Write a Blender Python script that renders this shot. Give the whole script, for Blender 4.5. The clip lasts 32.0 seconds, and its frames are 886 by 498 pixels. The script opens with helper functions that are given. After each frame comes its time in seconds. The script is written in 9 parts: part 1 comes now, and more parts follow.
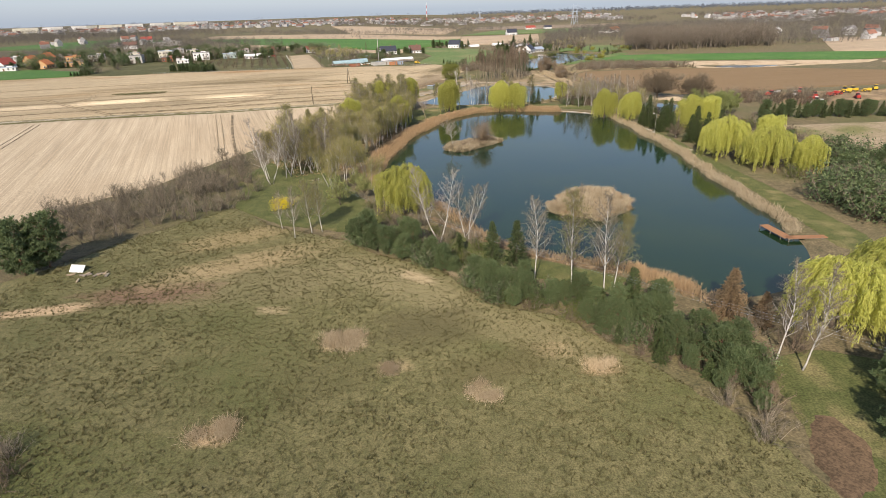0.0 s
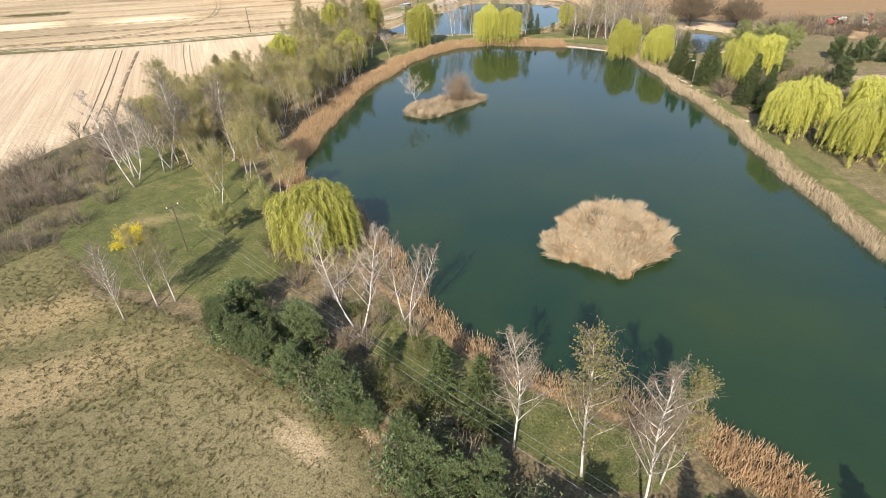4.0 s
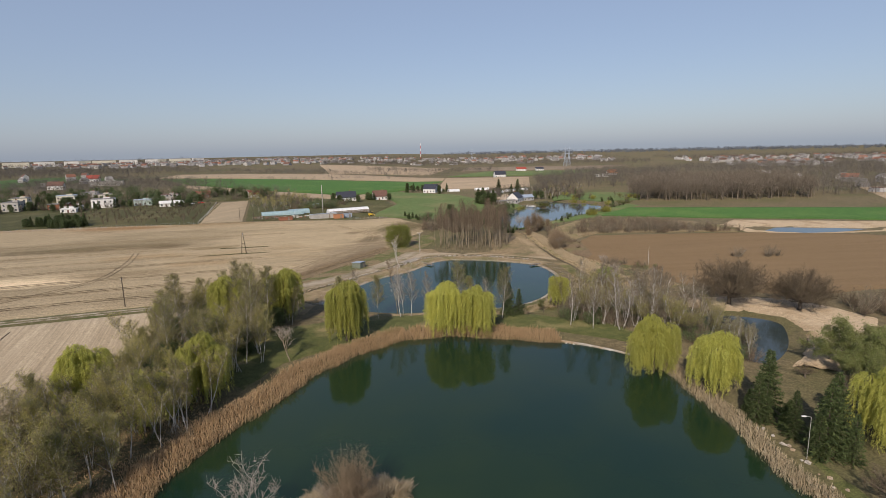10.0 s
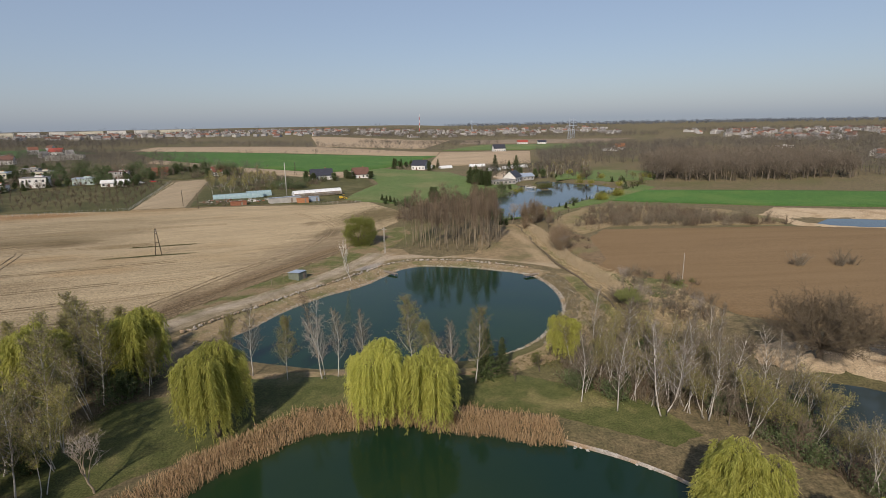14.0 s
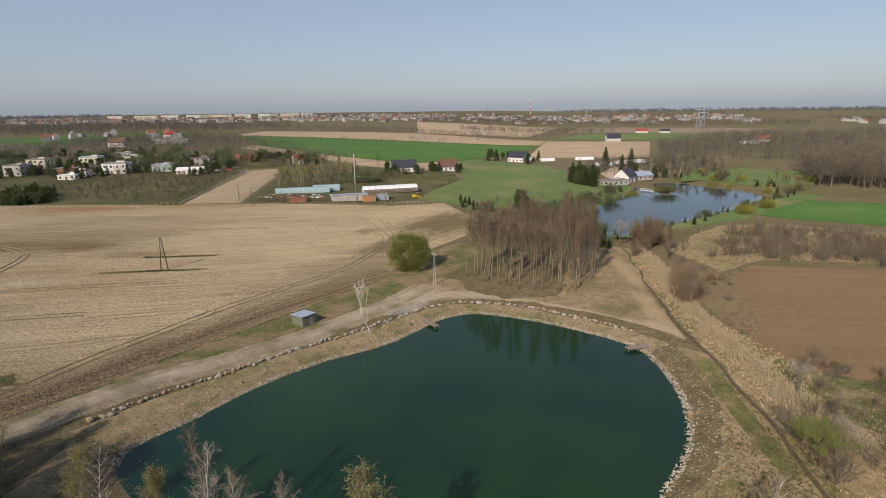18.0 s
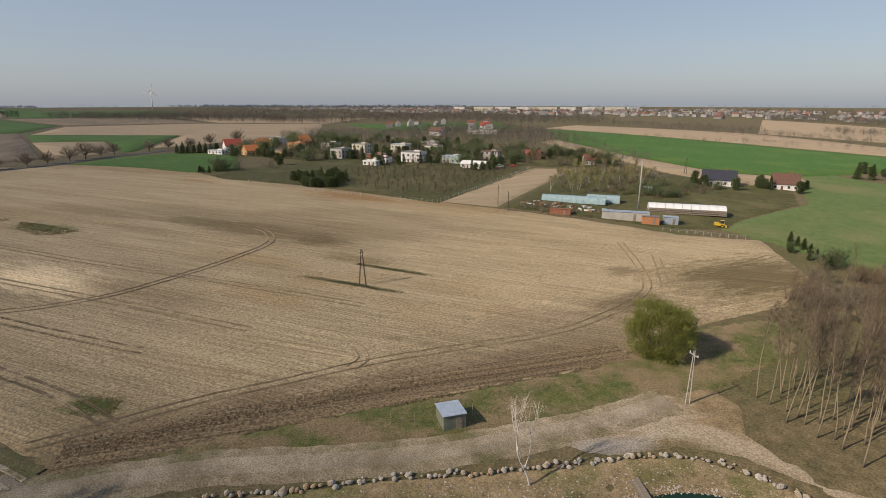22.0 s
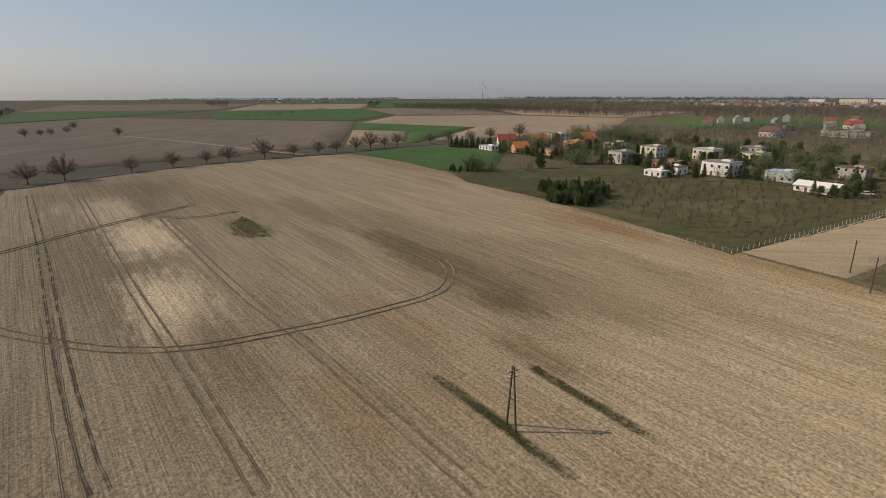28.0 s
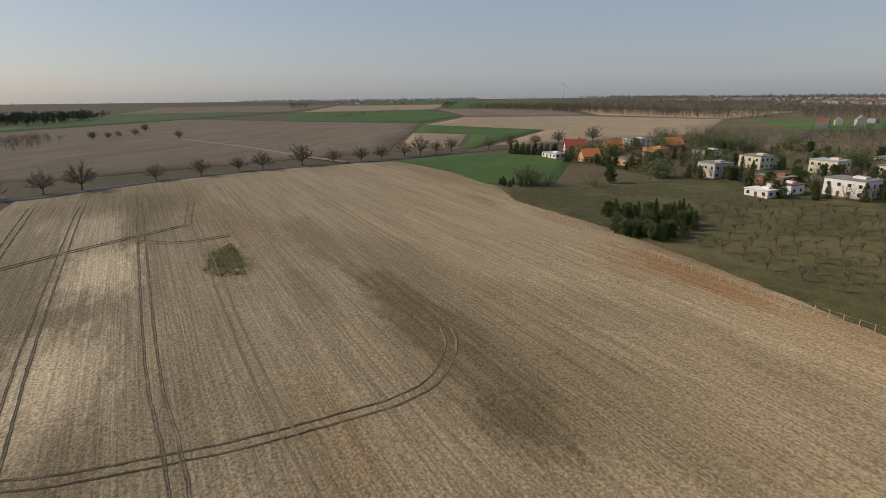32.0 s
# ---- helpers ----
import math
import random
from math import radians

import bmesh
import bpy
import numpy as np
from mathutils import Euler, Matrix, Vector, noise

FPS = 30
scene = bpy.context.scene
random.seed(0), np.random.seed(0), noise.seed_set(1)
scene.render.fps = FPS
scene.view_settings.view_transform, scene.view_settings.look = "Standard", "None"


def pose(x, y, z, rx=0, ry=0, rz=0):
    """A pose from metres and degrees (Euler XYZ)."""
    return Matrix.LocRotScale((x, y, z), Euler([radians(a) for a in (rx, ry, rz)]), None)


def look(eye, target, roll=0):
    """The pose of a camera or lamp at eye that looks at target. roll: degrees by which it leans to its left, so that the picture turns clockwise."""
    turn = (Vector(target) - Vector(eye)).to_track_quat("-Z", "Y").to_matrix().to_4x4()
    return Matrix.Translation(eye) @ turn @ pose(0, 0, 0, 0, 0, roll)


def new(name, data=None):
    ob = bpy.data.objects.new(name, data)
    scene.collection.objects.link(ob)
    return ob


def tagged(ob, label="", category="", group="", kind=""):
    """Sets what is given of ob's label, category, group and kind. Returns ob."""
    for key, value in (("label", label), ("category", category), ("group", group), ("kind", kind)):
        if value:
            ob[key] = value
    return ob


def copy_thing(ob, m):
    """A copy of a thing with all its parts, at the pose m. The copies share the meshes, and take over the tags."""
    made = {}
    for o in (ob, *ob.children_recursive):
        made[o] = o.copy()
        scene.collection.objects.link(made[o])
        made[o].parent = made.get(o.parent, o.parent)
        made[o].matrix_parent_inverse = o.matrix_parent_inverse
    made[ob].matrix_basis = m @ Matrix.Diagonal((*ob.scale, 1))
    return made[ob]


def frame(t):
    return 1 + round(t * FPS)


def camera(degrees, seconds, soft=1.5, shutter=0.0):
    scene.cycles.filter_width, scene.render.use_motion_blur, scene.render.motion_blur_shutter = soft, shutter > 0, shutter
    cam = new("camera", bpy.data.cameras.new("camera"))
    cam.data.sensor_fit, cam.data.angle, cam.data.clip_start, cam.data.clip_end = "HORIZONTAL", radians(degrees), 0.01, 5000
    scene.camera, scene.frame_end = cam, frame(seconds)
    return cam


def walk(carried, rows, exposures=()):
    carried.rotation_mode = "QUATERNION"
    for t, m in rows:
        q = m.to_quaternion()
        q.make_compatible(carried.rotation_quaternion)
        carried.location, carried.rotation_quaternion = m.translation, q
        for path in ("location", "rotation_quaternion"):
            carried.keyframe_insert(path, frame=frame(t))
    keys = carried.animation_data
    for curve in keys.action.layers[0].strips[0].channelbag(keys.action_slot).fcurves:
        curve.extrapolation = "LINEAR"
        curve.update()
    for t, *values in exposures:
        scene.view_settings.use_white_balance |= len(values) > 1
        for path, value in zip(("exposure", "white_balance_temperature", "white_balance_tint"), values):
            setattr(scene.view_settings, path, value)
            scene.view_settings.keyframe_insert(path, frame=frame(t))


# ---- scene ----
cam = camera(79.4, 32.0, soft=0.6)
METRES, EYE, TILT, LEAN, TURN = 401.8, 45.0, 0.0, 1.8, 0.0
ROWS = [
    (0.0, 0.0, 0.0, 0.0, -0.02, -24.21, 0.03),
    (0.5, 0.0034, 0.016, 0.0002, -0.11, -24.97, 0.01),
    (1.0, 0.0068, 0.0332, 0.0003, -0.16, -26.25, -0.04),
    (1.5, 0.0098, 0.0491, 0.0006, -0.2, -27.43, -0.08),
    (2.0, 0.0129, 0.0661, 0.001, -0.25, -28.7, -0.12),
    (2.5, 0.0156, 0.0819, 0.0011, -0.3, -29.85, -0.16),
    (4.5, 0.0252, 0.1465, 0.0037, -0.43, -34.71, -0.24),
    (5.0, 0.0281, 0.163, 0.0039, -0.41, -35.65, -0.24),
    (5.5, 0.031, 0.1782, 0.0042, -0.4, -35.59, -0.26),
    (6.0, 0.0341, 0.1949, 0.0046, -0.41, -36.02, -0.34),
    (6.5, 0.0376, 0.211, 0.0053, -0.19, -21.73, -0.36),
    (7.0, 0.0412, 0.2274, 0.0042, -0.0, -8.32, -0.45),
    (7.5, 0.0449, 0.2424, 0.0046, 0.0, -8.36, -0.46),
    (8.0, 0.0488, 0.259, 0.0046, 0.01, -8.39, -0.51),
    (8.5, 0.0524, 0.274, 0.0047, -0.02, -8.48, -0.53),
    (9.0, 0.0562, 0.2903, 0.0048, -0.03, -9.1, -0.53),
    (9.5, 0.06, 0.3058, 0.0045, -0.01, -9.82, -0.54),
    (10.0, 0.0641, 0.3224, 0.0047, -0.02, -10.61, -0.57),
    (10.5, 0.0678, 0.3379, 0.0049, -0.01, -11.18, -0.57),
    (11.0, 0.0716, 0.3546, 0.0052, 0.01, -11.76, -0.6),
    (11.5, 0.0749, 0.3702, 0.0052, 0.03, -11.76, -0.61),
    (12.0, 0.0783, 0.3872, 0.005, 0.07, -11.97, -0.65),
    (12.5, 0.0812, 0.4033, 0.0051, 0.05, -13.02, -0.68),
    (13.0, 0.0844, 0.4205, 0.0053, 0.08, -13.02, -0.67),
    (13.5, 0.0873, 0.4366, 0.0052, 0.06, -13.04, -0.72),
    (14.0, 0.0905, 0.4541, 0.0052, 0.22, -13.56, -0.73),
    (14.5, 0.0936, 0.4704, 0.0049, 0.74, -14.03, -0.74),
    (16.5, 0.1037, 0.5343, 0.0069, 2.46, -14.92, -0.77),
    (17.0, 0.1065, 0.5513, 0.0068, 3.74, -14.97, -0.81),
    (17.5, 0.1089, 0.5669, 0.0068, 7.83, -15.1, -0.88),
    (18.0, 0.1112, 0.584, 0.0066, 11.98, -15.24, -1.0),
    (18.5, 0.1128, 0.5996, 0.0065, 14.92, -15.36, -1.03),
    (19.0, 0.1138, 0.6165, 0.0065, 19.15, -15.49, -1.1),
    (19.5, 0.1139, 0.6321, 0.0066, 24.7, -15.73, -1.17),
    (20.0, 0.1134, 0.6487, 0.0068, 30.76, -15.97, -1.23),
    (20.5, 0.1118, 0.6638, 0.0068, 35.54, -16.16, -1.21),
    (21.0, 0.1087, 0.6799, 0.0068, 39.82, -16.36, -1.26),
    (21.5, 0.1052, 0.6946, 0.0067, 42.37, -16.45, -1.22),
    (22.0, 0.0998, 0.7098, 0.0064, 45.33, -16.59, -1.25),
    (22.5, 0.0945, 0.7234, 0.0064, 50.69, -16.83, -1.18),
    (23.0, 0.0879, 0.7381, 0.006, 58.94, -17.16, -1.06),
    (23.5, 0.081, 0.7509, 0.0056, 64.26, -17.35, -0.95),
    (24.0, 0.0726, 0.764, 0.0053, 68.12, -17.5, -0.85),
    (24.5, 0.0641, 0.775, 0.0048, 69.22, -17.54, -0.78),
    (25.0, 0.0544, 0.7859, 0.0043, 70.67, -17.61, -0.73),
    (25.5, 0.0452, 0.7956, 0.0037, 74.21, -17.71, -0.6),
    (27.5, 0.0035, 0.8299, 0.0025, 77.66, -17.88, -0.33),
    (28.0, -0.0082, 0.8375, 0.0023, 77.77, -17.85, -0.28),
    (28.5, -0.0193, 0.8447, 0.0018, 77.8, -17.84, -0.21),
    (29.0, -0.0314, 0.8523, 0.0015, 77.76, -17.83, -0.13),
    (29.5, -0.0427, 0.8588, 0.001, 78.28, -17.83, -0.05),
    (30.0, -0.0549, 0.8656, 0.0008, 78.41, -17.82, 0.02),
    (30.5, -0.0663, 0.8716, 0.0006, 79.41, -17.82, 0.1),
    (31.0, -0.0784, 0.8781, 0.0003, 81.41, -17.83, 0.23),
    (31.5, -0.0894, 0.8838, -0.0001, 83.36, -17.81, 0.34),
    (32.0, -0.101, 0.8895, -0.0004, 86.06, -17.83, 0.45),
]
walk(cam, [(t, pose(0, 0, EYE, TILT, LEAN, TURN) @ pose(METRES * x, METRES * y, METRES * z, 90 + pitch, roll, yaw)) for t, x, y, z, yaw, pitch, roll in ROWS],
     exposures=[(t, e, k, {7.0: 22, 8.0: 21, 9.0: 17}.get(t, 14)) for t, e, k in ((0.0, 0.75, 6450), (2.0, 0.93, 6450), (4.5, 1.36, 6400), (6.2, 1.5, 6200), (7.0, 0.96, 6150), (8.0, 0.64, 6250), (9.0, 0.24, 6350), (14.0, 0.1, 6450), (18.0, 0.2, 6650), (21.0, 0.2, 6800), (24.0, 0.08, 7000), (30.0, 0.03, 7050), (32.0, 0.06, 7050))])

# ---- world, sun ----
SUN_EL, SUN_AZ = 35.0, 197.0
world = bpy.data.worlds.new("sky")
scene.world = world
world.use_nodes = True
wn = world.node_tree.nodes
sky = wn.new("ShaderNodeTexSky")
sky.sky_type, sky.sun_disc = "NISHITA", False
sky.sun_elevation, sky.sun_rotation = radians(SUN_EL), radians(SUN_AZ)
sky.altitude, sky.air_density, sky.dust_density, sky.ozone_density = 0, 1.0, 1.15, 2.4
wn["Background"].inputs[1].default_value = 0.088
veil = wn.new("ShaderNodeMix")
veil.data_type = "RGBA"
veil.inputs[0].default_value = 0.5
veil.inputs[7].default_value = (3.85, 4.65, 5.9, 1)
world.node_tree.links.new(sky.outputs[0], veil.inputs[6])
world.node_tree.links.new(veil.outputs[2], wn["Background"].inputs[0])
sun = new("sun", bpy.data.lights.new("sun", "SUN"))
sun.data.energy, sun.data.angle, sun.data.color = 3.4, radians(0.6), (1.0, 0.88, 0.71)
sx, sy = math.sin(radians(SUN_AZ)), math.cos(radians(SUN_AZ))
sun.matrix_world = look((sx * 60, sy * 60, 60 * math.tan(radians(SUN_EL))), (0, 0, 0))


# ---- materials ----
def mat(name):
    m = bpy.data.materials.new(name)
    m.use_nodes = True
    return m, m.node_tree, m.node_tree.nodes["Principled BSDF"]


def node(nt, kind):
    return nt.nodes.new("ShaderNode" + kind)


def put(nt, sock, value):
    if isinstance(value, bpy.types.NodeSocket):
        nt.links.new(value, sock)
    else:
        sock.default_value = (*value, 1) if isinstance(value, tuple) and len(value) == 3 and sock.type == "RGBA" else value


def noise_fac(nt, scale, detail=4.0, coord=None, rough=0.55, stretch=None, turn=0.0):
    if coord is None:
        coord = node(nt, "NewGeometry").outputs["Position"]
    if stretch or turn:
        mp = node(nt, "Mapping")
        nt.links.new(coord, mp.inputs[0])
        mp.vector_type = "TEXTURE"
        mp.inputs["Rotation"].default_value = (0, 0, radians(turn))
        mp.inputs["Scale"].default_value = tuple(1 / k for k in stretch) if stretch else (1, 1, 1)
        coord = mp.outputs[0]
    n = node(nt, "TexNoise")
    nt.links.new(coord, n.inputs["Vector"])
    n.inputs["Scale"].default_value, n.inputs["Detail"].default_value, n.inputs["Roughness"].default_value = scale, detail, rough
    return n.outputs["Fac"]


def ramp(nt, fac, *stops):
    r = node(nt, "ValToRGB")
    e = r.color_ramp.elements
    while len(e) < len(stops):
        e.new(0.5)
    for el, (pos, c) in zip(e, stops):
        el.position, el.color = pos, (*c, 1) if isinstance(c, tuple) else (c, c, c, 1)
    put(nt, r.inputs[0], fac)
    return r.outputs[0]


def mixc(nt, fac, a, b, mode="MIX"):
    m = node(nt, "Mix")
    m.data_type, m.blend_type = "RGBA", mode
    put(nt, m.inputs[0], fac), put(nt, m.inputs[6], a), put(nt, m.inputs[7], b)
    return m.outputs[2]


def maths(nt, op, a, b=0.0):
    m = node(nt, "Math")
    m.operation = op
    put(nt, m.inputs[0], a), put(nt, m.inputs[1], b)
    return m.outputs[0]


def bump(nt, bsdf, height, strength, dist):
    b = node(nt, "Bump")
    b.inputs["Strength"].default_value, b.inputs["Distance"].default_value = strength, dist
    put(nt, b.inputs["Height"], height)
    nt.links.new(b.outputs[0], bsdf.inputs["Normal"])


def spot(nt, x, y, rx, ry, way, amount=1.0):
    """A frayed patch on the ground, oval, turned by way degrees."""
    mp = node(nt, "Mapping")
    mp.vector_type = "TEXTURE"
    nt.links.new(node(nt, "NewGeometry").outputs["Position"], mp.inputs[0])
    mp.inputs["Location"].default_value, mp.inputs["Rotation"].default_value, mp.inputs["Scale"].default_value = (x, y, 0), (0, 0, radians(way)), (rx, ry, 1e6)
    xyz = node(nt, "SeparateXYZ")
    nt.links.new(mp.outputs[0], xyz.inputs[0])
    ln = maths(nt, "POWER", maths(nt, "ADD", maths(nt, "POWER", maths(nt, "ABSOLUTE", xyz.outputs[0]), 3.5), maths(nt, "POWER", maths(nt, "ABSOLUTE", xyz.outputs[1]), 3.5)), 0.286)
    fray = maths(nt, "MULTIPLY", noise_fac(nt, 0.45, 8, stretch=(0.3, 1.0, 1.0), turn=way, rough=0.72), 2.0)
    return ramp(nt, maths(nt, "MULTIPLY", maths(nt, "ADD", ln, fray), 0.4), (0.58, amount), (0.84, 0.0))


def surface(name, low, high, scale, rough=0.9, patch=None, patch_scale=0.05, patch_at=(0.5, 0.65), bump_by=0.4, bump_dist=0.1, fine=None, metal=0.0, local=False, spots=()):
    """A worn surface: grain between two colours, with larger patches of a third."""
    m, nt, b = mat(name)
    co = node(nt, "TexCoord").outputs["Object"] if local else None
    grain = noise_fac(nt, scale, 6, co)
    col = ramp(nt, grain, (0.3, low), (0.7, high))
    if patch:
        f = ramp(nt, noise_fac(nt, patch_scale, 5, co), (patch_at[0], 0.0), (patch_at[1], 1.0))
        col = mixc(nt, f, col, patch)
    for x, y, rx, ry, way, c, amount in spots:
        col = mixc(nt, spot(nt, x, y, rx, ry, way, amount), col, c)
    if fine:
        f = ramp(nt, noise_fac(nt, fine, 3, co), (0.35, 0.62), (0.65, 1.25))
        col = mixc(nt, 1.0, col, f, "MULTIPLY")
    put(nt, b.inputs["Base Color"], col)
    b.inputs["Roughness"].default_value, b.inputs["Metallic"].default_value = rough, metal
    b.inputs["Specular IOR Level"].default_value = 0.25 if metal == 0 else 0.5
    b.inputs["Diffuse Roughness"].default_value = 0.0 if local else 1.0
    if bump_by:
        bump(nt, b, grain, bump_by, bump_dist)
    return m


def foliage(name, a, b_, c, through_light=0.3, rough=0.6):
    """Leaves whose tint changes from leaf to leaf and from plant to plant."""
    m, nt, b = mat(name)
    isl = node(nt, "NewGeometry").outputs["Random Per Island"]
    col = ramp(nt, isl, (0.0, a), (0.55, b_), (1.0, c))
    hsv = node(nt, "HueSaturation")
    put(nt, hsv.inputs["Color"], col)
    put(nt, hsv.inputs["Value"], maths(nt, "ADD", maths(nt, "MULTIPLY", node(nt, "ObjectInfo").outputs["Random"], 0.4), 0.8))
    b.inputs["Roughness"].default_value, b.inputs["Specular IOR Level"].default_value = rough, 0.2
    put(nt, b.inputs["Base Color"], hsv.outputs[0])
    if through_light:
        tr = node(nt, "BsdfTranslucent")
        put(nt, tr.inputs[0], hsv.outputs[0])
        mx = node(nt, "MixShader")
        mx.inputs[0].default_value = through_light
        nt.links.new(b.outputs[0], mx.inputs[1]), nt.links.new(tr.outputs[0], mx.inputs[2])
        nt.links.new(mx.outputs[0], nt.nodes["Material Output"].inputs[0])
    return m


def farmland(name, low, high, turn, row=3.0, patch=None, patch2=None, rough=0.95, relief=0.5, spots=(), grain=(0.78, 1.2), furrow=(0.9, 1.08)):
    """Tilled soil with drill rows in one direction and broad patches."""
    m, nt, b = mat(name)
    clod = noise_fac(nt, 2.3, 5, rough=0.62)
    rows = noise_fac(nt, 1.0, 3, stretch=(0.012, 2.4 * row, 1), turn=turn)
    broad = noise_fac(nt, 0.02, 5, stretch=(0.35, 1.0, 1), turn=turn)
    col = ramp(nt, noise_fac(nt, 1.0, 4, stretch=(0.02, 0.3 * row, 1), turn=turn), (0.33, low), (0.67, high))
    if patch:
        col = mixc(nt, ramp(nt, broad, (0.5, 0.0), (0.68, 0.8)), col, patch)
    if patch2:
        col = mixc(nt, ramp(nt, noise_fac(nt, 0.013, 4, stretch=(0.5, 1.0, 1), turn=turn + 8), (0.54, 0.0), (0.66, 0.75)), col, patch2)
    for x, y, rx, ry, way, c, amount in spots:
        col = mixc(nt, spot(nt, x, y, rx, ry, way, amount), col, c)
    # Part of the row and clod contrast is their shade, multiplied into the colour.
    col = mixc(nt, 1.0, col, ramp(nt, rows, (0.38, furrow[0]), (0.6, furrow[1])), "MULTIPLY")
    col = mixc(nt, 1.0, col, ramp(nt, clod, (0.36, grain[0]), (0.64, grain[1])), "MULTIPLY")
    put(nt, b.inputs["Base Color"], col)
    b.inputs["Roughness"].default_value, b.inputs["Specular IOR Level"].default_value = rough, 0.15
    b.inputs["Diffuse Roughness"].default_value = 0.75
    bump(nt, b, maths(nt, "ADD", clod, maths(nt, "MULTIPLY", rows, 0.8)), relief, 0.3)
    return m


def water(name, deep, shallow):
    m, nt, b = mat(name)
    col = ramp(nt, noise_fac(nt, 0.03, 3), (0.35, deep), (0.7, shallow))
    put(nt, b.inputs["Base Color"], col)
    b.inputs["Roughness"].default_value, b.inputs["IOR"].default_value = 0.07, 1.33
    bump(nt, b, noise_fac(nt, 1.1, 3, stretch=(1, 0.6, 1)), 0.09, 0.1)
    return m


M_MEADOW = surface("meadow_grass", (0.086, 0.084, 0.034), (0.163, 0.146, 0.068), 0.9, patch=(0.082, 0.087, 0.031), patch_scale=0.045, patch_at=(0.48, 0.66), bump_by=0.5, bump_dist=0.3, fine=5.0, spots=[
    (-6.5, 86.5, 4.5, 1.8, -35, (0.44, 0.34, 0.22), 0.9), (-8, 84, 20, 7, -38, (0.225, 0.19, 0.105), 0.6), (14, 66, 12, 5, -35, (0.205, 0.172, 0.092), 0.5), (-34, 84, 18, 8, 10, (0.20, 0.168, 0.092), 0.5), (-16, 66, 3.4, 2.4, 0, (0.44, 0.34, 0.21), 0.9), (4, 54, 2.4, 1.6, 0, (0.34, 0.28, 0.16), 0.8), (-8, 60, 2.6, 1.6, 10, (0.28, 0.22, 0.12), 0.8), (-28, 47, 2.6, 2.2, 0, (0.38, 0.27, 0.16), 0.8), (-29, 75, 3, 1.4, 0, (0.30, 0.24, 0.14), 0.7), (14, 63, 3, 2, 0, (0.32, 0.25, 0.14), 0.7), (20, 59, 3, 2, 0, (0.30, 0.21, 0.12), 0.7),
    (-4, 70, 9, 6, 10, (0.085, 0.075, 0.035), 0.8), (8, 60, 10, 4, 20, (0.10, 0.085, 0.038), 0.6), (-16, 58, 10, 5, 30, (0.10, 0.09, 0.04), 0.5), (-52, 80, 12, 4, 10, (0.17, 0.09, 0.07), 0.6), (-40, 92, 18, 5, 30, (0.33, 0.25, 0.14), 0.6), (-66, 74, 8, 2, 15, (0.42, 0.31, 0.19), 0.9), (-45, 105, 14, 5, 35, (0.30, 0.23, 0.12), 0.6), (-50, 40, 20, 10, 0, (0.09, 0.10, 0.03), 0.6), (4, 88, 6, 2, -30, (0.40, 0.30, 0.18), 0.7)])
M_LAWN = surface("lawn_grass", (0.054, 0.066, 0.02), (0.095, 0.10, 0.036), 0.5, patch=(0.20, 0.165, 0.08), patch_scale=0.12, patch_at=(0.55, 0.75), bump_by=0.4, bump_dist=0.15, fine=4.0)
M_ROUGH = surface("rough_grass", (0.075, 0.066, 0.036), (0.155, 0.123, 0.07), 0.6, patch=(0.085, 0.085, 0.035), patch_scale=0.02, patch_at=(0.5, 0.66), bump_by=0.6, bump_dist=0.3, fine=3.0)
M_LITTER = surface("leaf_litter", (0.10, 0.07, 0.04), (0.22, 0.16, 0.09), 0.8, patch=(0.26, 0.19, 0.11), patch_scale=0.1, bump_by=0.7, bump_dist=0.2, fine=4.0)
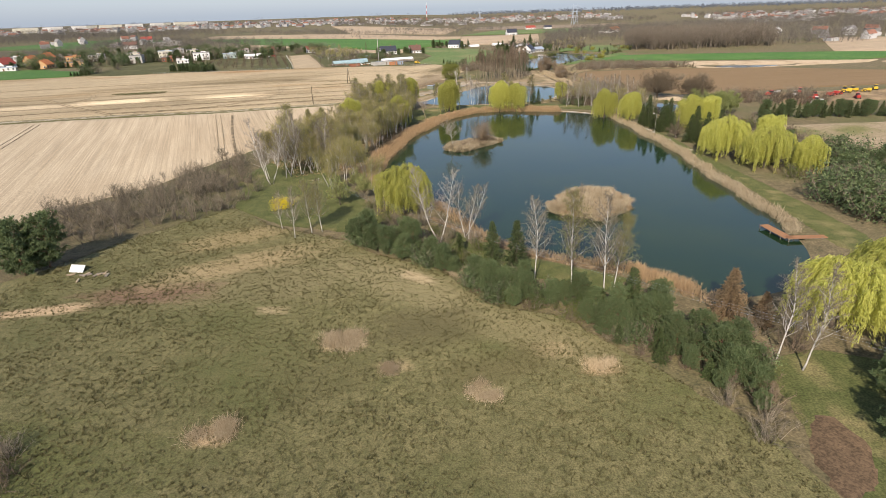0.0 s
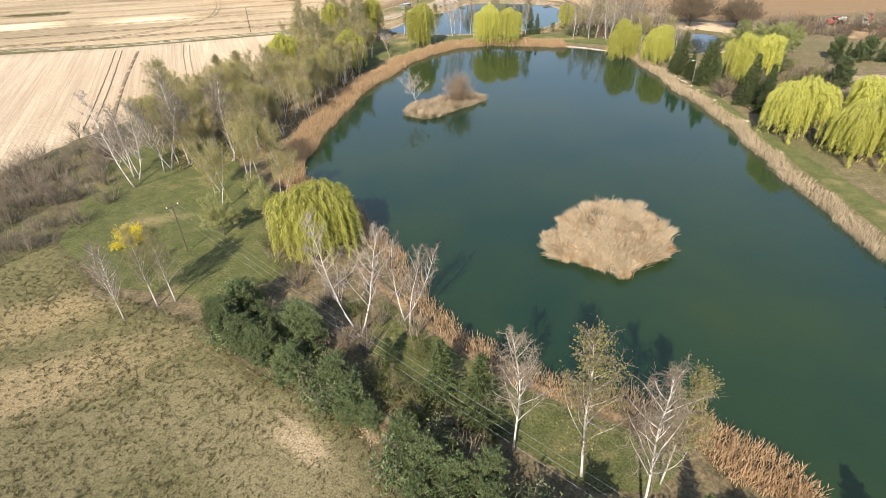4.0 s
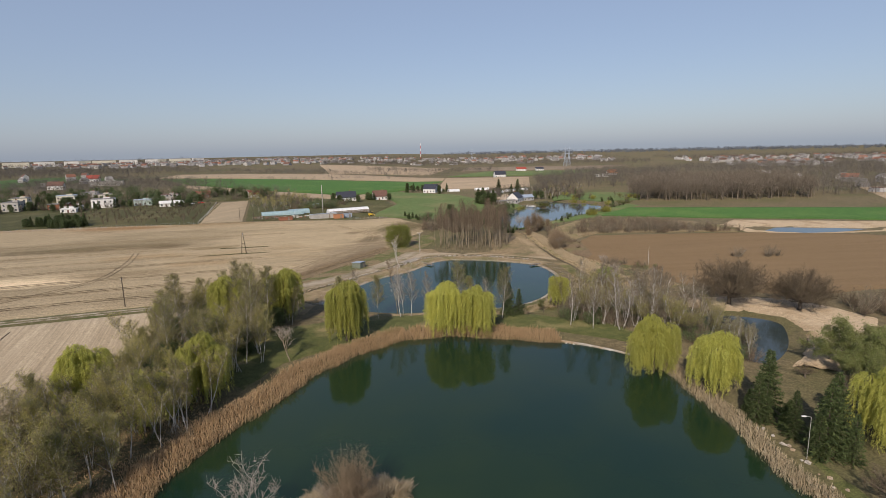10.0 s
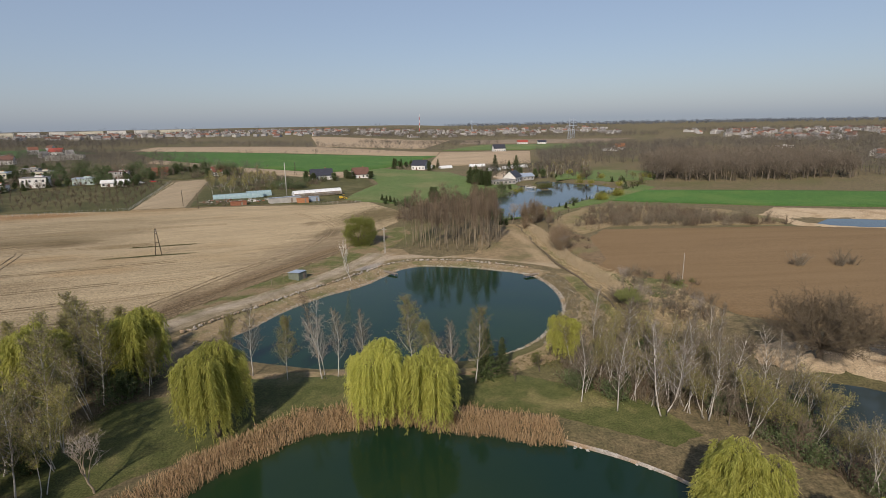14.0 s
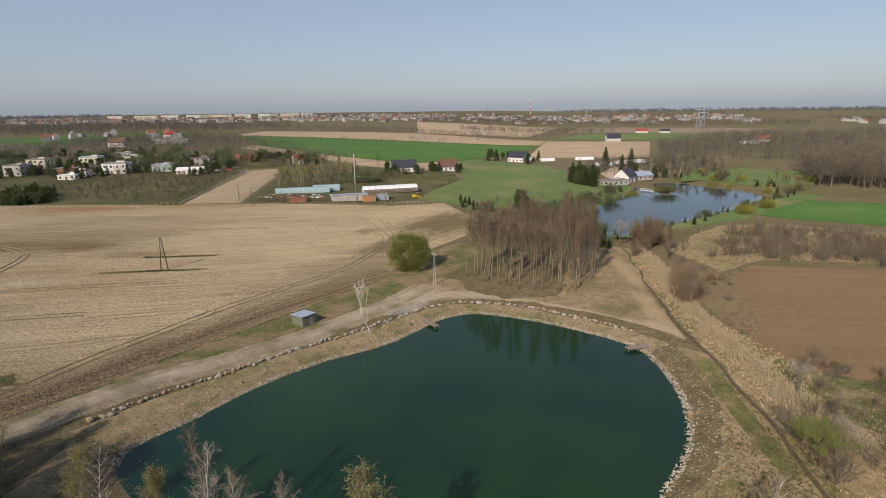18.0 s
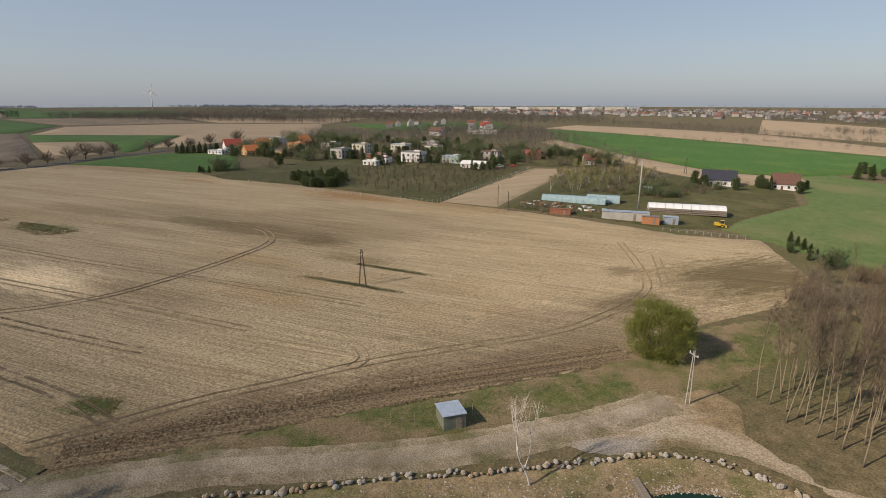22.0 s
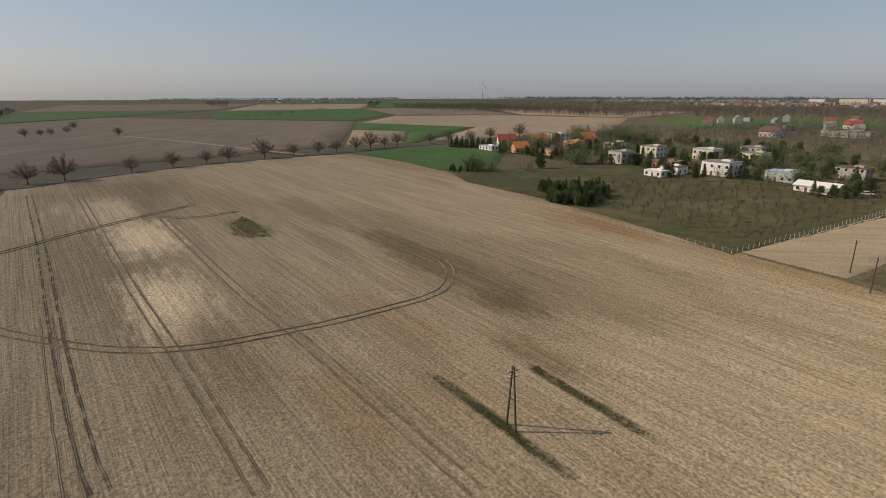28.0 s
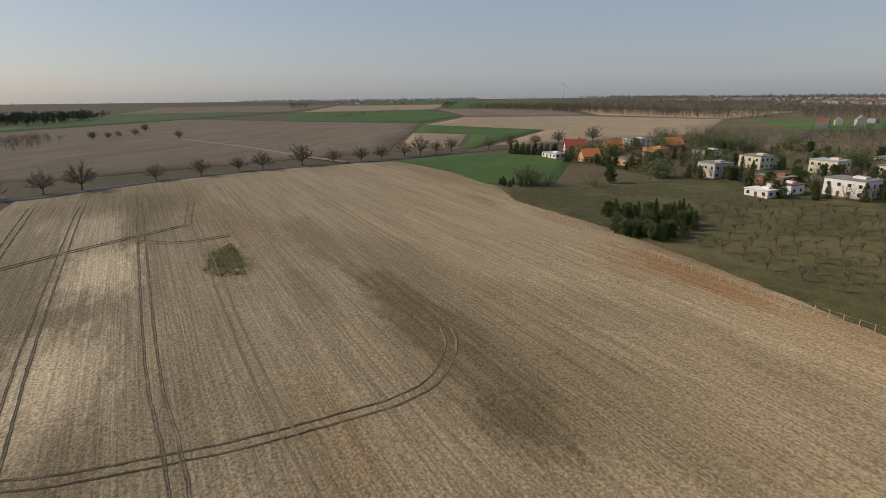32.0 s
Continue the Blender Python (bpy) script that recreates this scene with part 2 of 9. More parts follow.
M_WEST = farmland("tilled_soil", (0.322, 0.259, 0.166), (0.378, 0.306, 0.198), 25.5, 1.0, patch=(0.186, 0.147, 0.087), patch2=(0.262, 0.185, 0.096), grain=(0.62, 1.36), furrow=(0.83, 1.13), relief=0.8, spots=[
    (-168, 283, 22, 10, 25, (0.66, 0.53, 0.35), 1.0), (-117, 302.5, 22, 9, 25, (0.64, 0.515, 0.34), 1.0), (-205, 262, 26, 9, 25, (0.55, 0.445, 0.30), 0.8), (-208, 256, 14, 3, 25, (0.46, 0.37, 0.24), 0.8), (-214, 243, 12, 3, 25, (0.44, 0.35, 0.23), 0.7), (-190, 268, 10, 3, 25, (0.44, 0.35, 0.23), 0.6),
    (-173, 312, 14, 5.5, 28, (0.10, 0.11, 0.045), 0.85), (-48, 298, 4.5, 2.6, 40, (0.07, 0.095, 0.03), 0.95), (-102, 371, 10, 5, 25, (0.12, 0.092, 0.052), 0.9), (-142, 356, 28, 6.5, 25, (0.155, 0.122, 0.07), 0.85), (-118, 366, 30, 8, 25, (0.17, 0.13, 0.072), 0.75), (-190, 330, 30, 6, 25, (0.22, 0.17, 0.10), 0.6), (-92, 318, 26, 5, 25, (0.23, 0.175, 0.105), 0.6),
    (-153, 419, 24, 7, 20, (0.26, 0.155, 0.08), 0.75), (-234, 385, 14, 4, 20, (0.29, 0.19, 0.10), 0.7), (-80, 369, 12, 4, 25, (0.185, 0.14, 0.075), 0.75), (-137, 357, 9, 3.5, 25, (0.17, 0.135, 0.07), 0.7), (-146, 421, 16, 4, 20, (0.26, 0.165, 0.08), 0.6), (-71, 338, 15, 5, 25, (0.30, 0.215, 0.118), 0.65), (-99, 348, 18, 5, 25, (0.30, 0.215, 0.118), 0.65), (-205, 405, 16, 4, 20, (0.30, 0.20, 0.11), 0.5),
    (-8, 376, 16, 6, 66, (0.14, 0.11, 0.07), 0.9), (-12, 376, 40, 15, 66, (0.22, 0.175, 0.115), 0.8), (2, 438, 28, 17, 65, (0.125, 0.10, 0.052), 0.95), (-12, 398, 11, 6, 80, (0.155, 0.12, 0.072), 0.9), (-24, 418, 6, 4, 60, (0.17, 0.13, 0.08), 0.8),
    (-64, 357, 15, 1.3, 24.5, (0.065, 0.07, 0.032), 1.0), (-66.5, 371, 11, 1.2, 24, (0.085, 0.08, 0.04), 1.0), (-37, 299, 12, 6.0, 66, (0.185, 0.14, 0.088), 0.9), (-31, 317, 13, 6.0, 70, (0.18, 0.136, 0.086), 0.9), (-22.5, 337, 14, 6.0, 63, (0.175, 0.132, 0.084), 0.9), (-10, 361, 16, 6.0, 62, (0.165, 0.125, 0.08), 0.9), (-150, 335, 22, 4, 25, (0.235, 0.185, 0.115), 0.6)])
M_SOUTH = farmland("drilled_soil", (0.355, 0.288, 0.198), (0.43, 0.355, 0.25), 113.0, 1.0, patch=(0.34, 0.268, 0.18), furrow=(0.86, 1.1))
M_BROWN = farmland("dark_soil", (0.152, 0.105, 0.057), (0.172, 0.12, 0.067), 5.0, 1.0, patch=(0.132, 0.092, 0.051), relief=0.2, grain=(0.84, 1.14), furrow=(0.985, 1.015))
M_STRIP = farmland("strip_soil", (0.265, 0.212, 0.142), (0.335, 0.272, 0.185), 72.0, 1.0)
M_FARBROWN = farmland("far_soil", (0.165, 0.132, 0.096), (0.235, 0.19, 0.14), 160.0, 0.5, patch=(0.16, 0.13, 0.098))
M_FARTAN = farmland("far_stubble", (0.275, 0.215, 0.148), (0.34, 0.272, 0.19), 20.0, 0.5)
M_GREEN = surface("winter_wheat", (0.04, 0.098, 0.02), (0.064, 0.138, 0.03), 0.4, patch=(0.075, 0.135, 0.032), patch_scale=0.03, bump_by=0.3, fine=2.5)
M_PASTURE = surface("pasture", (0.068, 0.108, 0.032), (0.104, 0.145, 0.05), 0.3, patch=(0.132, 0.142, 0.06), patch_scale=0.025, bump_by=0.3, fine=2.5)
M_ORCHARD = surface("orchard_grass", (0.046, 0.05, 0.019), (0.088, 0.085, 0.034), 0.4, patch=(0.11, 0.098, 0.045), patch_scale=0.05, bump_by=0.5, bump_dist=0.2, fine=3.0)
M_DIRT = surface("bare_dirt", (0.30, 0.24, 0.18), (0.44, 0.37, 0.29), 0.7, patch=(0.24, 0.19, 0.12), patch_scale=0.15, bump_by=0.5, bump_dist=0.15, fine=5.0)
# Rut tones darker than the soil; part of that is shade inside the ruts.
M_RUT = surface("wheel_rut", (0.095, 0.073, 0.046), (0.17, 0.132, 0.084), 1.5, patch=(0.33, 0.265, 0.17), patch_scale=0.3, patch_at=(0.5, 0.64), bump_by=0.8, bump_dist=0.2, fine=6.0)
M_RUT3 = surface("faint_wheel_rut", (0.25, 0.20, 0.127), (0.345, 0.277, 0.177), 1.5, patch=(0.33, 0.265, 0.17), patch_scale=0.3, patch_at=(0.5, 0.64), bump_by=0.8, bump_dist=0.2, fine=6.0)
M_RUT2 = surface("shallow_wheel_rut", (0.165, 0.13, 0.082), (0.26, 0.207, 0.132), 1.5, patch=(0.33, 0.265, 0.17), patch_scale=0.3, patch_at=(0.5, 0.64), bump_by=0.8, bump_dist=0.2, fine=6.0)
M_SAND = surface("sandy_bank", (0.32, 0.25, 0.165), (0.42, 0.34, 0.235), 0.8, patch=(0.28, 0.21, 0.13), patch_scale=0.12, bump_by=0.8, bump_dist=0.4, fine=4.0)
M_ASPHALT = surface("asphalt", (0.085, 0.083, 0.085), (0.13, 0.127, 0.128), 1.0, patch=(0.10, 0.095, 0.09), bump_by=0.1, fine=6.0)
M_STONE = surface("field_stone", (0.26, 0.24, 0.21), (0.50, 0.46, 0.41), 1.2, patch=(0.34, 0.25, 0.16), patch_scale=0.25, bump_by=0.4, bump_dist=0.05, fine=8.0)
M_REED = foliage("dry_reed", (0.36, 0.285, 0.178), (0.49, 0.40, 0.268), (0.60, 0.505, 0.358), 0.25, 0.8)
M_REEDR = foliage("rust_reed", (0.29, 0.195, 0.11), (0.41, 0.29, 0.165), (0.52, 0.385, 0.23), 0.25, 0.8)
M_TUFT = foliage("dry_tuft", (0.094, 0.09, 0.036), (0.148, 0.133, 0.058), (0.238, 0.206, 0.108), 0.4, 0.8)
M_PALE = foliage("bleached_grass", (0.36, 0.28, 0.17), (0.46, 0.37, 0.24), (0.56, 0.46, 0.32), 0.2, 0.8)
M_WILLOW = foliage("willow_leaf", (0.355, 0.365, 0.08), (0.49, 0.49, 0.12), (0.605, 0.595, 0.168), 0.45)
M_BUD = foliage("spring_bud", (0.18, 0.185, 0.055), (0.26, 0.25, 0.085), (0.34, 0.31, 0.12), 0.4)
M_OLIVE = foliage("young_leaf", (0.07, 0.10, 0.02), (0.12, 0.15, 0.03), (0.18, 0.20, 0.045), 0.35)
M_PINE = foliage("pine_needle", (0.068, 0.098, 0.043), (0.13, 0.172, 0.074), (0.20, 0.245, 0.11), 0.35)
M_SPRUCE = foliage("spruce_needle", (0.038, 0.058, 0.022), (0.072, 0.10, 0.035), (0.12, 0.15, 0.055), 0.25)
M_YELLOW = foliage("forsythia_bloom", (0.62, 0.50, 0.01), (0.75, 0.62, 0.02), (0.82, 0.70, 0.05), 0.3)
M_WHITEBARK = surface("birch_bark", (0.44, 0.415, 0.375), (0.62, 0.59, 0.545), 3.0, patch=(0.10, 0.085, 0.07), patch_scale=1.4, patch_at=(0.58, 0.66), bump_by=0.2, bump_dist=0.02, local=True)
M_TWIG = foliage("birch_twig", (0.12, 0.10, 0.072), (0.19, 0.16, 0.115), (0.27, 0.23, 0.17), 0.0, 0.8)
M_TWIGPALE = foliage("pale_twig", (0.20, 0.17, 0.14), (0.29, 0.25, 0.21), (0.38, 0.34, 0.28), 0.0, 0.8)
M_TWIGRED = foliage("alder_twig", (0.11, 0.082, 0.056), (0.16, 0.12, 0.084), (0.22, 0.17, 0.12), 0.0, 0.8)
M_BARK = surface("grey_bark", (0.09, 0.072, 0.055), (0.19, 0.155, 0.12), 3.0, bump_by=0.6, bump_dist=0.04, local=True)
M_TWIGOLIVE = foliage("olive_twig", (0.14, 0.115, 0.07), (0.21, 0.175, 0.108), (0.29, 0.245, 0.155), 0.0, 0.8)
M_OAKTWIG = foliage("oak_twig", (0.085, 0.066, 0.043), (0.135, 0.107, 0.07), (0.19, 0.152, 0.10), 0.0, 0.8)
M_BLEACHED = foliage("bleached_twig", (0.42, 0.38, 0.32), (0.52, 0.48, 0.41), (0.62, 0.58, 0.50), 0.0, 0.8)
M_CATKIN = foliage("catkin_bud", (0.28, 0.26, 0.08), (0.39, 0.36, 0.115), (0.48, 0.44, 0.16), 0.4)
M_FRESH = foliage("fresh_leaf", (0.15, 0.165, 0.042), (0.215, 0.23, 0.062), (0.285, 0.295, 0.09), 0.4)
M_ALDERBARK = surface("alder_bark", (0.21, 0.17, 0.115), (0.34, 0.28, 0.20), 2.0, bump_by=0.4, bump_dist=0.03, local=True)
M_PINEBARK = surface("pine_bark", (0.15, 0.085, 0.05), (0.26, 0.16, 0.10), 3.0, bump_by=0.6, bump_dist=0.04, local=True)
M_WATER1 = water("pond_water", (0.008, 0.028, 0.016), (0.021, 0.040, 0.012))
M_WATER2 = water("clear_pond_water", (0.004, 0.027, 0.015), (0.018, 0.046, 0.014))
M_WATER3 = water("grey_pond_water", (0.028, 0.045, 0.046), (0.045, 0.06, 0.056))


# ---- terrain ----
def smooth_closed(pts, per=5):
    """A closed curve through the corner points."""
    p = np.array(pts, float)
    n, out = len(p), []
    for i in range(n):
        a, b, c, d = p[i - 1], p[i], p[(i + 1) % n], p[(i + 2) % n]
        for k in range(per):
            t = k / per
            out.append(0.5 * (2 * b + (c - a) * t + (2 * a - 5 * b + 4 * c - d) * t * t + (3 * b - a - 3 * c + d) * t ** 3))
    return np.array(out)


def smooth_line(pts, per=6):
    p = np.array(pts, float)
    p = np.vstack([2 * p[0] - p[1], p, 2 * p[-1] - p[-2]])
    out = []
    for i in range(1, len(p) - 2):
        a, b, c, d = p[i - 1], p[i], p[i + 1], p[i + 2]
        for k in range(per):
            t = k / per
            out.append(0.5 * (2 * b + (c - a) * t + (2 * a - 5 * b + 4 * c - d) * t * t + (3 * b - a - 3 * c + d) * t ** 3))
    return np.array(out + [p[-2]])


def sdf(poly, x, y):
    """Signed distance to a closed outline, below zero inside it."""
    x, y = np.asarray(x, float), np.asarray(y, float)
    best, inside = np.full(x.shape, 1e18), np.zeros(x.shape, bool)
    for (ax, ay), (bx, by) in zip(poly, np.roll(poly, -1, 0)):
        ex, ey = bx - ax, by - ay
        t = np.clip(((x - ax) * ex + (y - ay) * ey) / (ex * ex + ey * ey + 1e-9), 0, 1)
        best = np.minimum(best, (x - ax - t * ex) ** 2 + (y - ay - t * ey) ** 2)
        if ay != by:
            inside ^= ((ay > y) != (by > y)) & (x < (bx - ax) * (y - ay) / (by - ay) + ax)
    d = np.sqrt(best)
    return np.where(inside, -d, d)


POND_1 = smooth_closed([(-21, 159), (-16, 197), (-4, 231), (3, 243), (14, 254), (28, 257), (45, 253), (54, 250.5), (67, 242), (72, 226), (73, 199), (75, 176), (74, 157), (73, 140), (73, 115), (70.5, 98), (66, 88), (58, 80), (48, 77), (41, 78), (35, 86), (29, 91), (20, 94), (13, 100), (8, 106), (4, 114), (0.5, 122), (-3.5, 129), (-9, 138), (-15, 142), (-20, 149)], 4)
ISLE_1 = smooth_closed([(24.5, 123.3), (25.5, 119.3), (29, 116.5), (32.8, 114.4), (34.7, 113), (36.5, 115.8), (40.2, 117.7), (42.7, 120.8), (43.6, 126), (41, 131.5), (38.4, 131.4), (36.5, 133.6), (33.1, 131.6), (28.6, 128.6), (30.2, 127.2), (28, 125.6)], 3)
ISLE_2 = smooth_closed([(0, 184), (6, 181), (12, 187), (19.5, 194), (16, 197), (8, 194), (2, 190)], 4)
POND_2 = smooth_closed([(-13, 288), (-9, 298), (-4, 310), (3, 320), (12, 329), (17, 338), (21, 345), (28, 349), (39, 347.5), (50, 343.5), (60, 338), (64, 331), (66, 319), (65, 308), (62, 300), (55, 288), (47, 281), (41, 279), (23, 277), (13, 276), (4, 278), (-5, 281)], 4)
POND_3 = smooth_closed([(58, 470), (56, 436), (68, 428), (81, 444), (110, 476), (146, 528), (146, 551), (115, 566), (92, 556), (72, 511)], 4)
POND_4 = smooth_closed([(190, 409), (204, 416), (225, 412), (250, 404), (240, 398), (205, 395)], 4)
POND_5 = smooth_closed([(96, 268), (106, 267), (111.5, 262), (109, 254), (102, 243), (93, 236), (88, 245), (91, 257)], 4)
ISLE_3 = smooth_closed([(95, 529), (99, 526), (105, 527), (107, 531), (102, 534), (97, 533)], 4)
PONDS = (POND_1, POND_2, POND_3, POND_4, POND_5)
LEVEL = (0.0, 0.15, 1.0, 0.6, 0.0)


def swell(v, w):
    return 0.5 * (v + np.sqrt(v * v + w * w))


def land(x, y):
    """The lie of the land without the ponds: it climbs gently to the west and north."""
    x, y = np.asarray(x, float), np.asarray(y, float)
    west = 12 * np.tanh(0.042 * swell(-x - 12, 10) / 12)
    north = 3 * np.tanh(0.0085 * swell(y - 300, 30) / 3)
    return west + north + 0.4


def height(x, y):
    x, y = np.asarray(x, float), np.asarray(y, float)
    z = land(x, y)
    for pond, level in zip(PONDS, LEVEL):
        near = (abs(x - pond[:, 0].mean()) < 140) & (abs(y - pond[:, 1].mean()) < 140)
        if not near.any():
            continue
        d = sdf(pond, x[near], y[near])
        if pond is POND_1:
            for isle in (ISLE_1, ISLE_2):
                d = np.maximum(d, -sdf(isle, x[near], y[near]))
        if pond is POND_3:
            d = np.maximum(d, -sdf(ISLE_3, x[near], y[near]))
        bank = level + np.clip(d * 0.3, -2.5, 50)
        t = np.clip(d / 6, 0, 1)
        z[near] = np.where(d < 6, np.minimum(bank, z[near] * t + (level + 0.45 + 0.06 * np.clip(d, 0, 6)) * (1 - t)), z[near])
    return z


def H(x, y):
    return float(height(np.array([x]), np.array([y]))[0])


class Geo:
    """Collects vertices and faces for one mesh."""

    def __init__(self):
        self.v, self.f, self.n = [], [], 0

    def add(self, verts, faces):
        verts = np.asarray(verts, float).reshape(-1, 3)
        self.v.append(verts)
        self.f.extend([tuple(i + self.n for i in f) for f in faces])
        self.n += len(verts)

    def tris(self, verts):
        verts = np.asarray(verts, float).reshape(-1, 3)
        self.v.append(verts)
        k = np.arange(self.n, self.n + len(verts)).reshape(-1, 3)
        self.f.extend(map(tuple, k.tolist()))
        self.n += len(verts)

    def box(self, cx, cy, cz, lx, ly, lz, turn=0.0):
        c, s = math.cos(turn), math.sin(turn)
        pts = []
        for dz in (-0.5, 0.5):
            for dx, dy in ((-0.5, -0.5), (0.5, -0.5), (0.5, 0.5), (-0.5, 0.5)):
                u, v = dx * lx, dy * ly
                pts.append((cx + u * c - v * s, cy + u * s + v * c, cz + dz * lz))
        self.add(pts, [(3, 2, 1, 0), (4, 5, 6, 7), (0, 1, 5, 4), (1, 2, 6, 5), (2, 3, 7, 6), (3, 0, 4, 7)])

    def tube(self, pts, radii, sides=6, cap=True):
        pts = np.asarray(pts, float)
        k = len(pts)
        radii = np.broadcast_to(np.asarray(radii, float), (k,))
        d = np.gradient(pts, axis=0)
        d /= np.linalg.norm(d, axis=1, keepdims=True) + 1e-9
        ref = np.where(abs(d[:, 2:3]) > 0.9, np.array([[1.0, 0, 0]]), np.array([[0, 0, 1.0]]))
        u = np.cross(d, ref)
        u /= np.linalg.norm(u, axis=1, keepdims=True) + 1e-9
        w = np.cross(d, u)
        a = np.arange(sides) * 2 * math.pi / sides
        ring = pts[:, None] + radii[:, None, None] * (np.cos(a)[None, :, None] * u[:, None] + np.sin(a)[None, :, None] * w[:, None])
        faces = [(i * sides + j, i * sides + (j + 1) % sides, (i + 1) * sides + (j + 1) % sides, (i + 1) * sides + j) for i in range(k - 1) for j in range(sides)]
        if cap:
            faces += [tuple(range(sides - 1, -1, -1)), tuple((k - 1) * sides + j for j in range(sides))]
        self.add(ring.reshape(-1, 3), faces)

    def mesh(self, name, material, smooth=False):
        me = bpy.data.meshes.new(name)
        me.from_pydata(np.vstack(self.v) if self.v else [], [], self.f)
        me.materials.append(material)
        if smooth:
            me.polygons.foreach_set("use_smooth", [True] * len(me.polygons))
        me.update()
        return me


def part(name, geo, material, parent, label="", smooth=False):
    ob = new(name, geo.mesh(name, material, smooth))
    ob.parent = parent
    return tagged(ob, label)


def solo(name, geo, material, label, category, group="", kind="", smooth=False):
    return tagged(new(name, geo.mesh(name, material, smooth)), label, category, group, kind)


def spaced(lo, hi, step, far):
    mid = list(np.arange(lo, hi + 0.1, step))
    out, s, v = [], step, hi
    while v < far:
        s = min(s * 1.22, 400)
        v += s
        out.append(v)
    left, s, v = [], step, lo
    while v > -far:
        s = min(s * 1.22, 400)
        v -= s
        left.append(v)
    return np.array(left[::-1] + mid + out)


gx, gy = spaced(-36, 118, 1.6, 4600), spaced(70, 360, 1.6, 4600)
GX, GY = np.meshgrid(gx, gy)
GZ = height(GX.ravel(), GY.ravel())
ncol = len(gx)
ground = bpy.data.meshes.new("ground")
ii = np.arange((len(gy) - 1) * (ncol - 1))
rr, cc = ii // (ncol - 1), ii % (ncol - 1)
quads = np.stack([rr * ncol + cc, rr * ncol + cc + 1, (rr + 1) * ncol + cc + 1, (rr + 1) * ncol + cc], 1)
ground.from_pydata(np.stack([GX.ravel(), GY.ravel(), GZ], 1), [], quads.tolist())
ground.materials.append(M_ROUGH)
ground.polygons.foreach_set("use_smooth", [True] * len(ground.polygons))
tagged(new("ground", ground), "rough olive and straw-coloured grassland reaching the horizon", "ground", kind="structure")

from mathutils.geometry import delaunay_2d_cdt


def grown(poly, by):
    p = np.asarray(poly)
    d = np.roll(p, -1, 0) - np.roll(p, 1, 0)
    nrm = np.stack([d[:, 1], -d[:, 0]], 1)
    nrm /= np.linalg.norm(nrm, axis=1, keepdims=True)
    area = 0.5 * np.sum(p[:, 0] * np.roll(p[:, 1], -1) - np.roll(p[:, 0], -1) * p[:, 1])
    return p + nrm * by * (1 if area > 0 else -1)


def sheet(name, outline, material, label, lift=0.12, step=8.0, jag=0.0, category="field", rise=None):
    """A piece of ground with its own cover, laid over the land inside an outline."""
    rng = np.random.default_rng(len(outline) * 7 + int(abs(outline[0][0])))
    out = []
    for a, b in zip(np.asarray(outline, float), np.roll(np.asarray(outline, float), -1, 0)):
        n = max(1, int(np.linalg.norm(b - a) / (step * 0.4)))
        for k in range(n):
            out.append(a + (b - a) * k / n + rng.normal(0, jag * 0.6, 2))
    out = np.array(out)
    rim = grown(out, -0.5)
    rim = rim[sdf(out, rim[:, 0], rim[:, 1]) < -0.25]
    xs, ys = np.arange(out[:, 0].min(), out[:, 0].max(), step), np.arange(out[:, 1].min(), out[:, 1].max(), step)
    X, Y = np.meshgrid(xs, ys)
    keep = sdf(out, X.ravel(), Y.ravel()) < -0.4 * step - 0.3
    inner = np.stack([X.ravel()[keep], Y.ravel()[keep]], 1)
    pts = np.vstack([out, rim, inner])
    v, e, f, *_ = delaunay_2d_cdt([Vector(p) for p in pts], [(i, (i + 1) % len(out)) for i in range(len(out))], [], 1, 1e-4)
    xy = np.array([(p.x, p.y) for p in v])
    z = height(xy[:, 0], xy[:, 1]) + lift
    if rise is not None:
        z = z + rise(xy[:, 0], xy[:, 1])
    z = z - 0.45 * (sdf(out, xy[:, 0], xy[:, 1]) > -0.1)
    me = bpy.data.meshes.new(name)
    me.from_pydata(np.column_stack([xy, z]), [], [tuple(t) for t in f])
    me.materials.append(material)
    me.polygons.foreach_set("use_smooth", [True] * len(me.polygons))
    return tagged(new(name, me), label, category, kind="structure")


def band(name, line, width, material, label, lift=0.16, category="track", per=6, curved=True, kind="structure", parent=None, crown=0.0):
    """A strip that follows a line over the land."""
    p = smooth_line(line, per) if curved else np.asarray(line, float)
    d = np.gradient(p, axis=0)
    d /= np.linalg.norm(d, axis=1, keepdims=True)
    nrm = np.stack([-d[:, 1], d[:, 0]], 1)
    rows = []
    wob = np.random.default_rng(int(abs(p[0, 0]) * 10)).uniform(0.93, 1.07, (2, len(p), 1))
    for s in (-0.5, -0.42, 0.42, 0.5):
        q = p + nrm * s * width * wob[int(s > 0)]
        rows.append(np.column_stack([q, height(q[:, 0], q[:, 1]) + (lift - 0.4 if abs(s) > 0.45 else lift + crown)]))
    k = len(p)
    me = bpy.data.meshes.new(name)
    me.from_pydata(np.vstack(rows), [], [(r * k + i, r * k + i + 1, (r + 1) * k + i + 1, (r + 1) * k + i) for r in range(3) for i in range(k - 1)])
    me.materials.append(material)
    me.polygons.foreach_set("use_smooth", [True] * len(me.polygons))
    ob = new(name, me)
    if parent:
        ob.parent = parent
        return ob
    return tagged(ob, label, category, kind=kind)


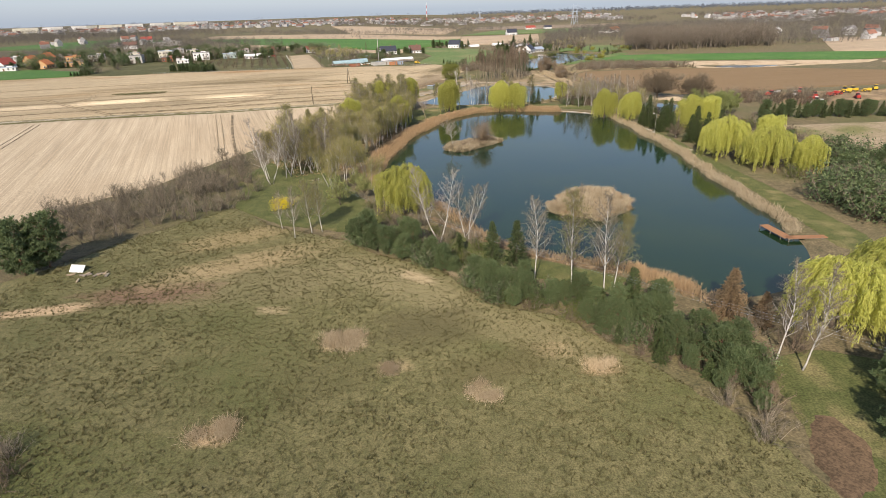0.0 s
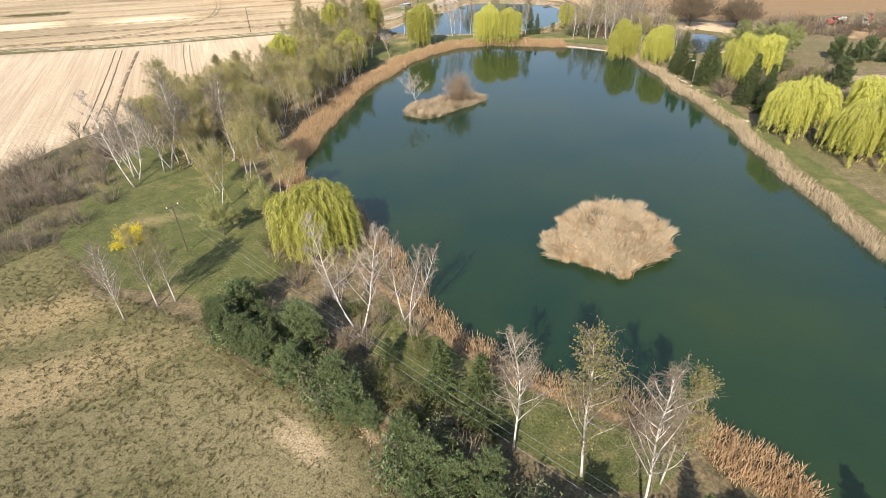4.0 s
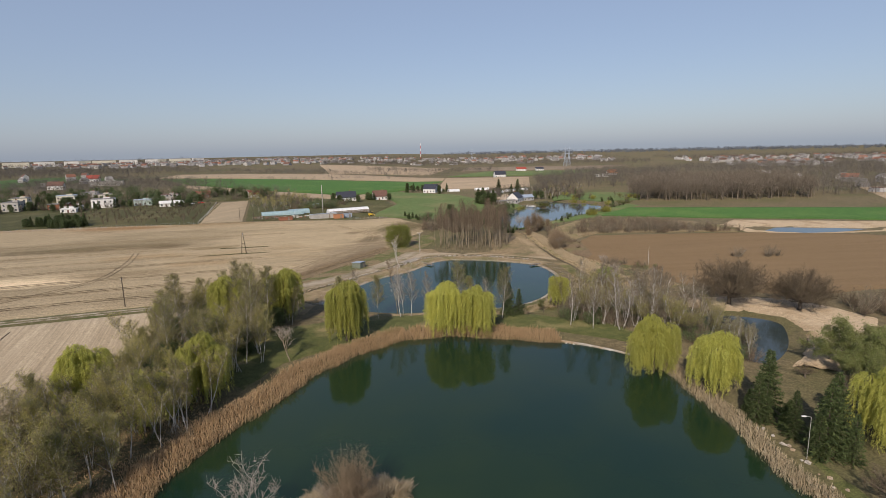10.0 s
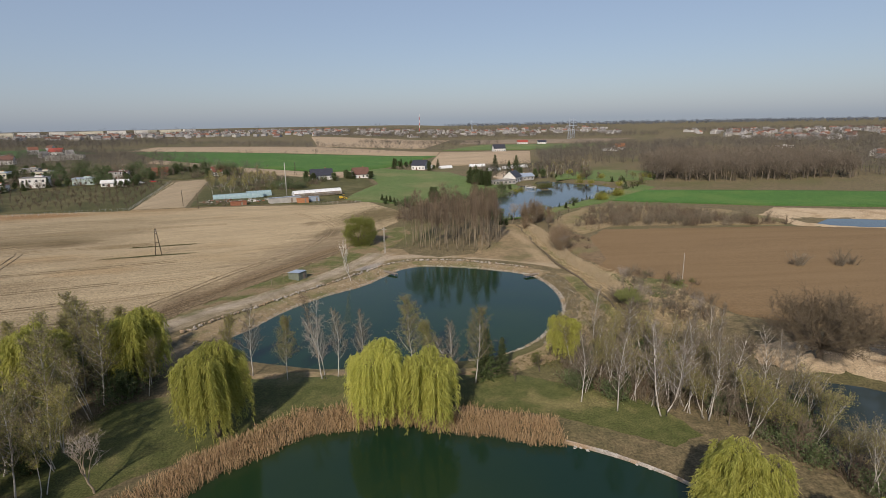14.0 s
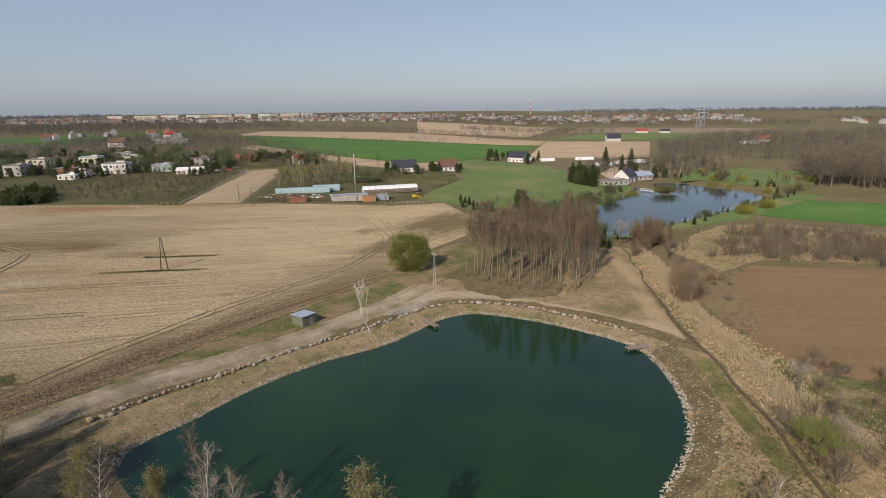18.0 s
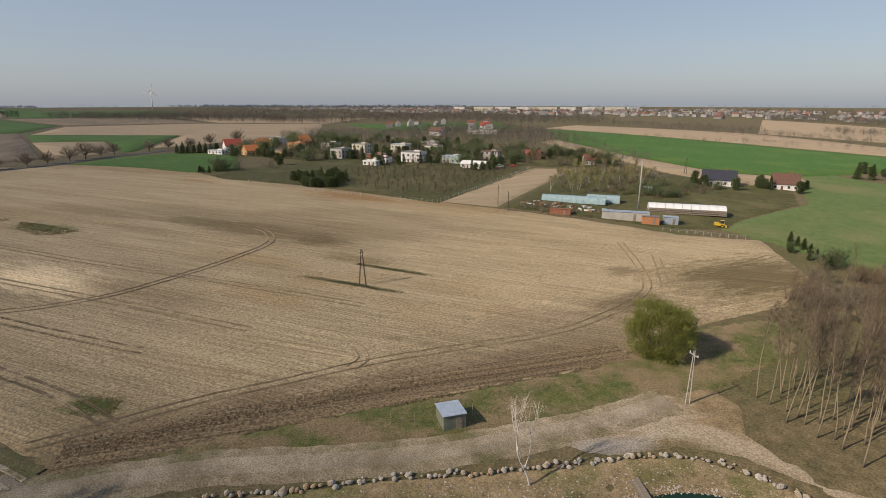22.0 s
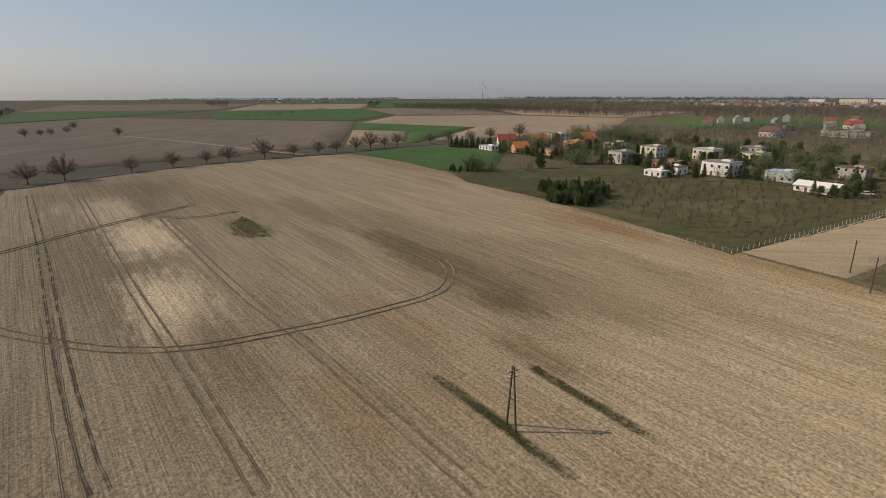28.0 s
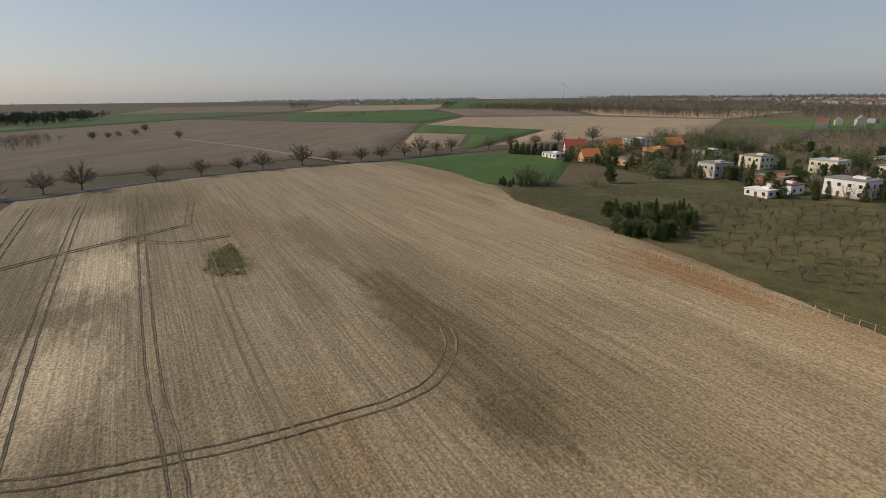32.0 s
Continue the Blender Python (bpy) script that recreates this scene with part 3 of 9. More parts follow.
for pname, pond, level, wm, text in (
        ("pond_water_1", POND_1, LEVEL[0], M_WATER1, "dark green still water of a large reed-edged pond"),
        ("pond_water_2", POND_2, LEVEL[1], M_WATER2, "clear teal water of a stone-edged pond"),
        ("pond_water_3", POND_3, LEVEL[2], M_WATER3, "grey-blue water of a pond beside a farmyard"),
        ("pond_water_4", POND_4, LEVEL[3], M_WATER3, "shallow grey water in a sandy hollow"),
        ("pond_water_5", POND_5, LEVEL[4], M_WATER3, "grey-green water below a sandy bank")):
    g = Geo()
    ring = grown(pond, 2.5)
    g.add(np.column_stack([ring, np.full(len(ring), level)]), [tuple(range(len(ring)))])
    me = g.mesh(pname, wm)
    if me.polygons[0].normal.z < 0:
        me.flip_normals()
    tagged(new(pname, me), text, "pond", kind="structure")

sheet("field_west", [(-39, 290), (-32, 298), (-28, 309), (-21, 324), (-12, 343), (-1, 366), (3, 392), (14, 420), (14, 448), (-8, 482), (-30, 468), (-52, 464), (-86, 454), (-122, 440), (-179, 420), (-250, 398), (-303, 384), (-345, 350), (-338, 315), (-318, 277), (-290, 236), (-258, 205), (-164, 239), (-107, 258), (-90, 265.8), (-71, 275.2), (-47, 286)], M_WEST, "wide tan ploughed field with fine drill rows and darker patches", 0.14, 6.0, 0.5)
sheet("field_south", [(-40, 281), (-55, 275.8), (-71, 268.5), (-90, 259), (-107, 251), (-164, 232), (-262, 192), (-330, 60), (-180, -60), (-118, 40), (-98, 100), (-93, 122), (-80, 140), (-73, 165), (-62, 190), (-52, 215), (-45, 246), (-42, 262)], M_SOUTH, "pale drilled field crossed by tractor tramlines", 0.14, 6.0, 0.4)
sheet("field_east", [(100, 397), (92, 385), (84, 364), (83, 338), (95, 324), (104, 300), (130, 284), (175, 292), (260, 300), (300, 345), (225, 387), (174, 398)], M_BROWN, "bare brown ploughed field with a smooth surface", 0.14, 6.0, 0.4)
sheet("field_strip", [(-119, 442), (-154, 553), (-136, 572), (-97, 452)], M_STRIP, "narrow pale tilled strip beside the orchard", 0.2, 6.0, 0.2)
sheet("pasture_north", [(-22, 488), (0, 478), (23, 462), (42, 464), (55, 462), (62, 500), (76, 560), (60, 580), (40, 640), (0, 668), (-30, 690), (-40, 650), (-25, 612), (-12, 565), (-22, 512)], M_PASTURE, "light green pasture behind a conifer hedge", 0.2, 8.0, 0.6)
sheet("pasture_east", [(126, 470), (150, 512), (200, 505), (330, 480), (420, 440), (300, 415), (250, 436), (190, 448)], M_GREEN, "bright green strip of winter wheat", 0.2, 8.0, 0.5)
sheet("sand_flat", [(176, 420), (196, 442), (250, 428), (320, 414), (300, 398), (250, 392), (205, 390), (180, 398)], M_SAND, "pale sandy flat round a shallow pool", 0.08, 5.0, 0.6, "sand")
sheet("field_northwest", [(-345, 352), (-300, 378), (-264, 391), (-262, 420), (-323, 445), (-372, 432), (-366, 385)], M_GREEN, "vivid green winter wheat beside the village", 0.2, 8.0, 0.3)
sheet("orchard_ground", [(-117, 438), (-150, 552), (-170, 560), (-205, 500), (-255, 470), (-262, 394), (-230, 396), (-179, 421)], M_ORCHARD, "dull olive grass under an old orchard", 0.2, 6.0, 0.4, "grass")
LAWN_N = [(-14, 226), (-10, 240), (2, 250), (14, 260), (34, 262), (54, 257), (68, 249), (74, 252), (70, 262), (50, 272), (20, 273), (0, 272), (-20, 262), (-30, 240)]
sheet("lawn_north", LAWN_N, M_LAWN, "mown green lawn on the bank between two ponds", 0.1, 3.0, 0.3, "lawn")
sheet("lawn_west", [(-60, 150), (-52, 122), (-38, 112), (-22, 108), (-14, 116), (-20, 128), (-26, 140), (-34, 156), (-44, 172), (-56, 170)], M_LAWN, "mown green lawn behind birches", 0.12, 3.0, 0.4, "lawn")
sheet("lawn_east", [(75, 178), (78, 200), (79, 205), (81, 190), (81.5, 160), (84, 130), (85, 100), (82, 86), (75, 95), (76.5, 115), (77, 140), (77.5, 160)], M_LAWN, "narrow green path along the reed bank", 0.1, 3.0, 0.2, "lawn")
sheet("meadow", [(-66, 106), (-52, 124), (-40, 112), (-22, 104), (-15, 97), (-3, 91), (7, 76), (18, 72), (26, 60), (36, 46), (40, 20), (30, -40), (-60, -40), (-100, 20), (-90, 70), (-74, 92)], M_MEADOW, "coarse tussocky meadow of olive and straw-coloured grass", 0.12, 4.0, 0.4, "meadow")


# ---- plants ----
def unit(v):
    return v / (np.linalg.norm(v) + 1e-9)


def wander(rng, p, d, length, k, wob=0.15, lift=0.0):
    """A crooked line from p along d; lift bends it up (or down) on the way."""
    pts, p, d = [np.array(p, float)], np.array(p, float), unit(np.array(d, float))
    for _ in range(k):
        d = unit(d + rng.normal(0, wob, 3) + np.array([0, 0, lift]))
        p = p + d * length / k
        pts.append(p)
    return np.array(pts)


def sprigs(rng, base, dirs, length, width):
    """Thin pointed blades, one triangle each, from base points along directions."""
    base, dirs = np.asarray(base, float), np.asarray(dirs, float)
    n = len(base)
    side = np.cross(dirs, rng.normal(0, 1, (n, 3)))
    side /= np.linalg.norm(side, axis=1, keepdims=True) + 1e-9
    w = np.broadcast_to(width, (n,))[:, None] * 0.5
    ln = np.broadcast_to(length, (n,))[:, None]
    return np.stack([base - side * w, base + side * w, base + dirs * ln], 1)


def randdir(rng, n, up=0.0, flat=1.0):
    v = rng.normal(0, 1, (n, 3)) * np.array([1, 1, flat])
    v[:, 2] += up
    return v / (np.linalg.norm(v, axis=1, keepdims=True) + 1e-9)


def plant(name, label, category, group=""):
    return tagged(new(name), label, category, group)


def sized(root, h):
    """Scales a plant's meshes so that it stands h metres tall."""
    top = max(v.co.z for c in root.children for v in c.data.vertices)
    for c in root.children:
        c.data.transform(Matrix.Scale(h / top, 4))
    return root


def birch(seed, h=14.0, leafy=0.0, stems=1, pale=False, label="slender white-barked birch with a fine bare crown", limbs=28, spread=0.32, kind="birch", rounded=False):
    rng = np.random.default_rng(seed)
    root = plant(kind, label, "tree")
    bark, twig, leaf, fine = Geo(), Geo(), [], []
    for s in range(stems):
        lean = rng.normal(0, 0.045 if kind == "alder" else 0.10 if stems == 1 else 0.2, 2)
        hh = h * rng.uniform(0.85, 1.0)
        base = np.array([rng.normal(0, 0.5), rng.normal(0, 0.5), 0]) * (stems > 1)
        tr = wander(rng, base, (lean[0], lean[1], 1), hh, 10, 0.05, 0.035)
        rad = np.linspace((0.0096 if kind == "birch" else 0.0085) * h ** 0.9, 0.02, 11)
        rad[0] *= 1.3
        bark.tube(tr, rad, 7)
        n = int(limbs / stems ** 0.6)
        for i in range(n):
            low = 0.48 if kind == "alder" else 0.44 if rounded else 0.26
            u = low + (0.99 - low) * ((i + rng.random()) / n) ** (0.8 if kind == "alder" else 1.0)
            p = np.array([np.interp(u * 10, range(11), tr[:, c]) for c in range(3)])
            a = i * 2.4 + rng.random()
            up = rng.uniform(0.9, 1.9)
            ln = (1 - u) ** 0.65 * h * spread * 0.75 * rng.uniform(0.8, 1.25) + 0.8
            if kind == "alder":
                ln = (0.5 + 0.5 * (1 - u) ** 0.5) * h * spread * rng.uniform(0.7, 1.2)
            if rounded:
                ln = (0.3 + 0.7 * math.sin(math.pi * min(1.0, (1 - u) * 1.35 + 0.1))) * h * spread * 0.62 * rng.uniform(0.7, 1.25)
            br = wander(rng, p, (math.cos(a), math.sin(a), up), ln, 5, 0.12, 0.05)
            bark.tube(br, np.linspace((0.012 if kind == "alder" else 0.018) + 0.005 * ln, 0.01, 6), 4, False)
            for j in range(7):
                q = br[min(5, 1 + j * 5 // 7)] + (br[min(5, 2 + j * 5 // 7)] - br[min(5, 1 + j * 5 // 7)]) * rng.random()
                tw = wander(rng, q, rng.normal(0, 0.7, 3) + (br[-1] - br[0]) / ln + (0, 0, 0.2), ln * rng.uniform(0.25, 0.5), 3, 0.2, -0.02)
                twig.tube(tw, [0.016, 0.013, 0.01, 0.005], 3, False)
                nf = 9 if kind == "alder" or rounded else 12
                t = rng.random(nf) * 3
                b = np.stack([np.interp(t, range(4), tw[:, c]) for c in range(3)], 1)
                fine.append(sprigs(rng, b, randdir(rng, nf, 0.0), rng.uniform(0.35, 0.9, nf) * (0.4 + ln * 0.22), 0.03))
                if leafy:
                    m = int(16 * leafy)
                    b = tw[rng.integers(0, 4, m)] + rng.normal(0, 0.3, (m, 3)) - np.array([0, 0, 0.15])
                    leaf.append(sprigs(rng, b, randdir(rng, m, -0.5), 0.2, 0.13))
    part("trunk", bark, M_WHITEBARK if kind == "birch" else M_ALDERBARK, root, "white bark with dark scars" if kind == "birch" else "pale brown bark", True)
    twig.tris(np.concatenate(fine))
    part("crown", twig, M_TWIGRED if kind == "alder" else M_TWIGOLIVE if rounded else M_TWIGPALE if pale else M_TWIG, root, "fine bare twigs")
    if leafy:
        g = Geo()
        g.tris(np.concatenate(leaf))
        part("foliage", g, M_CATKIN if rounded else M_BUD, root, "thin haze of yellow-green buds")
    return sized(root, h)


def willow(seed, h=14.0, r=5.6, label="weeping willow with long yellow-green hanging shoots", crowns=12, tresses=17, strands=8):
    """A trunk with arching limbs, each ending in a small crown from which tresses of shoots hang."""
    rng = np.random.default_rng(seed)
    root = plant("willow", label, "tree")
    bark, leaf = Geo(), []
    tr = wander(rng, (0, 0, 0), (rng.normal(0, 0.08), rng.normal(0, 0.08), 1), h * 0.3, 5, 0.05)
    bark.tube(tr, np.linspace(0.5, 0.34, 6), 9)
    for i in range(crowns):
        a = i * 2.39996 + rng.normal(0, 0.3)
        o = math.sqrt((i + 0.3) / crowns) * 0.74
        top = h * (1.0 - 0.30 * o ** 1.8) * rng.uniform(0.8, 1.0)
        c = np.array([math.cos(a) * o * r, math.sin(a) * o * r, top])
        mid = tr[-1] * 0.5 + c * 0.5 + np.array([0, 0, h * 0.08])
        t = np.linspace(0, 1, 8)[:, None]
        lp = (1 - t) ** 2 * tr[-1] + 2 * t * (1 - t) * mid + t * t * (c - (0, 0, 0.5)) + rng.normal(0, 0.06, (8, 3))
        bark.tube(lp, np.linspace(0.2, 0.04, 8), 6)
        cr = r * rng.uniform(0.26, 0.40)
        for k in range(tresses):
            b = k * 2.39996 + rng.normal(0, 0.25)
            q = math.sqrt((k + 0.5) / tresses)
            out = unit(np.array([math.cos(b), math.sin(b), 0]) + np.array([math.cos(a), math.sin(a), 0]) * o * 0.9)
            tip = c + np.array([math.cos(b) * cr * q, math.sin(b) * cr * q, cr * 0.55 * (1 - q * q) - 0.25 * q])
            bark.tube(np.array([lp[6], (lp[6] + tip) / 2 + (0, 0, 0.25), tip]), [0.035, 0.025, 0.012], 3, False)
            low = rng.uniform(0.3, 0.2 * h) if q > 0.45 else rng.uniform(0.15, 0.55) * h
            fall = min(tip[2] - low, h * rng.uniform(0.34, 0.85))
            for s in range(strands):
                st = tip + rng.normal(0, 0.2, 3)
                ln = max(fall * rng.uniform(0.62, 1.08), 1.0)
                m = int(7 + ln * 3.4)
                t = np.sort(rng.random(m))
                arc = out * (cr * (0.2 + 0.35 * q) * (1 - np.exp(-3.2 * t)))[:, None] + np.array([0, 0, 0.8]) * (np.sin(np.minimum(t * 6, math.pi)) * 0.6)[:, None]
                line = st + arc - np.array([0, 0, 1.0]) * (t * ln)[:, None] + rng.normal(0, 0.07, (m, 3))
                line[:, 2] = np.maximum(line[:, 2], 0.3)
                leaf.append(sprigs(rng, line, randdir(rng, m, -2.2) + out * 0.35, rng.uniform(0.35, 0.7, m), 0.105))
    part("trunk", bark, M_BARK, root, "furrowed grey trunk and limbs", True)
    g = Geo()
    g.tris(np.concatenate(leaf))
    part("crown", g, M_WILLOW, root, "curtain of yellow-green shoots")
    return sized(root, h)


def pine(seed, h=9.0, r=3.0, label="dark blue-green pine with bushy needled boughs", whorls=16, dense=1.5):
    rng = np.random.default_rng(seed)
    root = plant("pine", label, "tree")
    bark, needle = Geo(), []
    tr = wander(rng, (0, 0, 0), (rng.normal(0, 0.08), rng.normal(0, 0.08), 1), h * 0.96, 10, 0.05, 0.03)
    bark.tube(tr, np.linspace(0.18, 0.03, 11), 7)
    for i in range(whorls):
        u = 0.06 + 0.92 * (i + 0.5) / whorls
        p = np.array([np.interp(u * 10, range(11), tr[:, c]) for c in range(3)])
        for j in range(6):
            a = j * 1.047 + i * 0.7 + rng.normal(0, 0.25)
            ln = r * (0.35 + 0.75 * math.sin(math.pi * min(1, (1 - u) * 0.62 + 0.12))) * rng.uniform(0.65, 1.2) * min(1, (1 - u) * 3.4 + 0.18)
            br = wander(rng, p, (math.cos(a), math.sin(a), 0.15 + 0.5 * u), ln, 4, 0.12, 0.09)
            bark.tube(br, np.linspace(0.03 + 0.008 * ln, 0.012, 5), 4, False)
            m = max(4, int(ln * 5.0 * dense))
            t = 0.8 + rng.random(m) ** 0.7 * 3.2
            c = np.stack([np.interp(t, range(5), br[:, k]) for k in range(3)], 1) + rng.normal(0, 0.22, (m, 3))
            k = 11
            b = np.repeat(c, k, 0) + rng.normal(0, 0.06, (m * k, 3))
            needle.append(sprigs(rng, b, randdir(rng, m * k, 0.45), rng.uniform(0.25, 0.46, m * k), 0.11))
    part("trunk", bark, M_PINEBARK, root, "reddish bark", True)
    g = Geo()
    g.tris(np.concatenate(needle))
    part("crown", g, M_PINE, root, "dense dark needles")
    return sized(root, h)


def spruce(seed, h=10.0, r=2.6, label="narrow conical spruce with dark green drooping boughs", whorls=22):
    rng = np.random.default_rng(seed)
    root = plant("spruce", label, "tree")
    bark, needle = Geo(), []
    bark.tube([(0, 0, 0), (0, 0, h * 0.5), (0.05, 0, h)], [0.16, 0.1, 0.015], 6)
    for i in range(whorls):
        u = 0.03 + 0.95 * (i + 0.5) / whorls
        ln0 = r * (1 - u) ** 0.85 + 0.12
        k = 7 if u < 0.7 else 5
        for j in range(k):
            a = j * 2 * math.pi / k + i * 1.1 + rng.normal(0, 0.15)
            ln = ln0 * rng.uniform(0.8, 1.2)
            br = wander(rng, (0, 0, h * u), (math.cos(a), math.sin(a), -0.25 + 0.7 * u), ln, 4, 0.05, 0.04)
            bark.tube(br, np.linspace(0.03, 0.008, 5), 3, False)
            m = int(10 + ln * 16)
            t = rng.random(m) ** 0.8 * 4
            b = np.stack([np.interp(t, range(5), br[:, c]) for c in range(3)], 1)
            d = unit(br[-1] - br[0])[None] * 0.8 + rng.normal(0, 0.65, (m, 3)) + np.array([0, 0, -0.35])
            d /= np.linalg.norm(d, axis=1, keepdims=True)
            needle.append(sprigs(rng, b, d, rng.uniform(0.28, 0.6, m), 0.15))
    part("trunk", bark, M_BARK, root, "", True)
    g = Geo()
    g.tris(np.concatenate(needle))
    part("crown", g, M_SPRUCE, root, "layered green needles")
    return sized(root, h)


def bare_tree(seed, h=12.0, name="bare_tree", label="leafless broad-crowned tree", twig_mat=None, bark_mat=None, trunk=0.22, up=0.7, forks=4, first=0.25, leaf=None, leaf_n=0, fine_n=7, levels=3, wide=1.0, keep=0.75, thick=0.028):
    """A leafless tree that forks again and again; leaf adds a light cover of leaves."""
    rng = np.random.default_rng(seed)
    root = plant(name, label, "shrub" if "shrub" in name else "tree")
    bark, twig, fine, leaves = Geo(), Geo(), [], []

    def fork(p, d, ln, rad, lv):
        pts = wander(rng, p, d, ln, 4, 0.13, 0.03)
        if lv > 0:
            bark.tube(pts, np.linspace(rad, rad * 0.6, 5), 6 if lv >= levels else 4, False)
            n = forks + (lv == levels)
            for i in range(n):
                q = pts[-1] if i < 2 else pts[rng.integers(2, 5)]
                a = i * 2.4 + rng.normal(0, 0.5)
                nd = unit(pts[-1] - pts[-2]) * keep + np.array([math.cos(a) * wide, math.sin(a) * wide, up * rng.uniform(0.2, 1.0)]) * 0.8
                fork(q, nd, ln * rng.uniform(0.55, 0.85), rad * 0.55, lv - 1)
        else:
            twig.tube(pts, np.linspace(max(rad, 0.014), 0.008, 5), 3, False)
            m = fine_n
            t = rng.random(m) * 4
            b = np.stack([np.interp(t, range(5), pts[:, c]) for c in range(3)], 1)
            fine.append(sprigs(rng, b, randdir(rng, m, 0.4), ln * rng.uniform(0.4, 0.9, m), thick))
            if leaf_n:
                b = pts[rng.integers(1, 5, leaf_n)] + rng.normal(0, 0.35, (leaf_n, 3))
                leaves.append(sprigs(rng, b, randdir(rng, leaf_n, 0.0), rng.uniform(0.16, 0.3, leaf_n), 0.14))
    fork((0, 0, 0), (0, 0, 1), h * first, trunk, levels)
    part("trunk", bark, bark_mat or M_BARK, root, "", True)
    twig.tris(np.concatenate(fine))
    part("crown", twig, twig_mat or M_TWIG, root)
    if leaf_n:
        g = Geo()
        g.tris(np.concatenate(leaves))
        part("foliage", g, leaf or M_OLIVE, root)
    return sized(root, h)


def dome_tree(seed, h, r, name, label, limbs=13, forks=11, fine_n=8, trunk=0.45, twig_mat=None, leaf=None, leaf_n=0, thick=0.03):
    """A broad leafless tree: limbs that spread from a short trunk to a rounded crown of fine twigs."""
    rng = np.random.default_rng(seed)
    root = plant(name, label, "tree")
    bark, twig, fine, leaves = Geo(), Geo(), [], []
    fork = np.array([0, 0, h * 0.2])
    bark.tube([(0, 0, 0), (0.03, 0, h * 0.1), fork, (0, 0.05, h * 0.3)], [trunk * 1.3, trunk, trunk * 0.95, trunk * 0.5], 9)
    for i in range(limbs):
        a, el = i * 2.4 + rng.normal(0, 0.2), math.asin((i + 0.4) / limbs) * 0.95 + 0.08
        tip = np.array([math.cos(a) * math.cos(el) * r, math.sin(a) * math.cos(el) * r, h * 0.3 + math.sin(el) * h * 0.62]) * rng.uniform(0.8, 0.95)
        mid = (fork + tip) / 2 + np.array([0, 0, h * 0.05]) + rng.normal(0, 0.04 * r, 3)
        t = np.linspace(0, 1, 7)[:, None]
        lp = (1 - t) ** 2 * fork + 2 * t * (1 - t) * mid + t * t * tip + rng.normal(0, 0.012 * r, (7, 3))
        bark.tube(lp, np.linspace(trunk * 0.5, 0.03, 7), 5, False)
        for j in range(forks):
            u = 1.6 + 4.4 * (j + rng.random()) / forks
            q = np.array([np.interp(u, range(7), lp[:, c]) for c in range(3)])
            d = unit(q - fork) + rng.normal(0, 0.55, 3) + (0, 0, 0.25)
            ln = r * rng.uniform(0.22, 0.42) * (1.15 - 0.08 * u)
            br = wander(rng, q, d, ln, 4, 0.16, 0.04)
            bark.tube(br, np.linspace(0.045, 0.015, 5), 3, False)
            for k in range(5):
                p = br[rng.integers(1, 5)]
                tw = wander(rng, p, unit(br[-1] - br[0]) + rng.normal(0, 0.6, 3), ln * rng.uniform(0.35, 0.7), 3, 0.2, 0.03)
                twig.tube(tw, [0.018, 0.014, 0.01, 0.005], 3, False)
                t3 = rng.random(fine_n) * 3
                bb = np.stack([np.interp(t3, range(4), tw[:, c]) for c in range(3)], 1)
                fine.append(sprigs(rng, bb, randdir(rng, fine_n, 0.3), rng.uniform(0.3, 0.75, fine_n) * (0.35 + 0.07 * r), thick))
                if leaf_n:
                    bb = tw[rng.integers(0, 4, leaf_n)] + rng.normal(0, 0.25, (leaf_n, 3))
                    leaves.append(sprigs(rng, bb, randdir(rng, leaf_n), rng.uniform(0.18, 0.34, leaf_n), 0.15))
    part("trunk", bark, M_BARK, root, "", True)
    twig.tris(np.concatenate(fine))
    part("crown", twig, twig_mat or M_TWIG, root, "dense fine bare twigs")
    if leaf_n:
        g = Geo()
        g.tris(np.concatenate(leaves))
        part("foliage", g, leaf, root)
    return sized(root, h)


def shrub(seed, h=2.6, r=1.8, label="tangled leafless grey-brown shrub", twig_mat=None, leaf=None, leaf_n=0, stems=26, name="shrub", size=0.2, per=26, thick=0.028):
    rng = np.random.default_rng(seed)
    root = plant(name, label, "shrub")
    twig, leaves = Geo(), []
    for i in range(stems):
        a, o = rng.uniform(0, 6.28), rng.random()
        st = wander(rng, (math.cos(a) * o * r * 0.5, math.sin(a) * o * r * 0.5, 0), (math.cos(a) * o * 0.9, math.sin(a) * o * 0.9, 1), h * rng.uniform(0.7, 1.1), 4, 0.16)
        twig.tube(st, np.linspace(0.03, 0.008, 5), 3, False)
        m = per
        t = 0.6 + rng.random(m) * 3.4
        b = np.stack([np.interp(t, range(5), st[:, c]) for c in range(3)], 1)
        d = randdir(rng, m, 0.5)
        ln = rng.uniform(0.25, 0.7, m) * h * 0.35
        twig.tris(sprigs(rng, b, d, ln, thick))
        if leaf_n:
            k = leaf_n
            t = 0.8 + rng.random(k) * 3.2
            b = np.stack([np.interp(t, range(5), st[:, c]) for c in range(3)], 1) + rng.normal(0, 0.16 * h, (k, 3)) * np.array([1, 1, 0.7])
            b[:, 2] = np.maximum(b[:, 2], 0.1)
            leaves.append(sprigs(rng, b, randdir(rng, k, 0.2), size * rng.uniform(0.7, 1.4, k), size * 0.6))
    part("crown", twig, twig_mat or M_TWIG, root)
    if leaf_n:
        g = Geo()
        g.tris(np.concatenate(leaves))
        part("foliage", g, leaf or M_OLIVE, root)
    return sized(root, h)


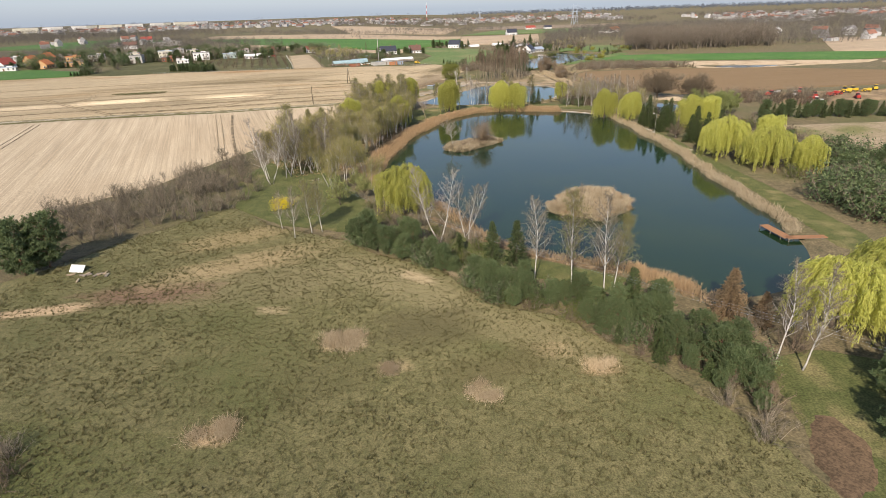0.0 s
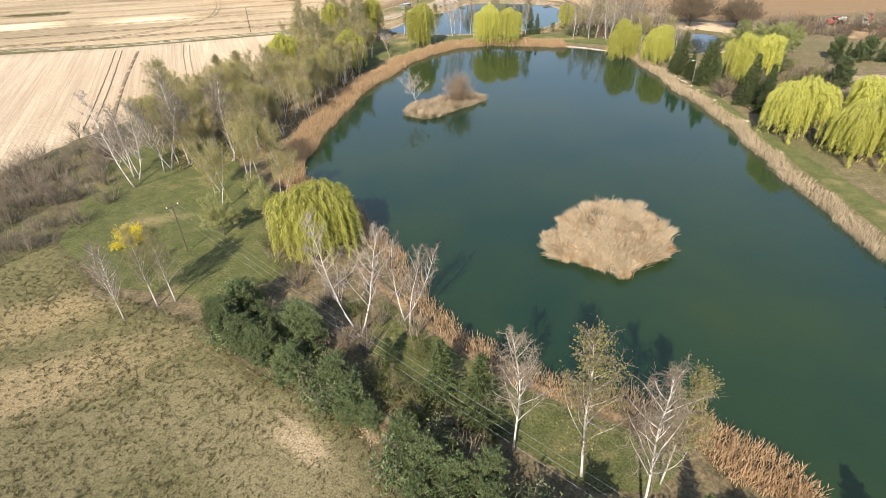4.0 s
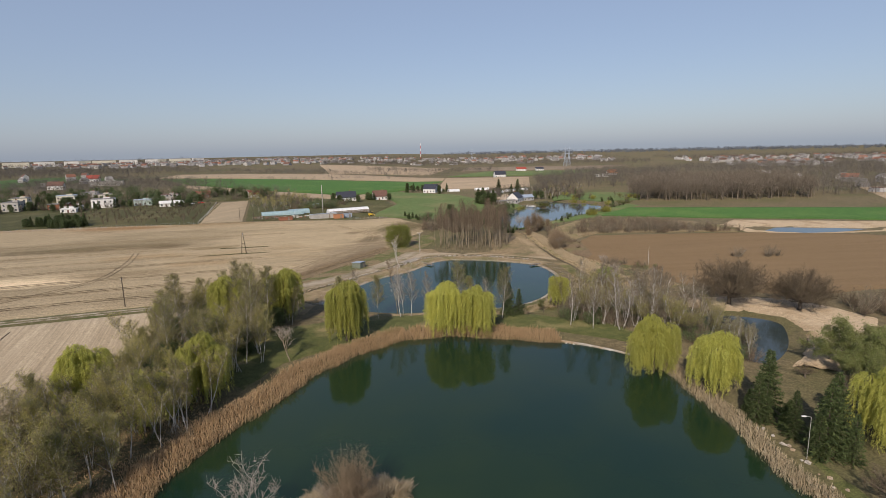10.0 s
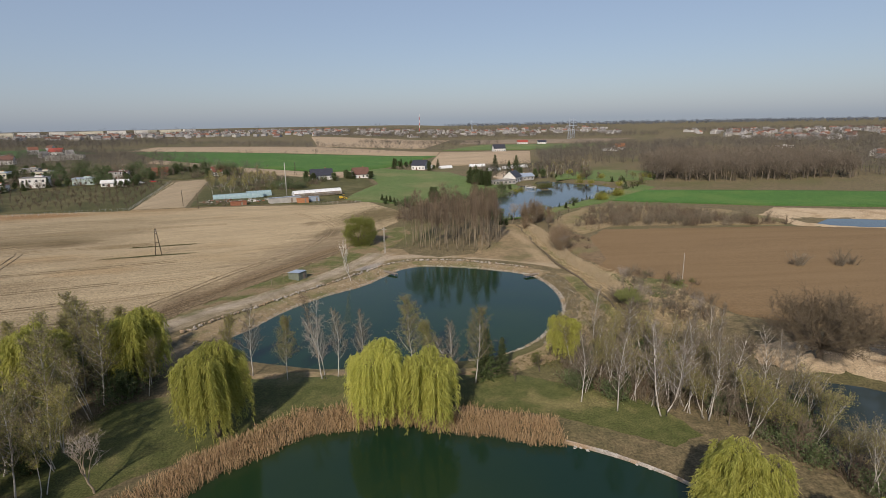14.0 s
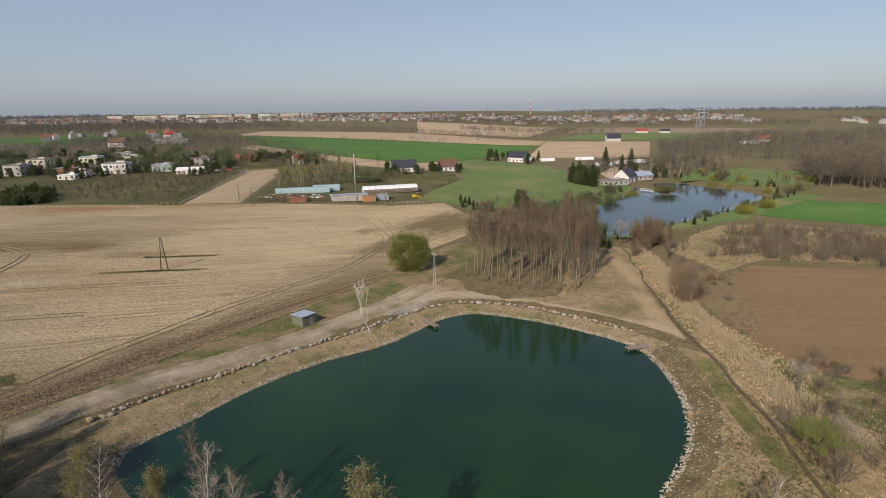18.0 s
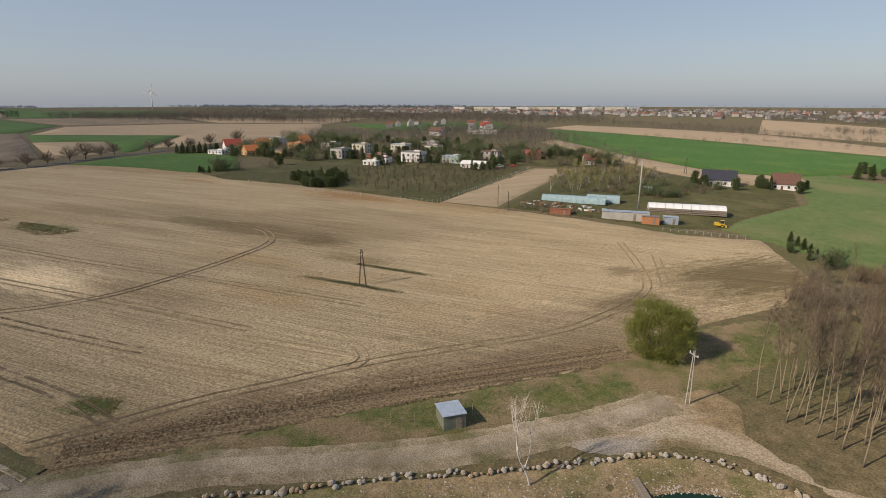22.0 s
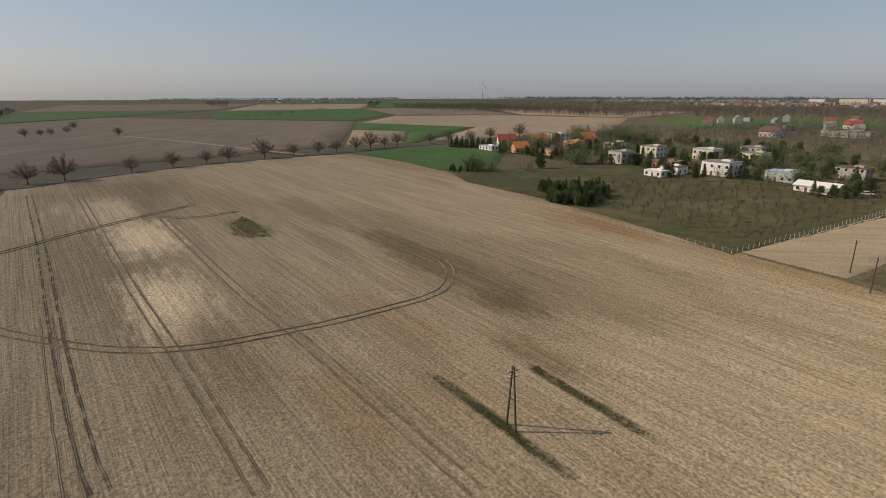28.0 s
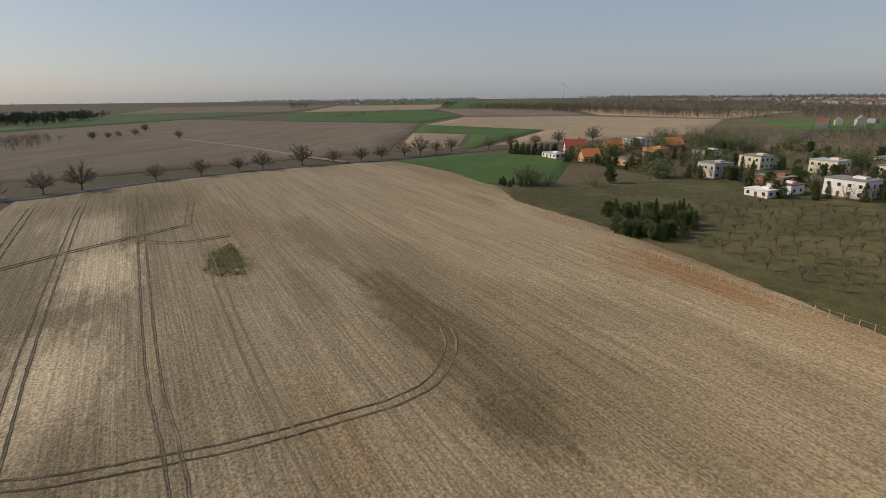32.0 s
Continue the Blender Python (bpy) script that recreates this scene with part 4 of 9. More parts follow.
def round_bush(seed, h, r, label, clumps=560, per=48):
    """A dense bush whose lobed crown of small leaves reaches down to the ground."""
    rng = np.random.default_rng(seed)
    root = plant("willow_shrub", label, "shrub")
    bark, leaves = Geo(), []
    lobes = randdir(rng, 16, 0.2)
    for i in range(14):
        a, o = i * 2.4, rng.uniform(0.15, 0.85)
        st = wander(rng, (math.cos(a) * 0.5, math.sin(a) * 0.5, 0), (math.cos(a) * o, math.sin(a) * o, 1), h * rng.uniform(0.6, 0.82), 6, 0.1)
        bark.tube(st, np.linspace(0.16, 0.03, 7), 5, False)
    for i in range(clumps):
        d = randdir(rng, 1, 0.15)[0]
        k = 0.74 + 0.32 * max(0.0, float(np.max(lobes @ d)) - 0.72) / 0.28 + rng.normal(0, 0.07)
        c = np.array([0, 0, h * 0.46]) + d * np.array([r, r, h * 0.52]) * k * rng.uniform(0.62, 1.0) ** 0.6
        if c[2] < 0.5:
            c[2] = rng.uniform(0.4, 1.4)
        b = c + rng.normal(0, 0.42, (per, 3))
        b[:, 2] = np.maximum(b[:, 2], 0.05)
        way = randdir(rng, per, 0.3) * 0.7 + d * 0.5 + (0, 0, 0.7)
        leaves.append(sprigs(rng, b, way / np.linalg.norm(way, axis=1, keepdims=True), rng.uniform(0.35, 0.85, per), 0.1))
    part("trunk", bark, M_BARK, root, "", True)
    g = Geo()
    g.tris(np.concatenate(leaves))
    part("foliage", g, M_FRESH, root)
    return sized(root, h)


USED = set()


def plant_at(proto, x, y, scale=1.0, turn=None, sink=0.08, label="", tall=1.0):
    """Stands a plant on the land; the first stands there itself, the rest are copies."""
    rng = random.Random(int(x * 131 + y * 17))
    turn = rng.uniform(0, 6.28) if turn is None else turn
    m = Matrix.Translation((x, y, H(x, y) - sink)) @ Matrix.Rotation(turn, 4, "Z")
    if proto.name not in USED:
        USED.add(proto.name)
        proto.matrix_basis = m @ Matrix.Diagonal((scale, scale, scale * tall, 1))
        ob = proto
    else:
        ob = copy_thing(proto, m @ Matrix.Diagonal((scale, scale, scale * tall, 1)))
    if label:
        tagged(ob, label)
    return ob


BIRCH = [birch(11, 14), birch(12, 15, 0.7, label="white-stemmed birch with a haze of fresh buds"), birch(13, 13, 0, 3, label="clump of white birch stems from one root"), birch(14, 14, 1.2, label="birch with pale stem and thin yellow-green crown"), birch(15, 15, 0.0, 2, True, label="twin-stemmed birch with bleached bare twigs")]
WILLOW = [willow(21, 13.5, 4.9), willow(22, 15, 4.5), willow(23, 12.5, 4.6), willow(24, 11.0, 3.5, crowns=8, tresses=13, label="young weeping willow with sparse yellow shoots"), willow(25, 11.0, 6.0, "broad weeping willow with a low dome of yellow shoots", 17, 16)]
PINE = [pine(31, 9, 3.0), pine(32, 7.5, 2.8), pine(33, 10.5, 3.2)]
SPRUCE = [spruce(41, 10, 2.6), spruce(42, 12, 2.7), spruce(43, 7, 2.0)]
OAK = dome_tree(51, 16.5, 12.0, "oak", "broad leafless oak with a rounded crown of fine twigs", 40, 18, 11, 0.6, M_OAKTWIG, thick=0.05)
DOME = dome_tree(52, 10.0, 5.5, "broad_tree", "rounded leafless grey-brown tree", twig_mat=M_OAKTWIG, thick=0.045)
OLIVE = [bare_tree(61, 10, "young_tree", "young tree flushed with olive-green spring leaves", M_TWIG, None, 0.16, 1.0, 4, 0.3, M_OLIVE, 14), bare_tree(62, 11, "young_tree", "tree with a sparse yellow-green crown", M_TWIG, None, 0.18, 1.2, 4, 0.3, M_BUD, 14)]
BARE = [bare_tree(71, 11, "bare_tree", "leafless grey-brown tree with fine twigs", None, None, 0.16, 1.3, 4, 0.3, thick=0.045), bare_tree(72, 9, "bare_tree", "small leafless pale-twigged tree", M_TWIGPALE, M_ALDERBARK, 0.12, 1.3, 4, 0.3)]
ALDER = [birch(s, 19, 0, 1, False, "tall straight leafless alder in a dense grove", 27, 0.115, "alder") for s in (81, 82, 83)]
SHRUB = [shrub(91), shrub(92, 3.2, 2.2, "tall tangled leafless hazel shrub", name="hazel_shrub"), shrub(93, 2.0, 1.8, "low bramble thicket with reddish stems", M_TWIGRED, name="bramble_shrub")]
GREENSHRUB = [shrub(94, 3.0, 2.2, "rounded shrub with olive-green leaves", leaf_n=40), shrub(95, 2.4, 1.8, "dark evergreen bush with dense small leaves", name="evergreen_shrub", leaf=M_PINE, leaf_n=60)]
FORSYTHIA = shrub(96, 3.0, 2.4, "forsythia bush in full yellow bloom on a lawn", leaf=M_YELLOW, leaf_n=200, name="forsythia_shrub", size=0.22)
SHOREBIRCH = bare_tree(76, 13.5, "birch", "white-limbed leafless birch beside a gravel track", M_BLEACHED, M_WHITEBARK, 0.12, 3.4, 3, 0.3, fine_n=5, keep=0.75, wide=0.7, thick=0.02)
YELLOWBUSH = shrub(99, 4.4, 3.4, "rounded yellow-green sallow bush on a pond bank", leaf=foliage("sallow_bloom", (0.25, 0.25, 0.045), (0.34, 0.335, 0.065), (0.42, 0.405, 0.10), 0.4), leaf_n=110, name="sallow_bush", size=0.26)
BIGBUSH = round_bush(97, 12.2, 6.3, "large rounded willow bush with fresh green leaves")
WOODBIRCH = [birch(16, 13, 0.55, 2, label="forked pale-stemmed birch with an olive haze of buds", limbs=24, spread=0.36, rounded=True), birch(17, 14, 0.15, 3, label="birch clump with pale bare stems and a thin crown", limbs=26, spread=0.34, rounded=True), birch(18, 12, 0.95, 2, label="young birch with a rounded olive crown", limbs=26, spread=0.44, rounded=True)]
TALLSHRUB = shrub(98, 9.2, 2.2, "tall upright leafless brown bush on an islet", foliage("brown_catkin", (0.15, 0.11, 0.07), (0.22, 0.165, 0.105), (0.29, 0.22, 0.15), 0.0), stems=110, name="tall_shrub", per=70, thick=0.045)
DEADTREE = bare_tree(75, 9.0, "dead_tree", "bleached leafless tree on a reed islet", M_TWIGPALE, M_BLEACHED, 0.055, 1.2, 4, 0.26, fine_n=7, keep=0.8, wide=1.5)


def scatter(protos, spots, lo=0.85, hi=1.15):
    for i, (x, y, *s) in enumerate(spots):
        rng = random.Random(int(x * 57 + y * 91))
        plant_at(protos[rng.randrange(len(protos))] if len(protos) > 1 else protos[0], x, y, (s[0] if s else 1.0) * rng.uniform(lo, hi))


def inside(poly, n, seed, gap=1.5):
    """n loose spots within an outline, kept apart."""
    rng = np.random.default_rng(seed)
    poly = np.asarray(poly, float)
    lo, hi, got = poly.min(0), poly.max(0), []
    for _ in range(n * 60):
        p = rng.uniform(lo, hi)
        if sdf(poly, p[:1], p[1:])[0] < 0 and all((p[0] - q[0]) ** 2 + (p[1] - q[1]) ** 2 > gap * gap for q in got):
            got.append((float(p[0]), float(p[1])))
            if len(got) == n:
                break
    return got


# willows
for k, x, y, s in ((4, -10.5, 121, 1.12), (1, 25.5, 257, 0.95), (3, 33.4, 256, 1.2), (1, 1.5, 253.5, 1.08), (0, 68, 233, 1.0), (2, 75.5, 222.5, 0.95),
                   (3, -18, 268, 1.15), (3, -30, 262, 1.1), (3, 58, 277, 0.75), (4, 85, 163, 1.05), (4, 91, 150, 1.0), (3, 98, 161, 1.0), (2, 99, 143, 0.9), (4, 56, 67, 0.95), (4, 65, 69, 1.05), (4, 71, 61, 1.0), (0, 92, 203.5, 1.0), (3, 99, 204, 0.95),
                   (0, -38, 217, 0.98), (0, -19.5, 222.5, 1.0), (3, -24, 212, 0.8)):
    plant_at(WILLOW[k], x, y, s)
# birches by the south shore and the meadow
for k, x, y, s in ((4, -2, 103, 1.1), (2, 3.5, 104, 1.0), (0, 15, 85, 1.15), (1, 21, 82, 1.2), (0, 25.5, 78, 1.2), (3, 28, 81, 1.0), (0, 43.5, 59.5, 0.95), (0, 45.5, 57, 1.0),
                   (0, -33, 105, 0.75), (1, -30, 108, 0.7), (1, -28, 109, 0.65), (0, -37, 110, 0.6), (4, -49, 142, 1.15), (2, -46, 150, 1.2), (0, -43, 153, 1.2), (2, -40, 158, 1.2), (1, -47, 160, 1.15), (3, -38, 163, 1.1), (2, -51, 147, 1.1), (0, -36, 159, 1.1)):
    plant_at(BIRCH[k], x, y, s)
plant_at(FORSYTHIA, -41, 123.5)
# wood along the west shore
WOOD_W = [(-44, 150), (-30, 158), (-27, 172), (-21, 185), (-19, 200), (-16, 216), (-20, 226), (-34, 222), (-44, 205), (-54, 185), (-56, 165)]
for i, (x, y) in enumerate(inside(WOOD_W, 135, 5, 1.95)):
    plant_at((WOODBIRCH[0], WOODBIRCH[1], WOODBIRCH[2], WOODBIRCH[0], BIRCH[3], WOODBIRCH[1], WOODBIRCH[2])[i % 7], x, y, 0.78 + 0.27 * random.Random(i).random())
WOOD_NW = [(-36, 226), (-20, 228), (-14, 240), (-20, 256), (-14, 268), (-22, 280), (-40, 272), (-44, 250)]
for i, (x, y) in enumerate(inside(WOOD_NW, 70, 6, 2.0)):
    plant_at((WOODBIRCH[1], BIRCH[3], WOODBIRCH[0], BIRCH[1], PINE[1], WOODBIRCH[2])[i % 6], x, y, 0.78 + 0.3 * random.Random(i).random())
plant_at(BARE[1], -9, 241, 1.0)
for x, y, s in ((-31, 232, 0.95), (-27, 229, 0.8), (-24, 235, 0.9), (-33, 238, 1.0), (-28, 240, 0.85), (-22, 231, 0.75), (-36, 229, 0.8)):
    plant_at(PINE[int(x + y) % 3], x, y, s)
# row north of the large pond
for k, x, y, s in ((3, 7, 271, 0.9), (4, 13, 271, 0.9), (0, 0, 273, 0.9), (2, 37, 268, 0.9), (0, 16, 272, 0.85), (0, 20, 273, 0.8), (1, 30, 272, 0.9), (3, 34, 270, 0.9), (1, 41, 269, 0.85), (3, -6, 275, 0.85), (0, 58, 262, 0.8), (0, 63, 259, 0.9), (4, 69, 257, 0.95), (0, 76, 256, 0.95)):
    plant_at(BIRCH[k], x, y, s)
WOOD_NE = [(56, 266), (72, 259), (82, 248), (90, 236), (96, 244), (88, 262), (84, 276), (72, 284), (60, 280)]
for i, (x, y) in enumerate(inside(WOOD_NE, 80, 8, 1.8)):
    plant_at((BIRCH[0], BARE[0], WOODBIRCH[1], WOODBIRCH[0], OLIVE[1], WOODBIRCH[1])[i % 6], x, y, 0.7 + 0.25 * random.Random(i).random())
scatter(SPRUCE, [(43, 271), (46, 272, 0.7), (60, 266, 0.7), (66, 264, 0.6)])
scatter(OLIVE, [(48, 269, 0.5), (53, 273, 0.45)])
# pines between the meadow and the pond
BELT = [(-22, 104), (-12, 96), (0, 88), (8, 76), (18, 72), (26, 61), (35, 54), (40, 58), (34, 66), (26, 70), (21, 75), (9, 82), (-1, 91), (-9, 101), (-18, 110)]
for i, (x, y) in enumerate(inside(BELT, 78, 9, 1.75)):
    k = (0, 1, 2, 3, 0, 4, 1, 2, 5, 3)[i % 10]
    plant_at((PINE[0], PINE[1], PINE[2], SPRUCE[2], GREENSHRUB[0], OLIVE[0])[k], x, y, (0.62, 0.66, 0.55, 0.8, 0.95, 0.4)[k] * (0.85 + 0.5 * random.Random(i).random()))
scatter(SPRUCE, [(8, 92, 1.05), (12, 88, 1.15), (2, 97, 0.95), (9, 84, 0.95), (24, 74, 0.9), (28, 72, 1.0), (29, 76, 0.9)])
# conifers and trees on the east bank
scatter(SPRUCE, [(78, 211), (82, 211), (86, 184, 0.9), (88, 180, 0.9), (77, 214, 1.0), (80, 209, 1.1), (83, 204, 1.2), (81, 217, 0.8)])
plant_at(OAK, 106, 275.5, 0.96)
plant_at(OAK, 122.5, 270, 0.84)
plant_at(DOME, 95, 279, 0.5)
WOOD_E = [(92, 140), (104, 130), (120, 150), (125, 200), (112, 222), (98, 215), (90, 190), (95, 165)]
for i, (x, y) in enumerate(inside(WOOD_E, 46, 10, 3.8)):
    plant_at((DOME, OLIVE[0], BARE[0], PINE[2], DOME)[i % 5], x, y, 0.6 + 0.4 * random.Random(i).random())
for i in range(26):
    plant_at((SPRUCE[0], PINE[0], SPRUCE[1], PINE[2])[i % 4], 128 + i * 2.3, 217 - 0.1 * i + (i * 5 % 7) * 1.0, 0.62 + 0.09 * (i * 3 % 4))
# alder grove
for i, (x, y) in enumerate(inside([(20, 371), (30, 366), (42, 363), (50, 364), (57, 380), (59, 396), (52, 414), (30, 402)], 132, 12, 1.55)):
    plant_at(ALDER[i % 3], x, y, 0.8 + 0.25 * random.Random(i).random())
plant_at(BIGBUSH, 4, 377)
plant_at(SHOREBIRCH, 8, 332)
plant_at(ALDER[0], 12, 275.2, 0.86, label="tall leafless alder with reddish twigs on the pond shore")
# thicket west of the lawn
for i, (x, y) in enumerate(inside([(-76, 96), (-64, 108), (-54, 122), (-50, 136), (-56, 150), (-66, 172), (-74, 160), (-82, 138), (-94, 120), (-90, 100)], 110, 13, 2.2)):
    plant_at((SHRUB[0], SHRUB[1], BARE[0], SHRUB[1], SHRUB[0])[i % 5], x, y, (0.5 if i % 5 == 2 else 1.1) + 0.4 * random.Random(i).random())
plant_at(PINE[2], -75, 90, 1.3)
plant_at(PINE[0], -77.5, 87, 1.35)


# ---- reeds ----
def reeds(name, outline, lo, hi, count, material, label, h=2.2, seed=1, keep=None, level=0.0):
    """A bed of dry reeds in a belt along a shore, from lo to hi metres outside it."""
    rng = np.random.default_rng(seed)
    seg = np.roll(outline, -1, 0) - outline
    ln = np.linalg.norm(seg, axis=1)
    k = rng.choice(len(outline), count, p=ln / ln.sum())
    nrm = grown(outline, 1.0) - outline
    t, o = rng.random(count), rng.uniform(lo, hi, count) + 0.5 * np.sin(k * 1.7)
    p = outline[k] + seg[k] * t[:, None] + nrm[k] * o[:, None] + rng.normal(0, 0.15, (count, 2))
    if keep is not None:
        p = p[keep(p[:, 0], p[:, 1])]
    n = len(p)
    z = np.maximum(height(p[:, 0], p[:, 1]), level) - 0.1
    b = np.column_stack([p, z])
    hh = h * rng.uniform(0.55, 1.1, n) * (0.8 + 0.25 * np.sin(p[:, 0] * 0.9) * np.sin(p[:, 1] * 0.7))
    d = randdir(rng, n, 4.0)
    g = Geo()
    g.tris(sprigs(rng, b, d, hh, 0.07))
    g.tris(sprigs(rng, b + d * hh[:, None] * 0.72, d + randdir(rng, n, 0.6) * 0.5, 0.5, 0.09))
    return solo(name, g, material, label, "reeds", kind="stuff")


reeds("reed_bed", POND_1, -1.2, 4.6, 66000, M_REEDR, "belt of dry russet reeds along the pond shore", 2.3, 1, lambda x, y: (x < 55) & (y > 140) & ~((x > 53) & (y > 240)))
reeds("reed_bed", POND_1, -0.8, 2.0, 30000, M_REED, "narrow belt of dry straw-coloured reeds on the pond bank", 1.8, 2, lambda x, y: (x > 60) & (y > 102) & (y < 236))
reeds("reed_bed", POND_1, -0.6, 2.8, 22000, M_REEDR, "patchy russet reeds on the shaded shore", 2.0, 3, lambda x, y: (y < 142) & (x < 48))


def reed_isle(name, outline, clumps, label, material, seed, h=2.0, per=95):
    """An islet of shaggy reed clumps, each leaning its own way and spilling over the edge."""
    rng = np.random.default_rng(seed)
    lo, hi = outline.min(0) - 1, outline.max(0) + 1
    p = rng.uniform(lo, hi, (clumps * 4, 2))
    p = p[sdf(outline, p[:, 0], p[:, 1]) < 0.15][:clumps]
    n = len(p)
    rim = np.clip(1 + sdf(outline, p[:, 0], p[:, 1]) / 1.6, 0, 1)
    tall = h * rng.uniform(0.45, 1.2, n)
    tilt = rng.normal(0, 0.42, (n, 2))
    tilt += (p - outline.mean(0)) / (np.linalg.norm(p - outline.mean(0), axis=1, keepdims=True) + 1e-9) * (0.22 * rim)[:, None]
    k = np.repeat(np.arange(n), per)
    off = rng.normal(0, 0.34, (n * per, 2))
    q = p[k] + off
    b = np.column_stack([q, np.maximum(height(q[:, 0], q[:, 1]), 0) - 0.1])
    d = np.column_stack([tilt[k] + off * 0.35 + rng.normal(0, 0.16, (n * per, 2)), np.ones(n * per)])
    d /= np.linalg.norm(d, axis=1, keepdims=True)
    hh = tall[k] * rng.uniform(0.55, 1.1, n * per)
    g = Geo()
    g.tris(sprigs(rng, b, d, hh, 0.07))
    g.tris(sprigs(rng, b + d * hh[:, None] * 0.7, d + np.column_stack([tilt[k] * 1.2, np.zeros(n * per)]) + randdir(rng, n * per, 0.2) * 0.4, 0.55, 0.09))
    return solo(name, g, material, label, "reeds", kind="stuff")


reed_isle("reed_island", ISLE_1, 330, "round islet thick with bleached dry reeds", M_REED, 4, 2.4)
# Shorter reeds in a darker colour, added to stand for shaded gaps.
reed_isle("reed_undergrowth", ISLE_1, 150, "shorter russet reeds added as shade between the bleached ones", M_REEDR, 14, 1.7)
reed_isle("reed_island", ISLE_2, 190, "small reed islet in the pond", M_REED, 5, 1.9)
plant_at(DEADTREE, 2.2, 186.2, 1.15)
plant_at(TALLSHRUB, 13, 190.5, 0.8, tall=1.45)
plant_at(BARE[1], 9.5, 189.5, 0.6)
plant_at(SHRUB[1], 15, 193, 1.0)
plant_at(SHRUB[2], 6, 186, 1.3)
plant_at(SHRUB[2], 10, 189, 1.2)
plant_at(SHRUB[0], 33.5, 127.5, 1.0)
plant_at(SHRUB[0], 32, 126.5, 0.8)


# ---- tracks and field marks ----
M_STEEL = surface("grey_sheet_steel", (0.36, 0.42, 0.50), (0.48, 0.55, 0.64), 1.5, 0.4, bump_by=0.05, metal=0.3, local=True)
M_WOODGREY = surface("weathered_timber", (0.17, 0.14, 0.11), (0.32, 0.27, 0.21), 2.5, bump_by=0.4, bump_dist=0.02, local=True)
M_DECK = surface("oiled_deck_timber", (0.26, 0.13, 0.06), (0.40, 0.21, 0.11), 2.5, bump_by=0.4, bump_dist=0.02, local=True)
M_POLE = surface("tarred_pole_timber", (0.06, 0.048, 0.036), (0.12, 0.095, 0.07), 2.5, bump_by=0.4, bump_dist=0.02, local=True)
M_FADEDRED = surface("faded_red_tile", (0.19, 0.065, 0.05), (0.26, 0.095, 0.07), 1.4, 0.8, bump_by=0.3, bump_dist=0.05, local=True)
M_PLASTER = surface("white_plaster", (0.66, 0.65, 0.62), (0.78, 0.77, 0.74), 0.6, 0.85, bump_by=0.05, local=True)
M_CREAM = surface("cream_plaster", (0.56, 0.53, 0.41), (0.67, 0.63, 0.50), 0.6, 0.85, bump_by=0.05, local=True)
M_OCHRE = surface("ochre_plaster", (0.44, 0.27, 0.13), (0.54, 0.35, 0.18), 0.6, 0.85, bump_by=0.05, local=True)
M_GREYWALL = surface("grey_render", (0.36, 0.35, 0.32), (0.47, 0.45, 0.41), 0.6, 0.9, bump_by=0.05, local=True)
M_BRICK = surface("red_brick", (0.24, 0.10, 0.06), (0.34, 0.15, 0.09), 1.8, 0.9, bump_by=0.2, bump_dist=0.03, local=True)
M_ORANGE = surface("orange_roof_tile", (0.44, 0.15, 0.055), (0.56, 0.21, 0.08), 1.4, 0.8, bump_by=0.3, bump_dist=0.05, local=True)
M_REDROOF = surface("red_roof_tile", (0.27, 0.06, 0.045), (0.36, 0.085, 0.06), 1.4, 0.7, bump_by=0.3, bump_dist=0.05, local=True)
M_DARKROOF = surface("dark_roof_tile", (0.035, 0.038, 0.05), (0.06, 0.062, 0.08), 1.4, 0.5, bump_by=0.3, bump_dist=0.05, local=True)
M_BROWNROOF = surface("brown_roof_tile", (0.12, 0.065, 0.05), (0.18, 0.10, 0.075), 1.4, 0.7, bump_by=0.3, bump_dist=0.05, local=True)
M_TAR = surface("tarred_flat_roof", (0.16, 0.155, 0.15), (0.26, 0.25, 0.245), 0.8, 0.9, bump_by=0.1, local=True)
M_PANE = surface("dark_window_glass", (0.03, 0.035, 0.045), (0.05, 0.06, 0.07), 1.0, 0.08, bump_by=0, local=True)
M_FRAME = surface("white_window_frame", (0.7, 0.7, 0.68), (0.8, 0.8, 0.78), 1.0, 0.5, bump_by=0, local=True)
M_FILM = surface("white_greenhouse_film", (0.70, 0.71, 0.71), (0.82, 0.83, 0.83), 0.5, 0.35, bump_by=0.1, local=True)
M_TEALGLASS = surface("teal_greenhouse_glass", (0.24, 0.35, 0.37), (0.36, 0.47, 0.49), 0.8, 0.15, bump_by=0, local=True)
M_REDPAINT = surface("red_machine_paint", (0.38, 0.04, 0.032), (0.50, 0.06, 0.05), 1.5, 0.4, bump_by=0, local=True)
M_YELLOWPAINT = surface("yellow_machine_paint", (0.55, 0.36, 0.03), (0.66, 0.45, 0.05), 1.5, 0.4, bump_by=0, local=True)
M_RUBBER = surface("black_rubber", (0.02, 0.02, 0.02), (0.04, 0.04, 0.04), 3.0, 0.8, bump_by=0, local=True)
M_CONCRETE = surface("pale_concrete", (0.36, 0.34, 0.31), (0.52, 0.50, 0.46), 1.0, 0.9, bump_by=0.2, bump_dist=0.03, local=True)


